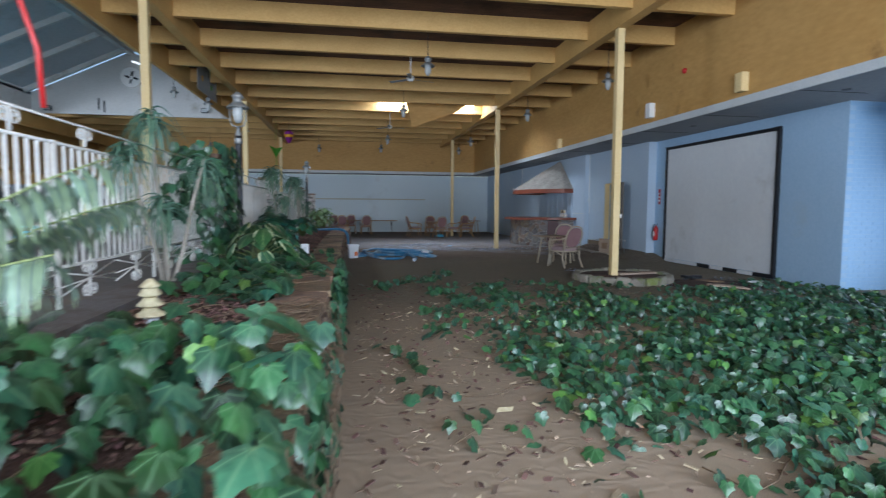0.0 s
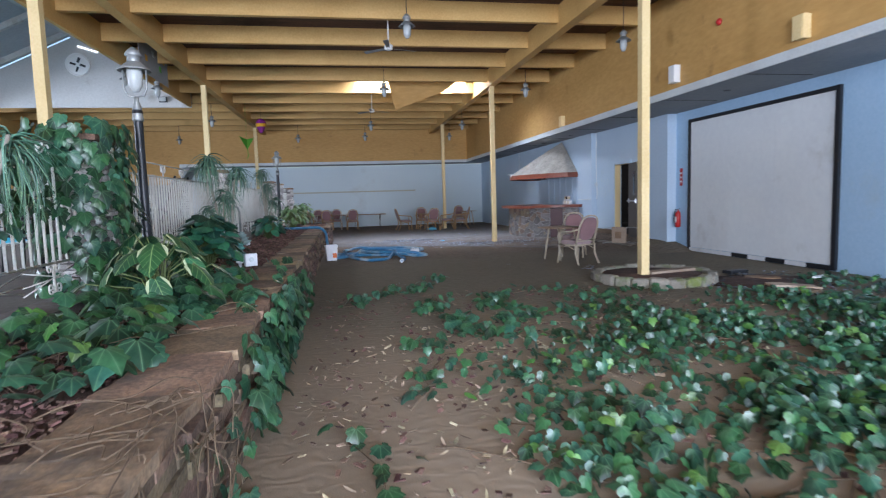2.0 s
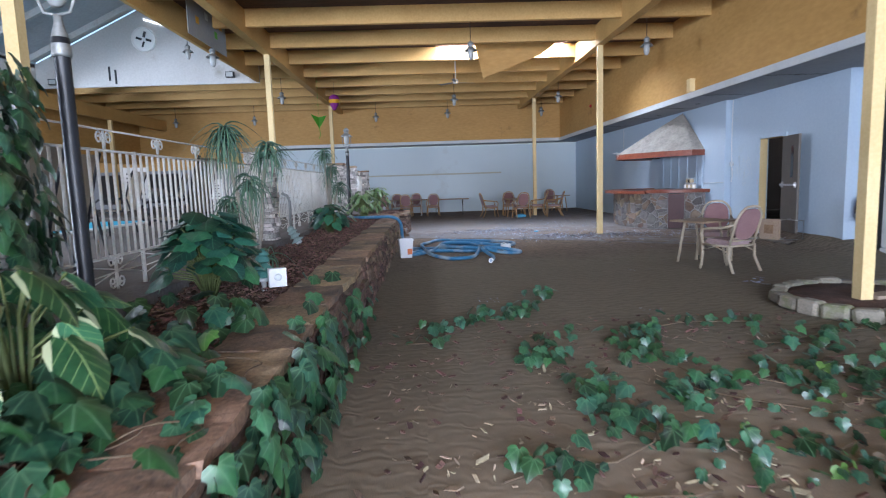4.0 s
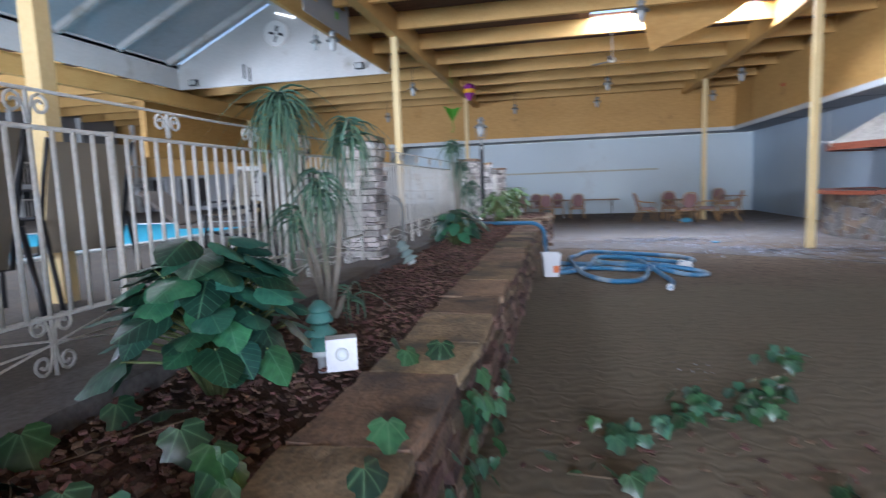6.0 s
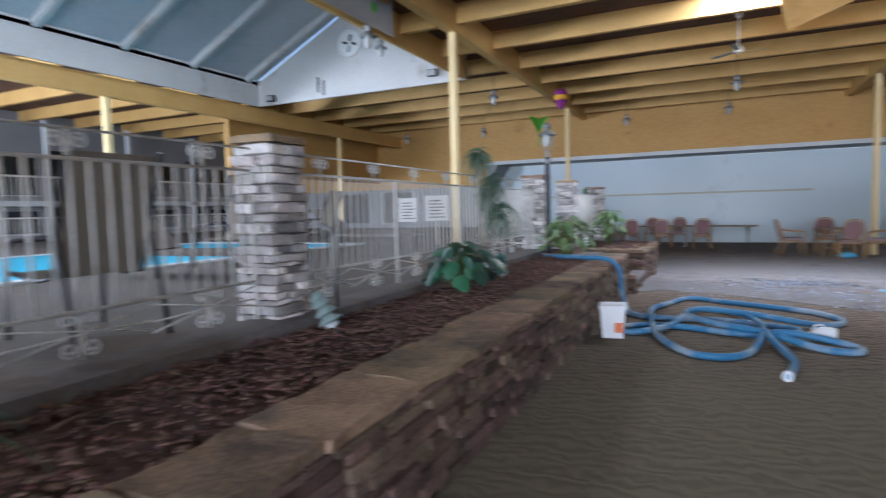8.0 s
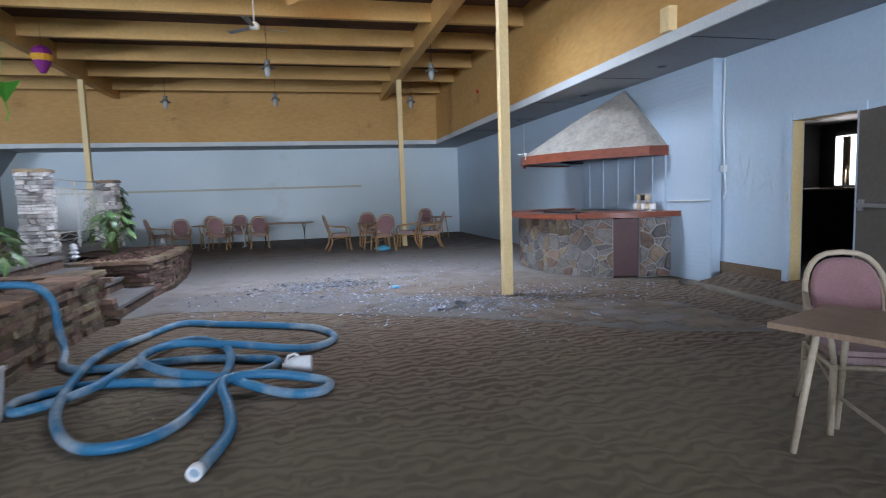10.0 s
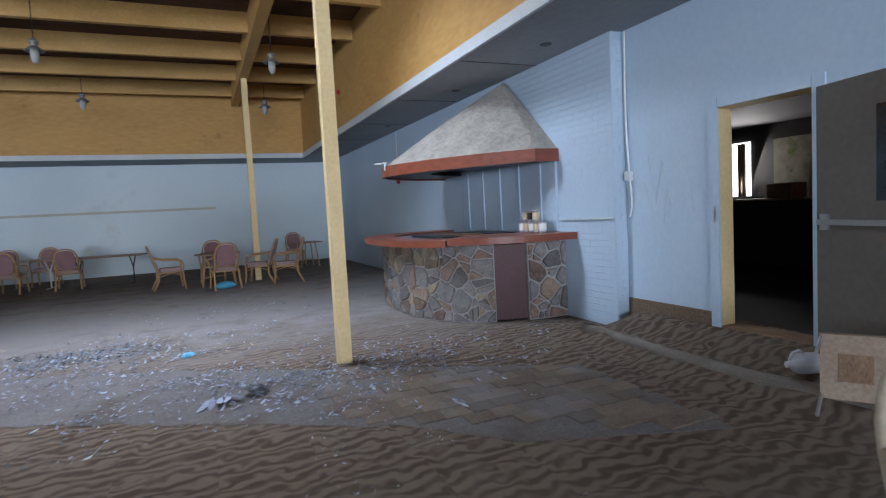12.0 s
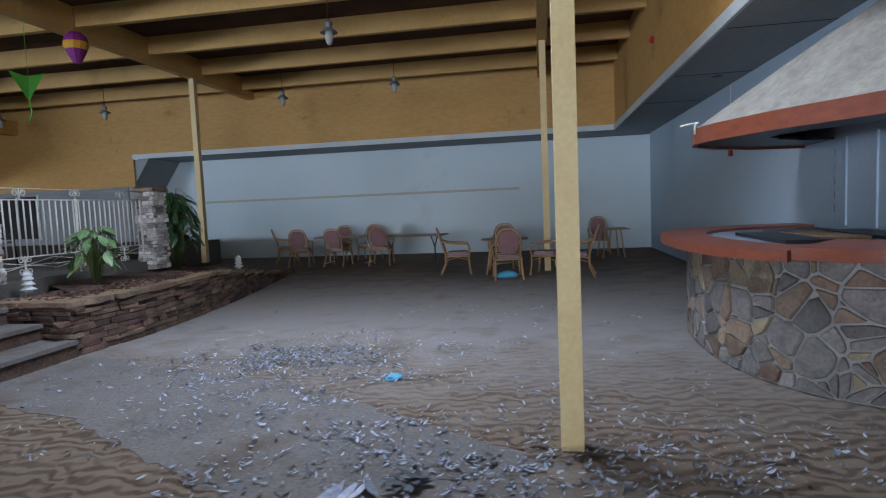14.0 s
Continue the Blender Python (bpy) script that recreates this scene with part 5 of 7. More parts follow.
p, nrm = at_length(BASE, (GAP0 + GAP1) / 2)
bm = bmesh.new()
a, b2 = at_length(BASE, GAP0)[0] - 0.06 * nrm, at_length(BASE, GAP1)[0] - 0.06 * nrm
prism(bm, [(a.x, a.y), (b2.x, b2.y), (b2.x - 0.04 * nrm.x, b2.y - 0.04 * nrm.y), (a.x - 0.04 * nrm.x, a.y - 0.04 * nrm.y)], 0.02, 0.97)
part("door", bm, "maroon", bar, "dark maroon painted door")


def ring_slab(outer, inner, z0, z1, t0=0.0, t1=1.0, k=48):
    bm = bmesh.new()
    rows = []
    for i in range(k + 1):
        t = t0 + (t1 - t0) * i / k
        o, n2 = super_arc(*outer, t), super_arc(*inner, t)
        rows.append([bm.verts.new((*o, z0)), bm.verts.new((*o, z1)), bm.verts.new((*n2, z1)), bm.verts.new((*n2, z0))])
    for A, B in zip(rows, rows[1:]):
        for i in range(4):
            bm.faces.new((A[i], A[(i + 1) % 4], B[(i + 1) % 4], B[i]))
    bm.faces.new(rows[0])
    bm.faces.new(rows[-1][::-1])
    return bm


part("counter", ring_slab((1.98, 2.12, 2.5), (1.55, 1.6, 2.4), 0.985, 1.065, 0.265, 1.0), "red_wood", bar, "red stained timber counter edge", bevel=0.014)
part("counter", ring_slab((1.96, 2.10, 2.5), (1.20, 1.2, 2.4), 1.0, 1.085, 0.0, 0.262, 14), "red_wood", bar, "red stained timber counter end", bevel=0.012)
part("counter_bed", ring_slab((1.57, 1.62, 2.4), (0.9, 0.9, 2.4), 0.99, 1.035, 0.265, 1.0), "feather", bar, "pale tiled counter bed")
part("grill_pit", ring_slab((0.91, 0.91, 2.4), (0.02, 0.02, 2.4), 0.86, 0.9), "dark", bar, "near-black grill pit")
for i in range(3):
    part("grill_plate", boxes((6.95 + 0.42 * i, 7.3 + 0.42 * i, 21.0 + 0.25 * (i % 2), 22.2, 1.04, 1.07)), "black" if i != 1 else "old_wood", bar, bevel=0.005)

HOOD = [(X_C, 19.93), (7.82, 19.93), (7.35, 20.42), (6.9, 21.1), (6.62, 21.75), (6.54, 22.15), (6.62, 22.55), (6.95, 23.0), (7.5, 23.4), (X_C, 23.6)]


def hood_outline(f=1.0, in_by=0.0):
    """Points round the hood's rim, drawn towards the wall centre by in_by metres."""
    cx, cy = X_C, 21.6
    out = []
    for (x0, y0), (x1, y1) in zip(HOOD, HOOD[1:]):
        for k in range(5):
            x, y = x0 + (x1 - x0) * k / 5, y0 + (y1 - y0) * k / 5
            d = math.hypot(x - cx, y - cy)
            out.append((min(X_C, x + (cx - x) * in_by / d), y + (cy - y) * in_by / d))
    return out + [(X_C, 23.6 - in_by)]


def band(o, n2, z0, z1):
    bm = bmesh.new()
    rows = [[bm.verts.new((*a, z0)), bm.verts.new((*a, z1)), bm.verts.new((*b, z1)), bm.verts.new((*b, z0))] for a, b in zip(o, n2)]
    for A, B in zip(rows, rows[1:]):
        for i in range(4):
            bm.faces.new((A[i], A[(i + 1) % 4], B[(i + 1) % 4], B[i]))
    bm.faces.new(rows[0])
    bm.faces.new(rows[-1][::-1])
    return bm


hood = thing("barbecue_hood", "grey stucco barbecue hood with a red timber rim", "hood")
part("rim", band(hood_outline(), hood_outline(in_by=0.05), 1.99, 2.15), "red_wood", hood, "red stained timber rim")
bm = bmesh.new()
rows = []
for j in range(13):
    k = j / 12
    row = []
    for i, (x, y) in enumerate(hood_outline(in_by=0.02)):
        s = 1 - k
        jig = 0.012 * noise.noise((i * 0.7, j * 0.9, 4))
        row.append(bm.verts.new((X_C - 0.07 * k + s * (x - X_C) + jig, 21.15 * k + s * y + jig, 2.145 + 1.1 * k + 0.02 * math.sin(math.pi * k))))
    rows.append(row)
for A, B in zip(rows, rows[1:]):
    for i in range(len(A) - 1):
        bm.faces.new((A[i], A[i + 1], B[i + 1], B[i])).smooth = True
part("hood_body", bm, "stucco", hood)
part("underside", band(hood_outline(in_by=0.05), hood_outline(in_by=0.75), 2.02, 2.05), "black", hood, "black underside board")
bm = bmesh.new()
x, y = 6.54, 22.05
tube(bm, [(x - 0.12, y + 0.14, 2.19), (x + 0.02, y + 0.02, 2.2), (x - 0.02, y - 0.02, 2.18), (x - 0.025, y - 0.02, 2.08)], 0.012, 6)
part("bent_rod", bm, "white", hood, "bent white rod hooked on the rim")
# painted panelling under the hood
pan = thing("wall_panelling", "dull blue panels with battens under the hood", "panelling", kind="structure")
part("board", boxes((X_C - 0.04, X_C - 0.002, 19.98, 22.75, 1.09, 2.02)), "blue_wall", pan)
for i in range(5):
    part("batten", boxes((X_C - 0.06, X_C - 0.041, 20.3 + 0.55 * i, 20.335 + 0.55 * i, 1.09, 2.02)), "blue_wall", pan)


def tin_can(x, y, z, i):
    root = thing("food_can", "old tin can with a faded pale label", "can", (x, y, z), group="cans on the counter")
    bm = bmesh.new()
    lathe(bm, [(0.036, 0), (0.04, 0.004), (0.04, 0.008), (0.038, 0.011), (0.038, 0.10), (0.04, 0.103), (0.04, 0.108), (0.036, 0.11)], 16)
    part("body", bm, "chrome", root)
    root.scale = (1.3, 1.3, 1.3)
    bm = bmesh.new()
    lathe(bm, [(0.0385, 0.02), (0.0392, 0.022), (0.0392, 0.088), (0.0385, 0.09)], 16)
    part("paper_label", bm, "dark" if i == 6 else ("litter" if i % 2 else "white"), root)


for i in range(8):
    tin_can(7.92, 19.98 + (0.12 * i if i < 5 else 0.12 * (i - 5) + 0.14), 1.087 if i < 5 else 1.230, i)

# painted brickwork beside and behind the hood
brick_root = thing("brickwork", "painted brick courses standing slightly proud", "brickwork", kind="structure")
BRICK = []
for i in range(4):
    bm = bmesh.new()
    q = random.Random(i)
    box(bm, -0.5, 0.5, -0.5, 0.5, -0.5, 0.5)
    for v in bm.verts:
        v.co += Vector([q.uniform(-0.006, 0.006) for _ in range(3)])
    BRICK.append(mesh_of("brick", bm, "blue_brick"))
joined = bmesh.new()
nb = 0
for c in range(43):
    z = 0.038 + c * 0.0765
    for k in range(-1, 20):
        y = 18.9 + 0.115 * (c % 2) + k * 0.232 + 0.112
        y0, y1 = max(18.905, y - 0.1153), min(23.2, y + 0.1153)
        if y1 - y0 < 0.05:
            continue
        if y1 < 20.1 and nb < 280:
            piece("brick", BRICK[(c * 7 + k) % 4], brick_root, (X_C + 0.004, (y0 + y1) / 2, z), (0.02, y1 - y0, 0.069))
            nb += 1
        elif not 19.98 < y < 22.75 or z > 2.0:
            box(joined, X_C - 0.006, X_C + 0.01, y0, y1, z - 0.0345, z + 0.0345)
    box(joined, X_C + 0.005, X_C + (0.15 if c % 2 else 0.07), 18.895, 18.915, z - 0.0345, z + 0.0345)
    if not c % 2:
        box(joined, X_C + 0.08, X_C + 0.15, 18.895, 18.915, z - 0.0345, z + 0.0345)
tagged(part("bricks", joined, "blue_brick", brick_root), kind="stuff")
near_bricks = bmesh.new()
for c in range(43):
    z = 0.038 + c * 0.0765
    for k in range(0, 24):
        y = 3.0 + 0.116 * (c % 2) + k * 0.232
        if y < 7.05:
            box(near_bricks, 8.446, 8.46, y - 0.1135, min(7.09, y + 0.1135), z - 0.0345, z + 0.0345)
    for k in range(5):
        x = 8.7 + 0.116 * (c % 2) + k * 0.232
        if x < 9.7:
            box(near_bricks, x - 0.1135, x + 0.1135, 8.746, 8.76, z - 0.0345, z + 0.0345)
tagged(structure("brickwork_alcove", near_bricks, "near_brick", "painted brick courses round the exit alcove", "brickwork"), kind="stuff")

# ---------------- furniture ----------------
def rattan_chair(material="rattan"):
    """An armchair of bent cane that faces +y, with an upholstered seat and oval back."""
    root = thing("rattan_chair", "honey rattan armchair with faded mauve upholstery", "chair", group="rattan chairs")
    bm = boxes((-0.24, 0.24, -0.22, 0.24, 0.40, 0.48))
    bmesh.ops.bevel(bm, geom=list(bm.edges), offset=0.03, segments=2, affect="EDGES")
    part("seat", bm, "cushion", root, "faded striped seat cushion")
    bm = bmesh.new()
    outline = [(0.2 * math.copysign(abs(math.cos(a)) ** 0.7, math.cos(a)), 0.72 + 0.235 * math.copysign(abs(math.sin(a)) ** 0.8, math.sin(a))) for a in (i * math.tau / 22 for i in range(22))]
    lay = [[bm.verts.new((x * f, -0.25 - 0.33 * (z - 0.45) + d, 0.72 + (z - 0.72) * f)) for x, z in outline] for f, d in ((0.96, -0.022), (1.0, -0.01), (1.0, 0.01), (0.9, 0.026))]
    for A, B in zip(lay, lay[1:]):
        for i in range(22):
            bm.faces.new((A[i], A[(i + 1) % 22], B[(i + 1) % 22], B[i])).smooth = True
    bm.faces.new(lay[0][::-1])
    bm.faces.new(lay[-1])
    part("backrest", bm, "mauve", root, "mauve upholstered oval back")
    bm = bmesh.new()
    hoop = [(-0.23, -0.24, 0.40)] + [(0.235 * math.copysign(abs(math.cos(a)) ** 0.7, math.cos(a)), -0.25 - 0.33 * (0.27 + 0.27 * math.sin(a)), 0.72 + 0.27 * math.sin(a)) for a in (math.pi - i * math.pi / 12 for i in range(13))] + [(0.23, -0.24, 0.40)]
    tube(bm, hoop, 0.019, 8)
    part("back_frame", bm, material, root)
    for z in (0.47, 0.51):
        bm = bmesh.new()
        tube(bm, [(-0.22, -0.255 - 0.33 * (z - 0.45), z), (0.22, -0.255 - 0.33 * (z - 0.45), z)], 0.011, 6)
        part("back_rail", bm, material, root)
    bm = bmesh.new()
    tube(bm, [(-0.25, -0.24, 0.39), (-0.26, 0.24, 0.39), (0.26, 0.24, 0.39), (0.25, -0.24, 0.39), (-0.25, -0.24, 0.39)], 0.017, 6)
    part("seat_frame", bm, material, root)
    for sx in (-1, 1):
        for y0, y1 in ((0.25, 0.28), (-0.25, -0.36)):
            bm = bmesh.new()
            tube(bm, [(sx * 0.25, y0, 0.41), (sx * 0.255, y0, 0.22), (sx * 0.27, y1, 0.0)], 0.021, 8)
            part("leg", bm, material, root)
        bm = bmesh.new()
        tube(bm, [(sx * 0.25, 0.25, 0.40), (sx * 0.275, 0.27, 0.55), (sx * 0.285, 0.22, 0.64), (sx * 0.29, 0.05, 0.655), (sx * 0.27, -0.16, 0.67), (sx * 0.235, -0.33, 0.72)], 0.018, 8)
        part("arm", bm, material, root)
        bm = bmesh.new()
        tube(bm, [(sx * 0.262, 0.24, 0.30), (sx * 0.262, 0.0, 0.375), (sx * 0.262, -0.24, 0.30)], 0.009, 6)
        part("brace", bm, material, root)
    return root


chair = rattan_chair()
chair.matrix_basis = pose(3.2, 27.9, 0, 0, 0, -82)
for x, y, a in ((4.32, 26.98, 8), (4.12, 28.75, 176), (5.1, 27.5, 72), (5.64, 27.05, 84), (6.52, 31.45, 178), (-1.43, 30.3, 12), (-0.33, 30.2, -4), (0.87, 30.15, 4), (-0.83, 31.75, 182), (0.07, 31.7, 176), (-2.23, 31.2, -60)):
    copy_thing(chair, pose(x, y, 0, 0, 0, a))
near_chair = rattan_chair("pale_rattan")
tagged(near_chair, "sun-bleached rattan armchair with striped mauve seat", "chair", "rattan chairs")
near_chair.matrix_basis = pose(5.22, 13.2, 0, 0, 0, 18)
copy_thing(near_chair, pose(5.62, 14.38, 0, 0, 0, 150))


def cane_table(x, y, turn, label, round_top=False, w=0.74, d=0.74, h=0.73, legs="rattan"):
    root = thing("cafe_table", label, "table", (x, y, 0), turn, group="cafe tables")
    bm = bmesh.new()
    if round_top:
        lathe(bm, [(w / 2 - 0.02, h - 0.03), (w / 2, h - 0.022), (w / 2, h - 0.006), (w / 2 - 0.01, h)], 36)
    else:
        box(bm, -w / 2, w / 2, -d / 2, d / 2, h - 0.03, h)
    part("tabletop", bm, "table_top", root, bevel=0.0 if round_top else 0.006)
    for sx in (-1, 1):
        for sy in (-1, 1):
            bm = bmesh.new()
            tube(bm, [(sx * 0.36 * w, sy * 0.36 * d, 0.0), (sx * 0.26 * w, sy * 0.26 * d, h - 0.03)], 0.02, 8)
            part("leg", bm, legs, root)
    bm = bmesh.new()
    tube(bm, [(-0.33 * w, -0.33 * d, 0.2), (0.33 * w, 0.33 * d, 0.2)], 0.012, 6)
    part("stretcher", bm, legs, root)
    return root


cane_table(4.22, 27.9, 0, "round wooden cafe table, dusty top", True, 1.0, 1.0)
cane_table(6.72, 30.6, 10, "square cane table with splayed legs", False, 0.75, 0.7)
cane_table(5.2, 14.0, 20, "small square cane table, dark worn top", False, 0.72, 0.72, 0.72, "pale_rattan")


def folding_table(x, y, turn, label, frame_material):
    root = thing("folding_table", label, "table", (x, y, 0), turn, group="folding tables")
    part("tabletop", boxes((-0.9, 0.9, -0.37, 0.37, 0.70, 0.735)), "table_top", root, bevel=0.006)
    for sx in (-1, 1):
        bm = bmesh.new()
        tube(bm, [(sx * 0.62, -0.3, 0.0), (sx * 0.62, 0.3, 0.0)], 0.016, 6)
        tube(bm, [(sx * 0.62, 0, 0.0), (sx * 0.62, 0, 0.4), (sx * 0.62, -0.28, 0.70)], 0.016, 6)
        tube(bm, [(sx * 0.62, 0, 0.4), (sx * 0.62, 0.28, 0.70)], 0.016, 6)
        part("trestle", bm, frame_material, root)
    return root


folding_table(-0.28, 30.95, -8, "long folding table with white trestle legs", "white")
folding_table(1.62, 30.55, -8, "long folding table with black trestle legs", "black")

# cup on the round table, blue bag under a chair
bm = bmesh.new()
lathe(bm, [(0.03, 0), (0.042, 0.12), (0.038, 0.12), (0.027, 0.008), (0.0, 0.008)], 16)
ob = solid("paper_cup", bm, "plastic", "white paper cup on the round table", "cup")
ob.location = (4.47, 27.65, 0.73)
bm = bmesh.new()
lathe(bm, [(0.0, 0.0), (0.13, 0.01), (0.16, 0.06), (0.1, 0.11), (0.03, 0.13), (0.0, 0.13)], 12)
for v in bm.verts:
    v.co += 0.03 * noise.noise_vector(v.co * 9)
    v.co.x *= 1.5
ob = solid("plastic_bag", bm, "blue_pale", "crumpled pale blue plastic bag under a chair", "bag")
ob.location = (4.3, 26.95, 0.01)
bm = bmesh.new()
lathe(bm, [(0.0, 0.0), (0.08, 0.004), (0.07, 0.02), (0.0, 0.03)], 9)
for v in bm.verts:
    v.co += 0.02 * noise.noise_vector(v.co * 11)
ob = solid("plastic_scrap", bm, "blue_pale", "torn blue plastic scrap on the carpet", "scrap")
ob.location = (3.68, 20.56, 0.005)

# fallen metal chair and jug by the doorway
fallen = thing("fallen_chair", "metal-framed chair lying on its side, seat torn", "chair", (7.64, 16.06, 0.1), -58)
bm = boxes((-0.2, 0.2, -0.03, 0.03, 0.0, 0.42))
part("seat", bm, "litter", fallen, "torn dirty seat board", bevel=0.02)
part("seat_stain", boxes((-0.1, 0.08, -0.034, -0.031, 0.12, 0.3)), "old_wood", fallen, "dark hole in the seat")
for x, z in ((-0.19, 0.02), (0.19, 0.02), (-0.19, 0.4), (0.19, 0.4)):
    bm = bmesh.new()
    tube(bm, [(x, 0.02, z), (x * 1.1, -0.44 if x < 0 else 0.4, z)], 0.011, 6)
    part("leg", bm, "chrome", fallen)
bm = bmesh.new()
tube(bm, [(0.2, 0.0, 0.0), (0.6, 0.05, 0.02), (0.62, 0.05, 0.4), (0.2, 0.0, 0.42)], 0.012, 6)
part("back_frame", bm, "chrome", fallen)


def milk_jug(x, y, z, turn, lying):
    root = thing("plastic_jug", "translucent white plastic jug lying on the carpet", "jug", (x, y, z), turn)
    bm = bmesh.new()
    lathe(bm, [(0.06, 0), (0.075, 0.01), (0.077, 0.13), (0.06, 0.18), (0.025, 0.215), (0.022, 0.24)], 16, m=pose(0, 0, 0.078, 0, 90, 0) if lying else None)
    part("body", bm, "plastic", root)
    bm = bmesh.new()
    tube(bm, [(0.11, 0, 0.155), (0.14, 0, 0.175), (0.19, 0, 0.16), (0.215, 0, 0.11)], 0.011, 6)
    part("handle", bm, "plastic", root)
    return root


milk_jug(7.93, 16.5, 0.12, 160, True)

# bucket, jug and pool hose
bucket = thing("plastic_bucket", "square white plastic bucket with an orange label", "bucket", (0.14, 16.02, 0), 8)
bm = bmesh.new()
lay = [[bm.verts.new((sx * w, sy * w, z)) for sx, sy in ((-1, -1), (1, -1), (1, 1), (-1, 1))] for w, z in ((0.11, 0.0), (0.138, 0.34), (0.148, 0.34), (0.148, 0.37), (0.132, 0.37), (0.105, 0.012))]
for A, B in zip(lay, lay[1:]):
    for i in range(4):
        bm.faces.new((A[i], A[(i + 1) % 4], B[(i + 1) % 4], B[i]))
bm.faces.new(lay[0][::-1])
bm.faces.new(lay[-1])
part("shell", bm, "plastic", bucket, bevel=0.012)
part("paper_label", boxes((0.02, 0.115, -0.1375, -0.1365, 0.06, 0.17)), "orange", bucket, "orange and white label").rotation_euler.x = radians(-4)
part("paper_label", boxes((0.03, 0.1, -0.1375, -0.1365, 0.18, 0.24)), "litter", bucket, "faded label").rotation_euler.x = radians(-4)
milk_jug(2.34, 16.48, 0.0, 172, True)


HOSE = [(-1.43, 18.6, 0.69), (-1.09, 18.27, 0.7), (-0.62, 18.02, 0.71), (-0.2, 17.78, 0.71), (-0.03, 17.72, 0.57), (0.0, 17.73, 0.3), (0.05, 17.68, 0.08), (0.2, 17.28, 0.03), (0.57, 17.1, 0.03), (1.26, 17.14, 0.03), (1.79, 16.99, 0.03),
        (2.05, 16.8, 0.03), (1.84, 16.49, 0.03), (1.42, 16.42, 0.03), (0.92, 16.59, 0.03), (0.52, 16.61, 0.03), (0.22, 16.39, 0.03), (0.32, 16.14, 0.03), (0.67, 16.39, 0.06), (0.82, 16.94, 0.08), (0.92, 17.58, 0.07), (1.21, 17.93, 0.03),
        (1.56, 17.29, 0.07), (1.67, 16.59, 0.09), (1.62, 16.05, 0.08), (1.48, 15.55, 0.03), (1.23, 15.3, 0.03), (0.92, 15.41, 0.03), (0.62, 15.99, 0.05), (0.48, 16.83, 0.09), (0.45, 17.58, 0.07), (0.61, 18.28, 0.03), (0.86, 18.83, 0.03),
        (1.41, 18.58, 0.03), (2.01, 18.28, 0.03), (2.41, 17.99, 0.03), (2.57, 17.49, 0.03), (2.27, 17.14, 0.04), (1.62, 17.29, 0.1), (1.06, 17.49, 0.1), (0.87, 17.09, 0.1), (1.17, 16.59, 0.1), (1.67, 16.24, 0.1), (2.12, 15.95, 0.03),
        (2.4, 15.9, 0.03), (2.44, 16.12, 0.03), (2.02, 16.22, 0.1), (1.7, 16.1, 0.12), (1.78, 15.7, 0.05), (1.83, 15.3, 0.03), (1.73, 14.8, 0.03)]
hose = thing("pool_hose", "tangled ribbed blue vacuum hose faded to grey", "hose")
bm = bmesh.new()
tube(bm, smooth_path([(x, y, z + 0.008) for x, y, z in HOSE]), 0.036, 10)
part("tube", bm, "hose", hose)
bm = bmesh.new()
lathe(bm, [(0.04, 0), (0.043, 0.01), (0.043, 0.06), (0.03, 0.06), (0.028, 0.01)], 14, m=Matrix.Translation((1.73, 14.84, 0.045)) @ pose(0, 0, 0, 90, 0, -10))
part("cuff", bm, "plastic", hose, "pale end cuff")

# ---------------- doors, panel and wall fixtures ----------------
gd = thing("white_wall_panel", "large off-white boarded opening in a black frame", "panel", kind="structure")
for i in range(3):
    y0 = 10.36 + i * 1.315
    part("board", boxes((X_A - 0.035, X_A - 0.002, y0, y0 + 1.312, 0.1, 3.0)), "white_board", gd)
for d in ((10.27, 10.355, 0.02, 3.08), (14.31, 14.385, 0.02, 3.08)):
    part("frame_side", boxes((X_A - 0.06, X_A - 0.001, *d)), "black", gd)
part("frame_head", boxes((X_A - 0.06, X_A - 0.001, 10.356, 14.309, 3.005, 3.075)), "black", gd)
for i in range(8):
    part("tape", boxes((X_A - 0.075, X_A - 0.036, 10.36 + i * 0.49, 10.36 + i * 0.49 + 0.486, 0.015, 0.095)), "black" if i in (0, 2, 4) else "white_board", gd)

# doorway: frame, leaf folded back against the wall
door = thing("door_1", "dull grey-green fire door folded back beside its yellow frame", "door", kind="structure")
for y0 in (17.66, 16.69):
    part("jamb", boxes((X_B - 0.005, X_B + 0.17, y0, y0 + 0.07, 0.18, 2.3)), "post", door)
    part("architrave", boxes((X_B - 0.03, X_B - 0.0055, y0 - 0.01, y0 + 0.09, 0.18, 2.33)), "blue_wall", door)
part("head", boxes((X_B - 0.005, X_B + 0.25, 16.761, 17.659, 2.24, 2.3)), "post", door)
part("architrave", boxes((X_B - 0.03, X_B - 0.0055, 16.785, 17.645, 2.24, 2.33)), "blue_wall", door)
part("threshold", boxes((X_B - 0.02, X_B + 0.26, 16.761, 17.659, 0.17, 0.215)), "old_wood", door)
leaf = part("leaf", boxes((-0.045, 0.0, -0.86, 0.0, 0.22, 2.22)), "door_paint", door, bevel=0.004)
leaf.matrix_basis = pose(X_B - 0.04, 16.7, 0, 0, 0, -14)
lk = part("push_bar", boxes((-0.10, -0.07, -0.82, -0.05, 1.18, 1.22), (-0.07, -0.046, -0.12, -0.05, 1.14, 1.26), (-0.07, -0.046, -0.82, -0.75, 1.14, 1.26)), "chrome", leaf, "chrome push bar")
part("glass_slit", boxes((-0.05, 0.004, -0.62, -0.5, 1.35, 2.0)), "glass_dark", leaf, "narrow dark glass slit")
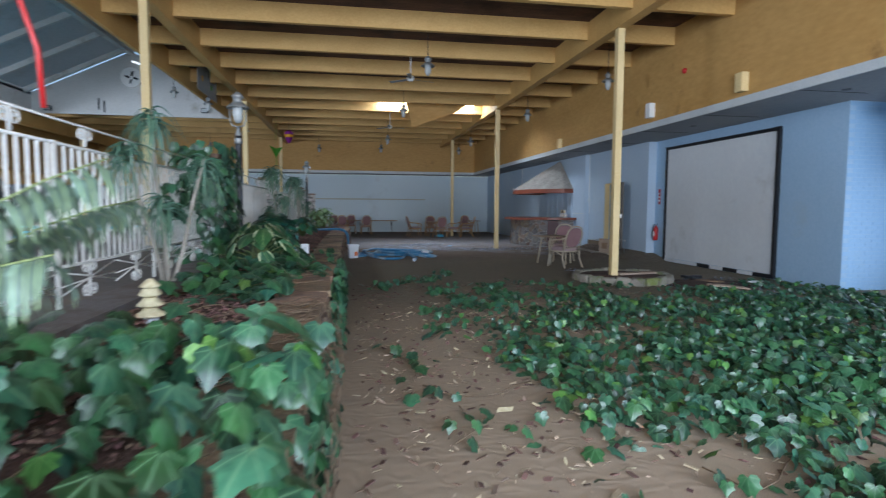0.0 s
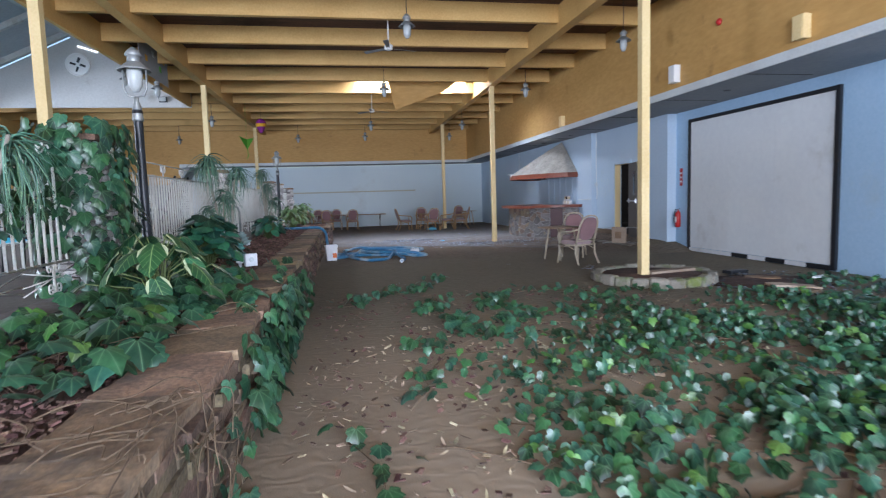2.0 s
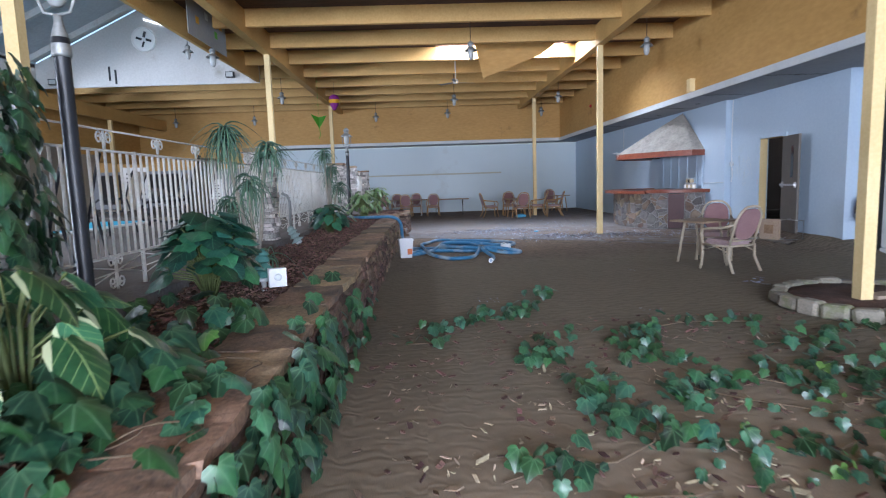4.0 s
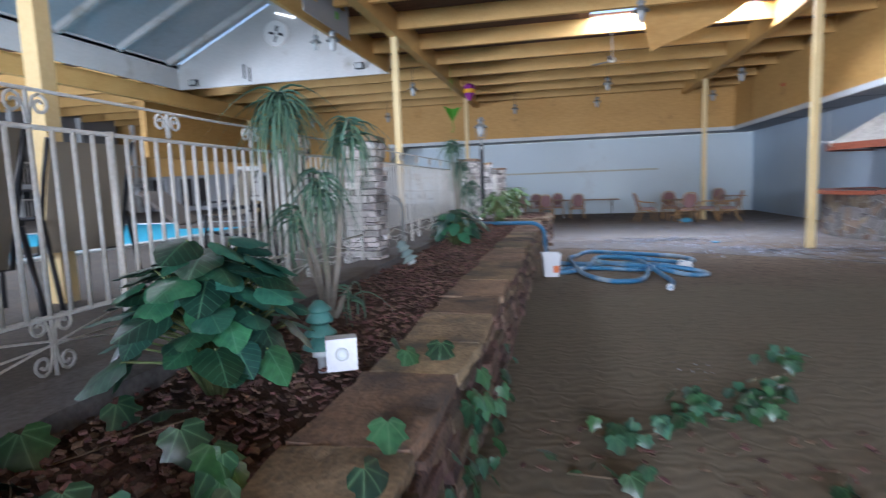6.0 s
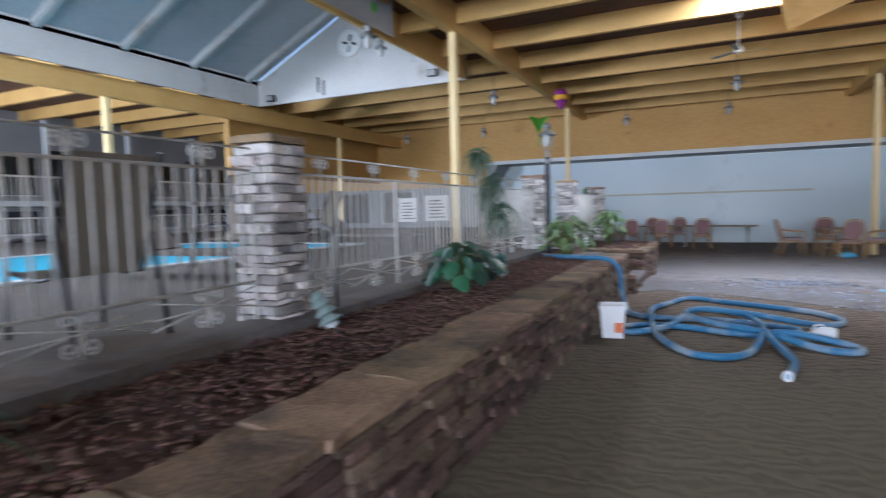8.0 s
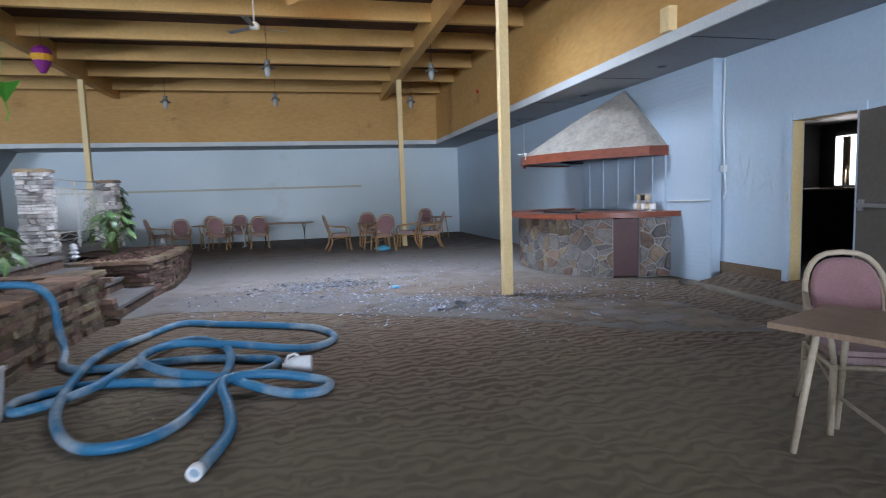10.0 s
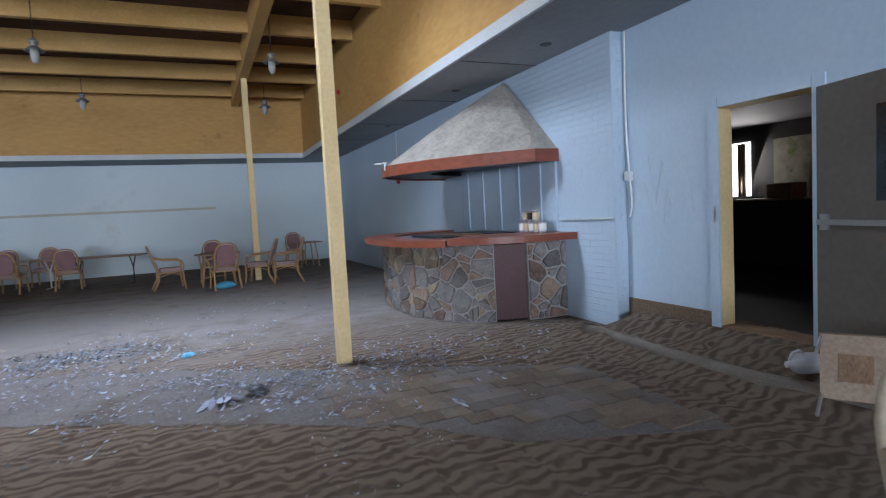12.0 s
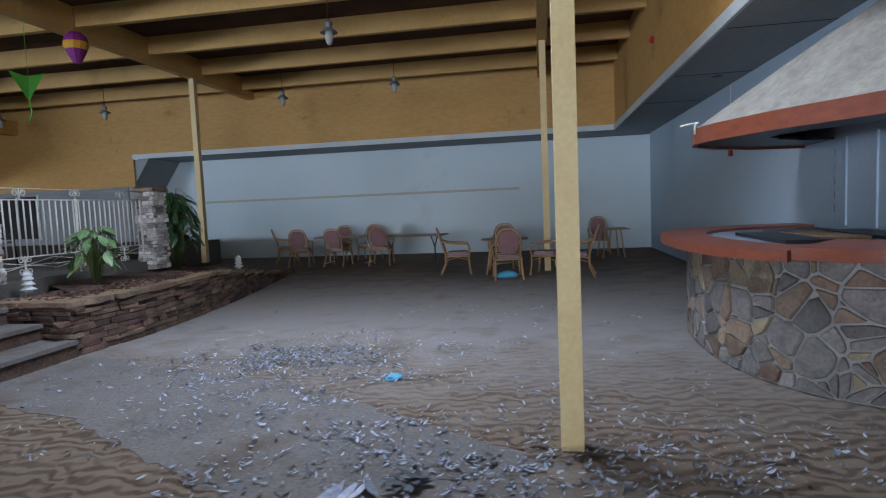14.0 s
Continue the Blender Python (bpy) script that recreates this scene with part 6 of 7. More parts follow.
part("strike_plate", boxes((X_B - 0.034, X_B - 0.031, 17.675, 17.7, 1.2, 1.34)), "chrome", door)
structure("baseboard", boxes((X_B - 0.02, X_B - 0.001, 17.735, 18.88, 0.1, 0.34)), "vine", "brown skirting board beside the doorway", "baseboard")
# things in the dark room
structure("kitchen_window", boxes((15.55, 15.6, 22.98, 23.5, 1.38, 2.62)), mat("bright_window", (0.8, 0.85, 0.9), None, 0.5, emit=(0.95, 0.95, 0.9, 1.3)), "bright curtained window across the dark room", "window")
curtain = thing("curtain", "faded yellow curtain beside a bright window", "curtain", (15.5, 23.2, 1.38))
bm = bmesh.new()
tube(bm, [(0, -0.1, 0.0), (0, -0.1, 1.2)], 0.05, 7)
tube(bm, [(0.01, 0.0, 0.0), (0.01, 0.0, 1.2)], 0.045, 7)
part("drape", bm, "litter", curtain)
structure("kitchen_stone", boxes((15.56, 15.599, 17.5, 22.4, 1.2, 2.6)), "rock", "dim fieldstone facing beside the window", "wall")
bench = thing("kitchen_bench", "long bench, its body near-black in place of shade", "bench", (13.2, 19.9, 0.18))
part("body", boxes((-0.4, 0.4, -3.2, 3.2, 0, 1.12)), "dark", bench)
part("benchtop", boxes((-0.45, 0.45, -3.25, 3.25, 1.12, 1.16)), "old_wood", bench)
for i in range(4):
    sh = thing("stacked_box", "dim cardboard box on the dark bench", "box", (13.2, 18.2 + 0.75 * i, 1.34))
    part("carton", boxes((-0.2, 0.2, -0.22, 0.22, 0, 0.25 + 0.12 * (i % 3))), "old_wood", sh, bevel=0.01)

# scrawl scratched on the wall
bm = bmesh.new()
for pts in (((17.95, 1.3), (18.05, 1.75), (18.15, 1.85), (18.2, 1.7), (18.05, 1.5), (18.3, 1.3)), ((18.25, 1.35), (18.35, 1.85), (18.45, 1.4), (18.55, 1.9)), ((18.5, 1.3), (18.62, 1.62), (18.72, 1.65)), ((18.2, 1.25), (18.35, 1.15), (18.3, 1.5))):
    tube(bm, [(X_B - 0.001, y, z) for y, z in pts], 0.003, 4)
solid("wall_scrawl", bm, "trim", "pale scrawl scratched into the blue wall paint", "scrawl", kind="structure")
# conduit at the brick corner
cd = thing("conduit", "thin grey conduit and cable run on the brick corner", "conduit")
bm = bmesh.new()
tube(bm, smooth_path([(X_B - 0.03, 18.82, 3.28), (X_B - 0.03, 18.84, 2.4), (X_B - 0.035, 18.8, 1.72), (X_B - 0.03, 18.78, 1.4), (X_B - 0.03, 18.82, 1.26)]), 0.011, 6)
part("cable", bm, "white", cd)
part("junction_box", boxes((X_B - 0.06, X_B - 0.001, 18.78, 18.86, 1.66, 1.76)), "trim", cd, bevel=0.006)
bm = bmesh.new()
tube(bm, [(X_C - 0.03, 18.92, 1.25), (X_C - 0.03, 19.9, 1.235)], 0.012, 6)
part("pipe", bm, "trim", cd)
bm = bmesh.new()
tube(bm, [(X_C - 0.02, 26.2, 3.28), (X_C - 0.02, 26.2, 2.2)], 0.01, 6)
part("cable", bm, "white", cd)
part("call_point", boxes((X_C - 0.05, X_C - 0.001, 26.15, 26.25, 2.1, 2.2)), "red", cd, "red call point")
structure("dado_line", boxes((-6.8, 4.4, Y_FAR - 0.012, Y_FAR - 0.001, 1.86, 1.93)), "old_batten", "thin yellowed batten along the far wall", "trim")

# fire extinguisher
ex = thing("fire_extinguisher", "red fire extinguisher hung on the blue wall", "extinguisher", (X_A - 0.09, 14.72, 0.55))
bm = bmesh.new()
lathe(bm, [(0.055, 0), (0.065, 0.015), (0.065, 0.32), (0.05, 0.37), (0.02, 0.39), (0.02, 0.42)], 16)
part("cylinder", bm, "red", ex)
part("paper_label", boxes((-0.068, -0.05, -0.03, 0.03, 0.12, 0.25)), "white", ex, "white label")
bm = bmesh.new()
tube(bm, [(0, 0, 0.42), (-0.03, 0.05, 0.44), (-0.05, 0.07, 0.3), (-0.06, 0.075, 0.12)], 0.01, 6)
tube(bm, [(0, -0.01, 0.42), (0, -0.08, 0.46)], 0.009, 6)
part("valve_and_tube", bm, "black", ex)
sg = thing("extinguisher_sign", "narrow red fire sign on the wall", "sign", (X_A - 0.01, 14.72, 1.55))
part("plate", boxes((-0.004, 0.004, -0.05, 0.05, 0, 0.42)), "red", sg)
for i in range(3):
    part("text_bar", boxes((-0.007, -0.0045, -0.035, 0.035, 0.08 + 0.1 * i, 0.12 + 0.1 * i)), "white", sg)


def speaker(y, z, material, label, size=(0.13, 0.2, 0.33)):
    root = thing("wall_speaker", label, "speaker", (7.0, y, z), group="wall speakers")
    part("cabinet", boxes((-size[0], -0.002, -size[1] / 2, size[1] / 2, 0, size[2])), material, root, bevel=0.012)
    part("grille", boxes((-size[0] - 0.008, -size[0] - 0.001, -size[1] / 2 + 0.02, size[1] / 2 - 0.02, 0.02, size[2] - 0.02)), material, root)


speaker(9.35, 3.5, "post", "cream painted box loudspeaker on the fascia")
speaker(12.45, 3.52, "white", "white box loudspeaker on the fascia")
speaker(18.2, 3.42, "post", "cream painted loudspeaker on the yellow fascia", (0.12, 0.18, 0.3))
for y, z in ((11.2, 4.3), (26.5, 4.2)):
    bm = bmesh.new()
    lathe(bm, [(0.06, 0), (0.06, 0.03), (0.03, 0.06), (0.0, 0.065)], 14, m=pose(6.998, y, z, 0, -90, 0))
    solid("fire_alarm", bm, "red", "small red round fire alarm on the fascia", "alarm")
es = thing("exit_sign", "cream exit sign with red letters under the soffit", "sign", (8.72, 8.0, 3.0), 12)
part("box", boxes((-0.2, 0.2, -0.04, 0.04, 0, 0.2)), "post", es, bevel=0.006)
part("bracket", boxes((-0.02, 0.02, -0.02, 0.02, 0.201, 0.29)), "black", es)
fc = bpy.data.curves.new("exit_text", "FONT")
fc.body, fc.size, fc.align_x, fc.extrude = "EXIT", 0.17, "CENTER", 0.002
fc.materials.append(M["red"])
ft = new("lettering", fc)
ft.parent, ft.matrix_basis = es, pose(0, -0.043, 0.04, 90, 0, 0)
exit_door = thing("door_2", "dark glazed exit door in the alcove", "door", kind="structure")
for d in ((7.35, 7.43, 0.0, 2.1), (8.22, 8.3, 0.0, 2.1), (7.431, 8.219, 2.02, 2.1), (7.431, 8.219, 0.95, 1.05)):
    part("door_frame", boxes((9.84, 9.9, *d)), "black", exit_door)
for i, (y, z) in enumerate(((8.0, 3.3), (12.0, 3.3), (15.5, 3.3), (19.5, 3.3), (22.0, 3.3), (25.5, 3.3))):
    bm = bmesh.new()
    lathe(bm, [(0.07, -0.006), (0.07, 0.0), (0.05, 0.0), (0.045, -0.003)], 16, at=(7.75, y, z - 0.001))
    solid("downlight", bm, "black", "small dark recessed downlight in the soffit", "downlight", group="downlights")

# ---------------- hanging lamps, fans, kites ----------------
def bell_lamp(bm_metal, bm_glass, s=1.0, m=None):
    lathe(bm_metal, [(0.02 * s, 0.19 * s), (0.05 * s, 0.195 * s), (0.14 * s, 0.12 * s), (0.145 * s, 0.108 * s), (0.06 * s, 0.14 * s), (0.055 * s, 0.24 * s), (0.075 * s, 0.245 * s), (0.06 * s, 0.28 * s), (0.02 * s, 0.32 * s)], 18, m=m)
    lathe(bm_glass, [(0.0, -0.085 * s), (0.03 * s, -0.08 * s), (0.058 * s, -0.03 * s), (0.068 * s, 0.05 * s), (0.066 * s, 0.13 * s), (0.05 * s, 0.14 * s)], 16, m=m)


def hanging_lamp(x, y, z, top):
    root = thing("pendant_lamp", "grey ship-style pendant lamp with frosted glass", "lamp", (x, y, z), group="pendant lamps")
    a, g, c = bmesh.new(), bmesh.new(), bmesh.new()
    bell_lamp(a, g)
    part("cap", a, "aluminium", root)
    part("glass", g, "frosted", root)
    tube(c, [(0, 0, 0.31), (0, 0, top - z)], 0.008, 6)
    part("cord", c, "black", root)


for x, y in ((1.68, 12.0), (5.95, 12.6), (-3.95, 17.5), (1.68, 17.5), (5.6, 17.5), (-3.95, 23.4), (1.68, 24.9), (5.36, 24.9)):
    hanging_lamp(x, y, 4.23, 5.32)
for x, y in ((1.62, 29.35), (5.72, 29.6), (-1.5, 29.9), (-6.8, 30.0), (-10.2, 30.0)):
    hanging_lamp(x, y, 4.3, 5.32)


def ceiling_fan(x, y, z):
    root = thing("ceiling_fan", "white three-bladed ceiling fan at rest", "fan", (x, y, z), group="ceiling fans")
    bm = bmesh.new()
    lathe(bm, [(0.05, -0.04), (0.085, -0.02), (0.09, 0.05), (0.05, 0.09), (0.02, 0.1), (0.014, 0.1), (0.014, 5.0 - z + 0.2), (0.05, 5.0 - z + 0.22), (0.06, 5.32 - z)], 16)
    part("motor", bm, "white", root)
    for k in range(3):
        bm = boxes((0.1, 0.62, -0.055, 0.055, -0.003, 0.003))
        for v in bm.verts:
            v.co.y *= 0.6 + 0.6 * v.co.x
        b3 = part("blade", bm, "aluminium", root)
        b3.matrix_basis = pose(0, 0, 0.0, 0, 0, 120 * k + 20) @ pose(0, 0, 0, 12, 0, 0)


ceiling_fan(1.55, 14.2, 4.55)
ceiling_fan(1.62, 22.6, 4.55)

# broken ceiling panel that hangs at the hole
bm = bmesh.new()
pts = [(2.02, 20.52, 5.31), (2.25, 20.46, 4.26), (2.42, 20.46, 4.33), (3.81, 20.48, 4.84), (4.48, 20.52, 5.31)]
f = [bm.verts.new(q) for q in pts]
b = [bm.verts.new((x, y - 0.012, z)) for x, y, z in pts]
bm.faces.new(f)
bm.faces.new(b[::-1])
for i in range(5):
    bm.faces.new((f[i], b[i], b[(i + 1) % 5], f[(i + 1) % 5]))
solid("torn_ceiling_sheet", bm, "yellow_ply", "torn yellow ceiling panel hanging below the roof hole", "panel")
# torn roof lining near the beam
bm = bmesh.new()
rows = []
for i in range(7):
    z = 5.3 - 0.12 * i
    w = 0.16 - 0.02 * i
    rows.append([bm.verts.new((5.75 + k * w + 0.05 * noise.noise((i * 2.1, k, 0)), 8.0 + 0.06 * math.sin(i * 1.9 + k), z)) for k in (-1, -0.3, 0.4, 1)])
for A, B in zip(rows, rows[1:]):
    for k in range(3):
        bm.faces.new((A[k], A[k + 1], B[k + 1], B[k]))
bmesh.ops.solidify(bm, geom=bm.faces[:], thickness=0.02)
solid("torn_insulation", bm, "old_wood", "rag of torn roof lining dangling from the boards", "insulation")

kite = thing("balloon_windsock", "purple and yellow balloon windsock hanging from a joist", "windsock", (-2.41, 24.25, 4.03))
for k, (mt, prof) in enumerate((("purple", [(0.0, 0.0), (0.05, 0.0), (0.12, 0.13), (0.16, 0.22)]), ("amber", [(0.16, 0.22), (0.19, 0.29), (0.185, 0.34)]), ("purple", [(0.185, 0.34), (0.16, 0.43), (0.09, 0.5), (0.0, 0.52)]))):
    bm = bmesh.new()
    lathe(bm, prof, 12, smooth=False)
    part("gore", bm, mt, kite)
bm = bmesh.new()
tube(bm, [(0, 0, 0.51), (0, 0, 0.96)], 0.004, 4)
part("string", bm, "black", kite)
gk = thing("green_kite", "small green diamond kite hanging by a string", "kite", (-2.86, 23.72, 3.65), 20)
bm = bmesh.new()
v = [bm.verts.new(q) for q in ((0, 0, -0.28), (0.26, 0, 0.16), (0, 0.05, 0.1), (-0.26, 0, 0.2))]
bm.faces.new((v[0], v[1], v[2]))
bm.faces.new((v[0], v[2], v[3]))
bmesh.ops.solidify(bm, geom=bm.faces[:], thickness=0.008)
part("sail", bm, "lime", gk)
bm = bmesh.new()
tube(bm, [(0, 0.04, 0.1), (0, 0.04, 1.675)], 0.004, 4)
tube(bm, [(0, 0, -0.27), (0.03, 0, -0.45), (-0.02, 0, -0.6)], 0.012, 5)
part("string", bm, "lime", gk)
st = thing("paper_streamer", "red, blue and yellow streamer hanging from a beam", "streamer", (-1.9, 4.0, 1.75))
for i, mt in enumerate(("red", "blue_pale", "amber", "red")):
    bm = bmesh.new()
    tube(bm, [(0.05 * math.sin(2 * k + i) + 0.03 * i, 0.06 * math.cos(1.7 * k + i), 2.5 - 0.35 * k - 0.05 * i) for k in range(3 + 2 * (i % 2) + (2 if i == 3 else 0))], 0.018, 5)
    part("ribbon", bm, mt, st)

bn = thing("hanging_banner", "faded grey banner hung along the roof beam", "banner", (-3.88, 16.1, 4.5))
part("cloth", boxes((-0.006, 0.006, 0, 2.1, 0, 0.82)), "soffit", bn)
for i, (y, z, mt) in enumerate(((0.4, 0.3, "amber"), (0.9, 0.5, "trim"), (1.4, 0.25, "lime"), (1.7, 0.5, "amber"))):
    part("motif", boxes((0.0065, 0.009, y, y + 0.16, z, z + 0.14)), mt, bn)
cs = thing("chill_banner", "yellow banner with purple letters on the pool beam", "banner", (-11.27, 13.3, 3.34))
part("cloth", boxes((0, 0.008, -0.62, 0.62, 0, 0.52)), "sign_yellow", cs)
fc = bpy.data.curves.new("chill_text", "FONT")
fc.body, fc.size, fc.align_x, fc.extrude = "CHILL", 0.3, "CENTER", 0.002
fc.materials.append(M["purple"])
ft = new("lettering", fc)
ft.parent, ft.matrix_basis = cs, pose(0.011, 0.0, 0.13, 90, 0, 90)
for i in range(8):
    part("motif", boxes((0.0085, 0.011, -0.58 + 0.15 * i, -0.5 + 0.15 * i, 0.03 + 0.38 * (i % 2), 0.1 + 0.38 * (i % 2))), ("lime", "purple", "amber")[i % 3], cs)
bm = bmesh.new()
tube(bm, [(0.004, -0.6, 0.52), (0.004, -0.6, 0.92)], 0.004, 4)
tube(bm, [(0.004, 0.6, 0.52), (0.004, 0.6, 0.92)], 0.004, 4)
part("string", bm, "black", cs)


def flood_light(x, z):
    root = thing("flood_light", "small dark floodlight on the white upstand", "floodlight", (x, GY - 0.02, z), group="floodlights")
    part("housing", boxes((-0.12, 0.12, -0.14, -0.02, 0, 0.17)), "black", root, bevel=0.012)
    part("lens", boxes((-0.1, 0.1, -0.147, -0.141, 0.02, 0.15)), "frosted", root)
    part("bracket", boxes((-0.02, 0.02, -0.02, 0.019, 0.05, 0.2)), "aluminium", root)


flood_light(-5.25, 4.86)
flood_light(-10.55, 4.78)
ef = thing("exhaust_fan", "white round exhaust fan high in the gable", "fan", (-7.75, GY - 0.02, 6.05))
bm = bmesh.new()
lathe(bm, [(0.33, 0.0), (0.36, 0.0), (0.36, 0.1), (0.33, 0.1), (0.31, 0.05)], 24, m=pose(0, 0, 0, 90, 0, 0))
part("housing", bm, "white", ef)
bm = bmesh.new()
lathe(bm, [(0.0, 0.0), (0.32, 0.0), (0.32, -0.015), (0.0, -0.015)], 24, m=pose(0, 0, 0, 90, 0, 0))
part("opening", bm, "daylight", ef, "bright daylight behind the fan blades")
hanging_lamp(-5.9, 21.1, 5.2, 6.2)
structure("roof_gap", boxes((0, 0.62, -0.02, 0.0, 0, 0.05)), "daylight", "bright gap under the roof sheets by the ridge", "gap").matrix_basis = pose(-7.75, GY - 0.005, 6.62, 0, 17, 0)
for k in range(4):
    bm = boxes((0.06, 0.23, -0.005, 0.005, -0.06, 0.06))
    part("blade", bm, "black", ef).matrix_basis = pose(0, -0.05, 0, 0, 90 * k + 20, 0) @ pose(0, 0, 0, 25, 0, 0)
for x in (-8.9, -8.72):
    bm = boxes((-0.03, 0.03, -0.01, 0.0, -0.42, 0.0))
    ob = solid("peeled_strip", bm, "black", "dark peeled strip hanging on the white upstand", "strip")
    ob.location = (x, GY - 0.002, 5.3 if x < -8.8 else 5.2)
bm = boxes((-0.01, 0.02, -0.03, 0.03, -0.6, 0.0))
ob = solid("peeled_strip", bm, "black", "dark peeled strip on the white upstand boards", "strip")
ob.location = (GX0 + 0.012, 15.1, 5.35)


def lamp_post(x, y, z0, h):
    root = thing("lamp_post", "black garden lamp post with a ship-style lantern", "lamp post", (x, y, z0), group="lamp posts")
    bm = bmesh.new()
    lathe(bm, [(0.05, 0), (0.05, 0.06), (0.042, 0.08), (0.04, h - 0.62), (0.045, h - 0.6), (0.045, h - 0.52), (0.028, h - 0.5), (0.02, h - 0.44)], 16)
    part("pole", bm, "black", root)
    bm = bmesh.new()
    lathe(bm, [(0.047, h - 0.62), (0.05, h - 0.6), (0.04, h - 0.5), (0.022, h - 0.44), (0.022, h - 0.40)], 16)
    part("collar", bm, "aluminium", root)
    a, g = bmesh.new(), bmesh.new()
    bell_lamp(a, g, 1.0, pose(0, 0, h - 0.27))
    part("cap", a, "aluminium", root)
    part("glass", g, "frosted", root)
    bm = bmesh.new()
    for s in (-1, 1):
        tube(bm, [(0, 0, h - 0.40), (s * 0.07, 0, h - 0.385), (s * 0.1, 0, h - 0.31), (s * 0.1, 0, h - 0.15)], 0.009, 6)
    part("yoke", bm, "aluminium", root)


lamp_post(-1.36, 7.94, 0.62, 2.22)
lamp_post(-1.3, 18.66, 0.62, 2.2)


def tiki_light(x, y, z, material, label, tilt=(0, 0)):
    root = thing("garden_light", label, "garden light", (x, y, z), group="garden lights")
    root.rotation_euler = (radians(tilt[0]), radians(tilt[1]), 0.3)
    bm = bmesh.new()
    lathe(bm, [(0.022, -0.08), (0.022, 0.02), (0.045, 0.02), (0.045, 0.05)], 12)
    part("stake", bm, "trim", root)
    for k in range(3):
        bm = bmesh.new()
        z0 = 0.05 + 0.065 * k
        lathe(bm, [(0.04, z0), (0.09 - 0.012 * k, z0 + 0.012), (0.09 - 0.012 * k, z0 + 0.02), (0.05, z0 + 0.045), (0.04, z0 + 0.062)], 14)
        part("tier", bm, material, root)
    bm = bmesh.new()
    lathe(bm, [(0.055, 0.24), (0.06, 0.25), (0.02, 0.29), (0.0, 0.295)], 14)
    part("finial", bm, material, root)


tiki_light(-0.8, 9.43, 0.68, "tiki", "green pagoda garden light beside a white socket box")
tiki_light(-1.2, 12.62, 0.68, "tiki_pale", "faded pagoda garden light leaning over", (0, -28))
tiki_light(-1.12, 15.82, 0.66, "tiki", "green pagoda garden light in bark mulch")
tiki_light(-1.15, 3.9, 0.66, "litter", "pale pagoda garden light among the ivy")
tiki_light(-1.35, 21.95, 0.58, "plastic", "pale pagoda garden light near the gate planter")
tiki_light(-1.05, 26.4, 0.35, "plastic", "pale pagoda garden light at the planter end")
sb = thing("socket_box", "white weatherproof socket box standing in the mulch", "socket", (-0.66, 9.34, 0.67), 25)
part("housing", boxes((-0.07, 0.07, -0.04, 0.04, 0, 0.15)), "plastic", sb, bevel=0.008)
bm = bmesh.new()
lathe(bm, [(0.03, 0), (0.03, 0.012), (0.018, 0.014), (0.014, 0.006)], 14, m=pose(0, -0.04, 0.08, 90, 0, 0))
part("socket", bm, "trim", sb)

# ---------------- pool and what stands beyond the fence ----------------
structure("pool_water", boxes((-11.2, -6.35, 8.0, 20.2, 0.6, DECK_Z + 0.012)), "water", "bright turquoise pool cover", "pool")
structure("pool_coping", boxes((-11.45, -11.2, 7.75, 20.45, 0.6, DECK_Z + 0.03), (-6.35, -6.1, 7.75, 20.45, 0.6, DECK_Z + 0.03), (-11.2, -6.35, 7.75, 8.0, 0.6, DECK_Z + 0.03), (-11.2, -6.35, 20.2, 20.45, 0.6, DECK_Z + 0.03)),
          "trim", "pale coping round the pool", "coping")


def sling_chair():
    root = thing("patio_chair", "dark metal patio chair with a brown mesh sling", "chair", group="patio chairs")
    bm = bmesh.new()
    rows = []
    for y, z in ((0.28, 0.42), (0.0, 0.38), (-0.2, 0.40), (-0.28, 0.62), (-0.36, 0.9), (-0.45, 1.12)):
        rows.append([bm.verts.new((x, y, z)) for x in (-0.25, 0.25)])
    for A, B in zip(rows, rows[1:]):
        bm.faces.new((A[0], A[1], B[1], B[0])).smooth = True
    bmesh.ops.solidify(bm, geom=bm.faces[:], thickness=0.012)
    part("sling", bm, "sling", root)
    for s in (-1, 1):
        bm = bmesh.new()
        tube(bm, [(s * 0.27, 0.3, 0.42), (s * 0.27, 0.0, 0.38), (s * 0.27, -0.2, 0.4), (s * 0.27, -0.36, 0.9), (s * 0.27, -0.46, 1.14)], 0.016, 6)
        part("side_rail", bm, "black", root)
        bm = bmesh.new()
        tube(bm, [(s * 0.29, 0.34, 0.0), (s * 0.29, 0.3, 0.55), (s * 0.3, 0.2, 0.62), (s * 0.3, -0.28, 0.64)], 0.016, 6)
        part("arm", bm, "black", root)
        bm = bmesh.new()
        tube(bm, [(s * 0.28, -0.3, 0.62), (s * 0.28, -0.45, 0.0)], 0.016, 6)
        part("leg", bm, "black", root)
    return root


sc = sling_chair()
sc.matrix_basis = pose(-2.75, 9.15, DECK_Z, 0, 0, 78)
for x, y, a in ((-3.15, 10.35, 72), (-2.45, 11.7, 85), (-5.4, 11.0, -70), (-5.2, 15.5, 90), (-5.2, 17.5, 100), (-3.4, 22.9, -60), (-4.2, 23.9, -75)):
    copy_thing(sc, pose(x, y, DECK_Z, 0, 0, a))


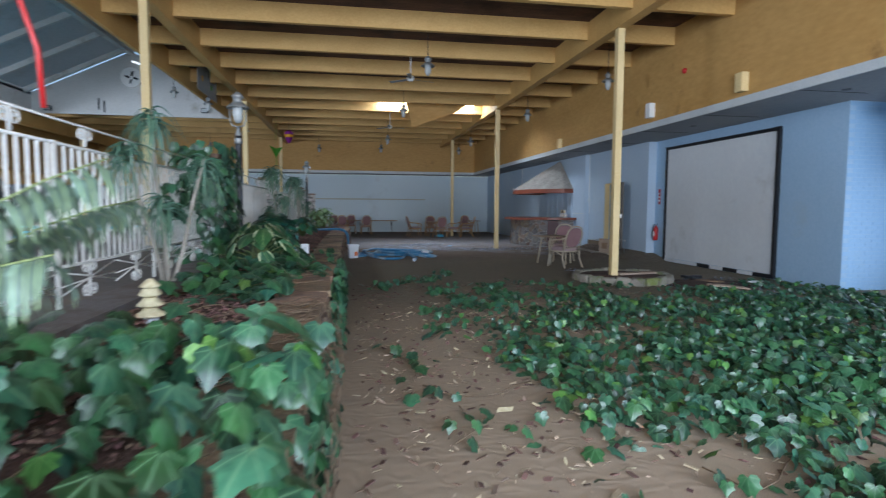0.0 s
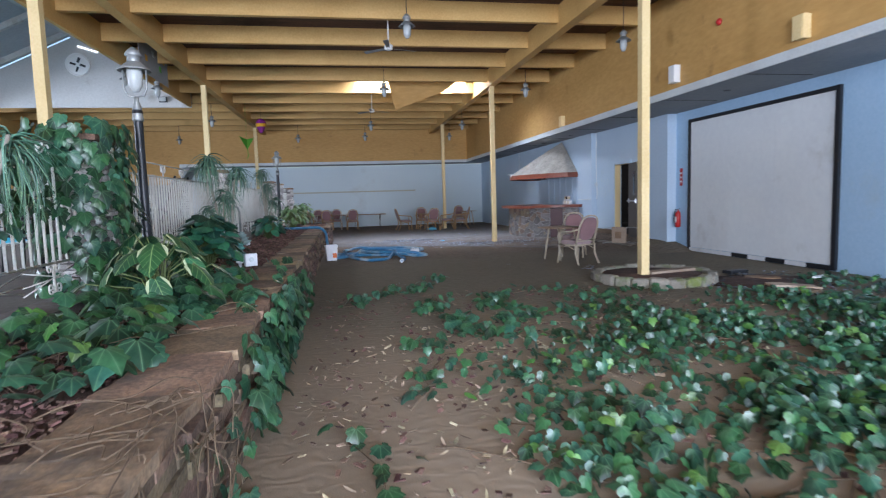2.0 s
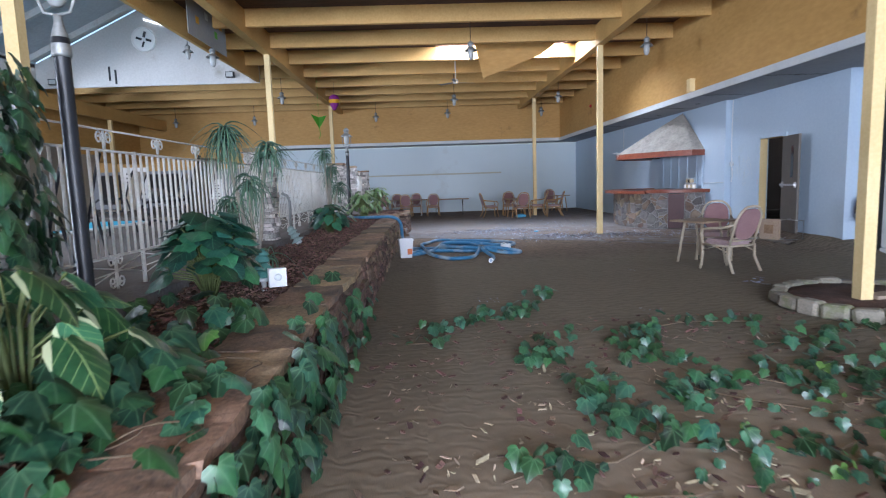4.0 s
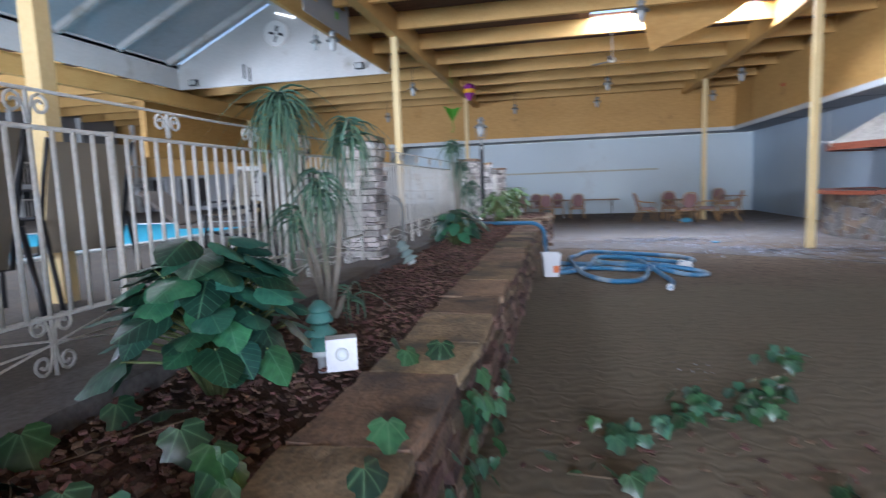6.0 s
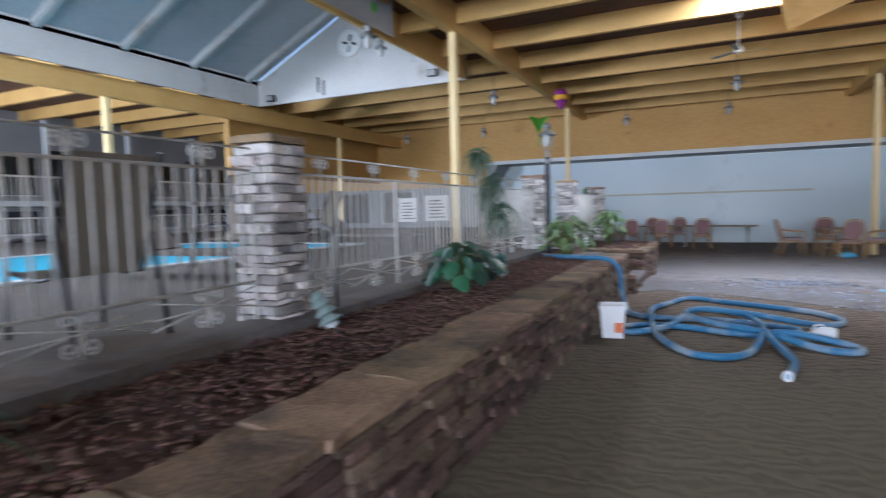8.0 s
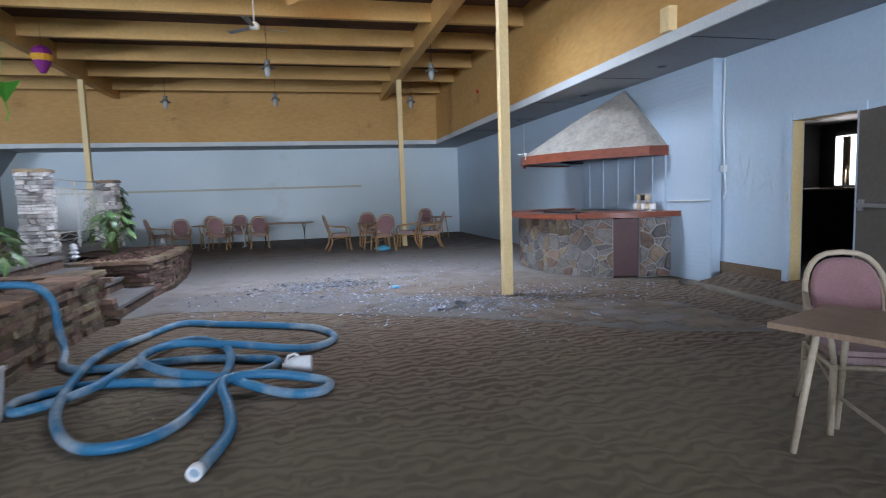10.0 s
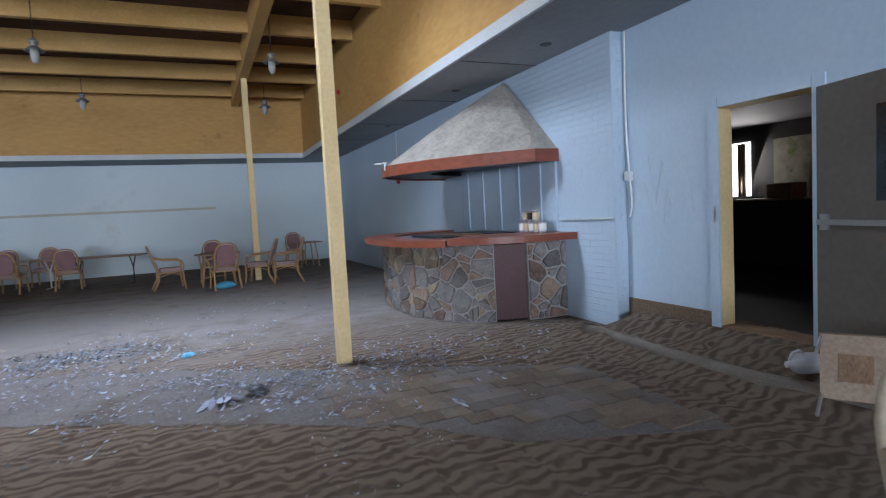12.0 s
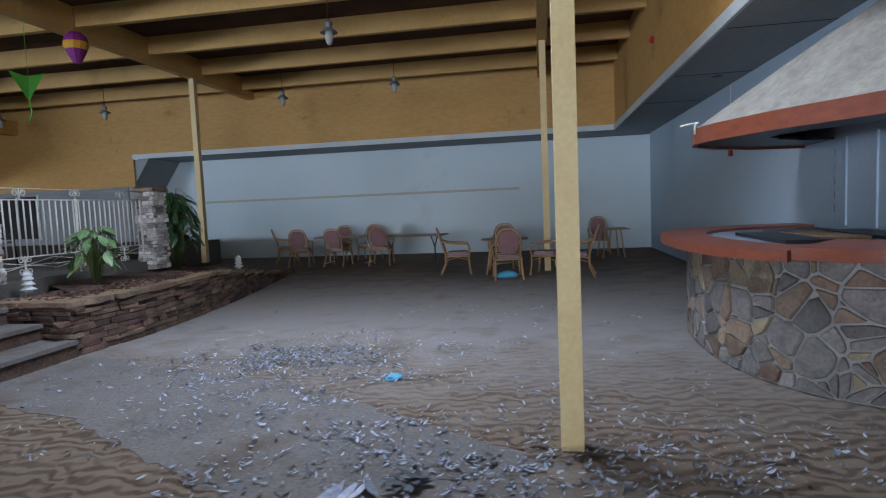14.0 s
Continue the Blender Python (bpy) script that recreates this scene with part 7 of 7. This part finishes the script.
def sun_bed(x, y, a):
    root = thing("sun_lounger", "low dark sun lounger beside the pool", "lounger", (x, y, DECK_Z), a, group="sun loungers")
    part("bed", boxes((-0.3, 0.3, -0.9, 0.9, 0.28, 0.33)), "dark_sling", root, bevel=0.01)
    bk = part("backrest", boxes((-0.3, 0.3, 0, 0.75, 0, 0.05)), "dark_sling", root)
    bk.matrix_basis = pose(0, 0.88, 0.31, 40, 0, 0)
    for sx in (-1, 1):
        for sy in (-0.7, 0.7):
            bm = bmesh.new()
            tube(bm, [(sx * 0.27, sy, 0), (sx * 0.27, sy, 0.29)], 0.016, 6)
            part("leg", bm, "black", root)


for x, y, a in ((-5.6, 9.4, 80), (-4.2, 14.4, 95), (-4.6, 18.6, 85)):
    sun_bed(x, y, a)


def notice(x, y, z, a, w, h):
    root = thing("pool_notice", "white pool rules board on a post", "sign", (x, y, DECK_Z), a, group="pool notices")
    bm = bmesh.new()
    tube(bm, [(0, 0.03, 0), (0, 0.03, z - DECK_Z + h)], 0.02, 6)
    part("post", bm, "iron", root)
    part("board", boxes((-w / 2, w / 2, -0.012, 0.012, z - DECK_Z, z - DECK_Z + h)), "white", root)
    for i in range(6):
        part("text_bar", boxes((-w * 0.38, w * (0.38 - 0.1 * (i % 3)), -0.015, -0.0125, z - DECK_Z + h * (0.12 + 0.13 * i), z - DECK_Z + h * (0.17 + 0.13 * i))), "black", root)


notice(-5.2, 16.2, 1.35, 40, 0.42, 0.62)
notice(-4.3, 20.6, 1.25, 40, 0.5, 0.55)
notice(-5.8, 22.0, 1.2, 30, 0.45, 0.6)


def motel_block():
    """Two storeys of rooms with a railed gallery, dim behind the pool."""
    root = thing("motel_block", "dim two-storey motel wing with railed gallery", "building")
    part("wall", boxes((-21.2, -21.0, 3.0, 31.0, 0.0, 5.3)), "facade", root)
    part("gallery_slab", boxes((-21.0, -19.6, 3.0, 31.0, 1.95, 2.12)), "trim", root)
    for i in range(9):
        y = 4.2 + i * 3.0
        for z in (DECK_Z, 2.12):
            w = part("door", boxes((-20.99, -20.95, y, y + 0.85, z, z + 1.15 if z < 1 else z + 1.9)), "glass_dark", root)
            w = part("window", boxes((-20.99, -20.96, y + 1.2, y + 2.5, z + 0.25, z + (1.05 if z < 1 else 1.7))), "glass_dark", root)
            part("window_frame", boxes((-20.959, -20.93, y + 1.15, y + 1.2, z + 0.2, z + (1.1 if z < 1 else 1.75)), (-20.959, -20.93, y + 2.5, y + 2.55, z + 0.2, z + (1.1 if z < 1 else 1.75)), (-20.959, -20.93, y + 1.2, y + 2.5, z + 0.2, z + 0.25)), "trim", w)
    for i in range(10):
        part("column", boxes((-19.72, -19.6, 3.0 + i * 3.05, 3.12 + i * 3.05, DECK_Z, 4.9)), "trim", root)
    part("handrail", boxes((-19.68, -19.62, 3.13, 30.9, 2.92, 2.98)), "iron", root)
    part("handrail", boxes((-19.68, -19.62, 3.13, 30.9, 1.52, 1.57)), "iron", root)
    bm = bmesh.new()
    for i in range(185):
        y = 3.3 + i * 0.15
        box(bm, -19.66, -19.64, y, y + 0.02, 2.12, 2.92)
        box(bm, -19.66, -19.64, y, y + 0.02, DECK_Z, 1.52)
    tagged(part("balusters", bm, "iron", root), kind="stuff")


motel_block()

# ---------------- worn concrete, pavers, litter ----------------
def slab(outline, z0, z1):
    bm = bmesh.new()
    prism(bm, outline, z0, z1)
    return bm


q = random.Random(77)


def ragged(outline, step=0.09, amp=0.03):
    out = []
    for (x0, y0), (x1, y1) in zip(outline, outline[1:] + outline[:1]):
        n = max(1, int(math.hypot(x1 - x0, y1 - y0) / step))
        for i in range(n):
            k = i / n
            out.append((x0 + k * (x1 - x0) + q.uniform(-amp, amp), y0 + k * (y1 - y0) + q.uniform(-amp, amp)))
    return out


STRIP = [(-0.1, 19.5), (0.55, 19.75), (1.5, 19.5), (2.5, 18.95), (3.6, 18.35), (4.8, 17.6), (5.1, 17.4), (5.2, 18.95), (4.3, 19.5), (3.05, 20.25), (1.7, 20.75), (0.4, 21.1), (0.05, 21.2)]
structure("concrete_strip", slab(ragged(STRIP), -0.01, 0.006), "concrete", "bare dusty concrete strip where carpet is gone", "floor")
paving = thing("brick_paving", "worn square brick pavers beside the carpet", "paving", kind="structure")
part("bed", slab([(5.05, 17.45), (5.6, 16.8), (6.85, 16.3), (6.9, 17.95), (5.25, 18.95)], -0.01, 0.004), "concrete", paving)
PAVER = []
for i in range(5):
    bm = bmesh.new()
    box(bm, -0.5, 0.5, -0.5, 0.5, -0.5, 0.5)
    r5 = random.Random(i)
    for v in bm.verts:
        v.co += Vector((r5.uniform(-0.03, 0.03), r5.uniform(-0.03, 0.03), 0))
    PAVER.append(mesh_of("paver", bm, "paver"))
for i in range(12):
    for j in range(16):
        x, y = 4.75 + 0.205 * i + (0.1 if j % 2 else 0), 16.2 + 0.18 * j
        lo = 17.45 - 0.62 * (x - 5.05) if x < 6.9 else 99
        hi = 18.95 - 0.6 * (x - 5.2)
        if lo + 0.05 < y < hi - 0.05 and x < 6.85:
            piece("paver", PAVER[(i * 3 + j) % 5], paving, (x, y, 0.004 + q.uniform(-0.003, 0.004)), (0.198, 0.172, 0.022), q.uniform(-1.5, 1.5))

# pale sand line at the foot of the ramp
bm = bmesh.new()
rows = []
for i in range(26):
    y = 15.4 + i * 0.142
    x = 7.66 + 0.06 * math.sin(2.1 * y) + 0.04 * noise.noise((y * 2, 0, 0))
    w = max(0.02, 0.10 - 0.002 * i + 0.09 * noise.noise((y * 3.7, 5, 0)))
    rows.append([bm.verts.new((x - w, y, 0.046)), bm.verts.new((x, y, 0.1)), bm.verts.new((x + w, y, 0.105))])
for A, B in zip(rows, rows[1:]):
    for k in range(2):
        bm.faces.new((A[k], A[k + 1], B[k + 1], B[k])).smooth = True
bmesh.ops.solidify(bm, geom=bm.faces[:], thickness=0.02)
structure("sand_drift", bm, "sand", "pale worn line of sand along the ramp", "sand")


def curl_bits(name, spots, material, label, category):
    """Small curled flakes, three facets each: spots of (x, y, z, length, width)."""
    verts, faces = [], []
    w = random.Random(len(spots) + 3)
    for x, y, z, ln, wd in spots:
        tilt = 30 if ln < 0.1 else 12
        m = pose(x, y, z, w.uniform(-tilt, tilt), w.uniform(-tilt, tilt), w.uniform(0, 360))
        k = len(verts)
        c = w.uniform(0.1, 0.5) if ln < 0.1 else 0.15
        for t, u in ((-0.5, 0.35), (-0.15, 1.0), (0.2, 0.9), (0.5, 0.1)):
            for s in (-1, 1):
                verts.append(tuple(m @ Vector((t * ln, s * u * wd / 2, c * ln * (t * t - 0.1)))))
        faces += [(k, k + 1, k + 3, k + 2), (k + 2, k + 3, k + 5, k + 4), (k + 4, k + 5, k + 7, k + 6)]
    me = bpy.data.meshes.new(name)
    me.from_pydata(verts, [], faces)
    me.materials.append(M[material])
    return tagged(new(name, me), label, category, kind="stuff")


def clump(cx, cy, sx, sy, n, lo, hi, wide=0.35, z=0.018):
    """Flakes in loose drifts: small knots scattered round a centre."""
    out = []
    while len(out) < n:
        kx, ky, m = q.gauss(cx, sx), q.gauss(cy, sy), q.randrange(1, 14)
        for _ in range(m):
            ln = q.uniform(lo, hi) * q.uniform(0.6, 1.25)
            out.append((q.gauss(kx, 0.1), q.gauss(ky, 0.08), z + q.uniform(0, 0.012), ln, ln * wide * q.uniform(0.7, 1.4)))
    return out


pale = clump(2.75, 21.0, 0.6, 0.45, 1300, 0.018, 0.058) + clump(5.2, 18.9, 0.75, 0.5, 1150, 0.018, 0.058) + clump(3.6, 19.3, 1.0, 0.6, 1150, 0.016, 0.055) + clump(2.0, 20.6, 0.8, 0.6, 700, 0.016, 0.05)
pale += clump(4.6, 22.6, 1.5, 2.0, 1000, 0.016, 0.052) + clump(6.2, 19.2, 0.6, 0.4, 360, 0.015, 0.04) + clump(4.5, 17.6, 1.0, 0.6, 200, 0.012, 0.038) + clump(3.9, 27.0, 1.3, 1.2, 160, 0.015, 0.04)
pale += clump(7.2, 9.0, 0.45, 0.6, 130, 0.03, 0.07) + clump(7.4, 19.5, 0.3, 0.15, 50, 0.02, 0.042) + clump(2.5, 14.0, 2.0, 2.5, 60, 0.015, 0.035)
pale = [p for p in pale if p[0] > 0.15 and not (p[0] > 6.3 and 19.8 < p[1] < 23.6) and p[0] < 8.0]
curl_bits("feathers", pale, "feather", "pale grey-blue feathers and flakes scattered on the floor", "feathers")
dark_bits = clump(2.7, 21.2, 0.45, 0.35, 520, 0.03, 0.08, 0.25) + clump(4.2, 18.9, 1.4, 0.6, 120, 0.03, 0.07, 0.3) + clump(6.9, 10.0, 0.5, 0.7, 200, 0.04, 0.12, 0.5)
curl_bits("dark_litter", [p for p in dark_bits if p[0] > 0.2], "dark_feather", "dark twigs and feathers littering the floor", "litter")
straw = clump(2.6, 21.6, 0.7, 0.5, 260, 0.05, 0.12, 0.09) + clump(1.0, 3.6, 0.7, 1.6, 260, 0.03, 0.09, 0.2) + clump(3.5, 4.5, 2.0, 2.2, 520, 0.03, 0.1, 0.22) + clump(4.0, 8.6, 1.6, 0.9, 160, 0.03, 0.09, 0.2) + clump(1.5, 6.5, 0.9, 1.2, 120, 0.03, 0.07, 0.2)
curl_bits("straw_litter", [p for p in straw if p[0] > 0.1], "litter", "pale straw and wood splinters scattered on the carpet", "litter")
big = [(4.22 + q.uniform(-0.09, 0.09), 18.7 + q.uniform(-0.07, 0.07), 0.025 + 0.003 * i, 0.13, 0.045) for i in range(16)]
curl_bits("feather_heap", big, "dark_feather", "heap of large dark grey feathers on the concrete", "feathers")
big = [(3.82 + 0.06 * i, 18.56 + 0.02 * i, 0.025 + 0.005 * i, 0.24, 0.05) for i in range(5)] + [(5.6 + q.uniform(-0.06, 0.06), 17.56 + q.uniform(-0.06, 0.06), 0.03, 0.1, 0.04) for i in range(5)]
curl_bits("feather_heap", big, "feather", "long pale grey wing feathers on the concrete", "feathers")
big = [(4.9 + q.uniform(-0.1, 0.1), 11.9 + q.uniform(-0.1, 0.1), 0.03 + 0.012 * i, 0.12, 0.05) for i in range(8)]
curl_bits("feather_heap", big, "feather", "small heap of pale feathers on the carpet", "feathers")

# stone ring round the near post
ring = thing("stone_ring", "low mossy ring of stones filled with soil round a post", "planter", (5.38, 10.55, 0))
bm = bmesh.new()
lathe(bm, [(0.86, 0.0), (0.84, 0.1), (0.4, 0.13), (0.0, 0.135)], 24)
part("soil", bm, "soil", ring)
ROCK = stone_set("ring_stone", "rock", 6, 0.14)
for i in range(22):
    a = i * math.tau / 22
    ob = new("stone", ROCK[i % 6])
    ob.parent, ob.matrix_basis = ring, pose(0.88 * math.cos(a), 0.88 * math.sin(a), 0.07, q.uniform(-6, 6), q.uniform(-6, 6), math.degrees(a) + q.uniform(-8, 8)) @ Matrix.Diagonal((0.16, 0.25, 0.15 + q.uniform(-0.03, 0.03), 1))
ob = part("broken_slab", boxes((-0.45, 0.45, -0.09, 0.09, 0.13, 0.17)), "litter", ring, "pale broken slab on the soil", bevel=0.01)
ob.matrix_basis = pose(0.25, -0.1, 0, 0, 0, 12)


def plank(name, x, y, z, a, size, material, label, tip=0.0):
    bm = boxes((-size[0] / 2, size[0] / 2, -size[1] / 2, size[1] / 2, 0, size[2]))
    bmesh.ops.subdivide_edges(bm, edges=bm.edges[:], cuts=2)
    for v in bm.verts:
        v.co += 0.018 * noise.noise_vector(v.co * 6 + Vector((x, y, 0)))
    ob = solid(name, bm, material, label, "timber", bevel=0.004)
    ob.matrix_basis = pose(x, y, z, 0, tip, a)


plank("broken_board", 6.55, 8.95, 0.06, -12, (0.62, 0.3, 0.035), "litter", "pale split board on the littered carpet", 4)
plank("broken_board", 6.35, 8.6, 0.02, 20, (0.7, 0.16, 0.05), "old_wood", "dark rotten board lying on the carpet")
plank("broken_board", 5.9, 8.35, 0.01, 5, (0.5, 0.12, 0.03), "old_wood", "short broken board among the ivy")
plank("broken_board", 6.85, 9.9, 0.01, -35, (0.5, 0.2, 0.05), "old_wood", "dark rotten timber beside the stone ring")
plank("broken_board", 7.0, 10.7, 0.01, 15, (0.42, 0.16, 0.05), "black", "blackened timber offcut by the white panel")
plank("white_batten", 7.6, 9.6, 0.05, 32, (0.62, 0.06, 0.03), "white", "thin white batten on the littered carpet", 3)
bm = bmesh.new()
lathe(bm, [(0.85, 0.0), (0.6, 0.025), (0.25, 0.045), (0.0, 0.05)], 18)
for v in bm.verts:
    v.co += 0.05 * noise.noise_vector(v.co * 2.5)
    v.co.z = max(0.002, v.co.z)
ob = solid("soil_spill", bm, "soil", "dark spilled soil and rot on the carpet", "soil", kind="stuff")
ob.location = (6.75, 9.7, 0)
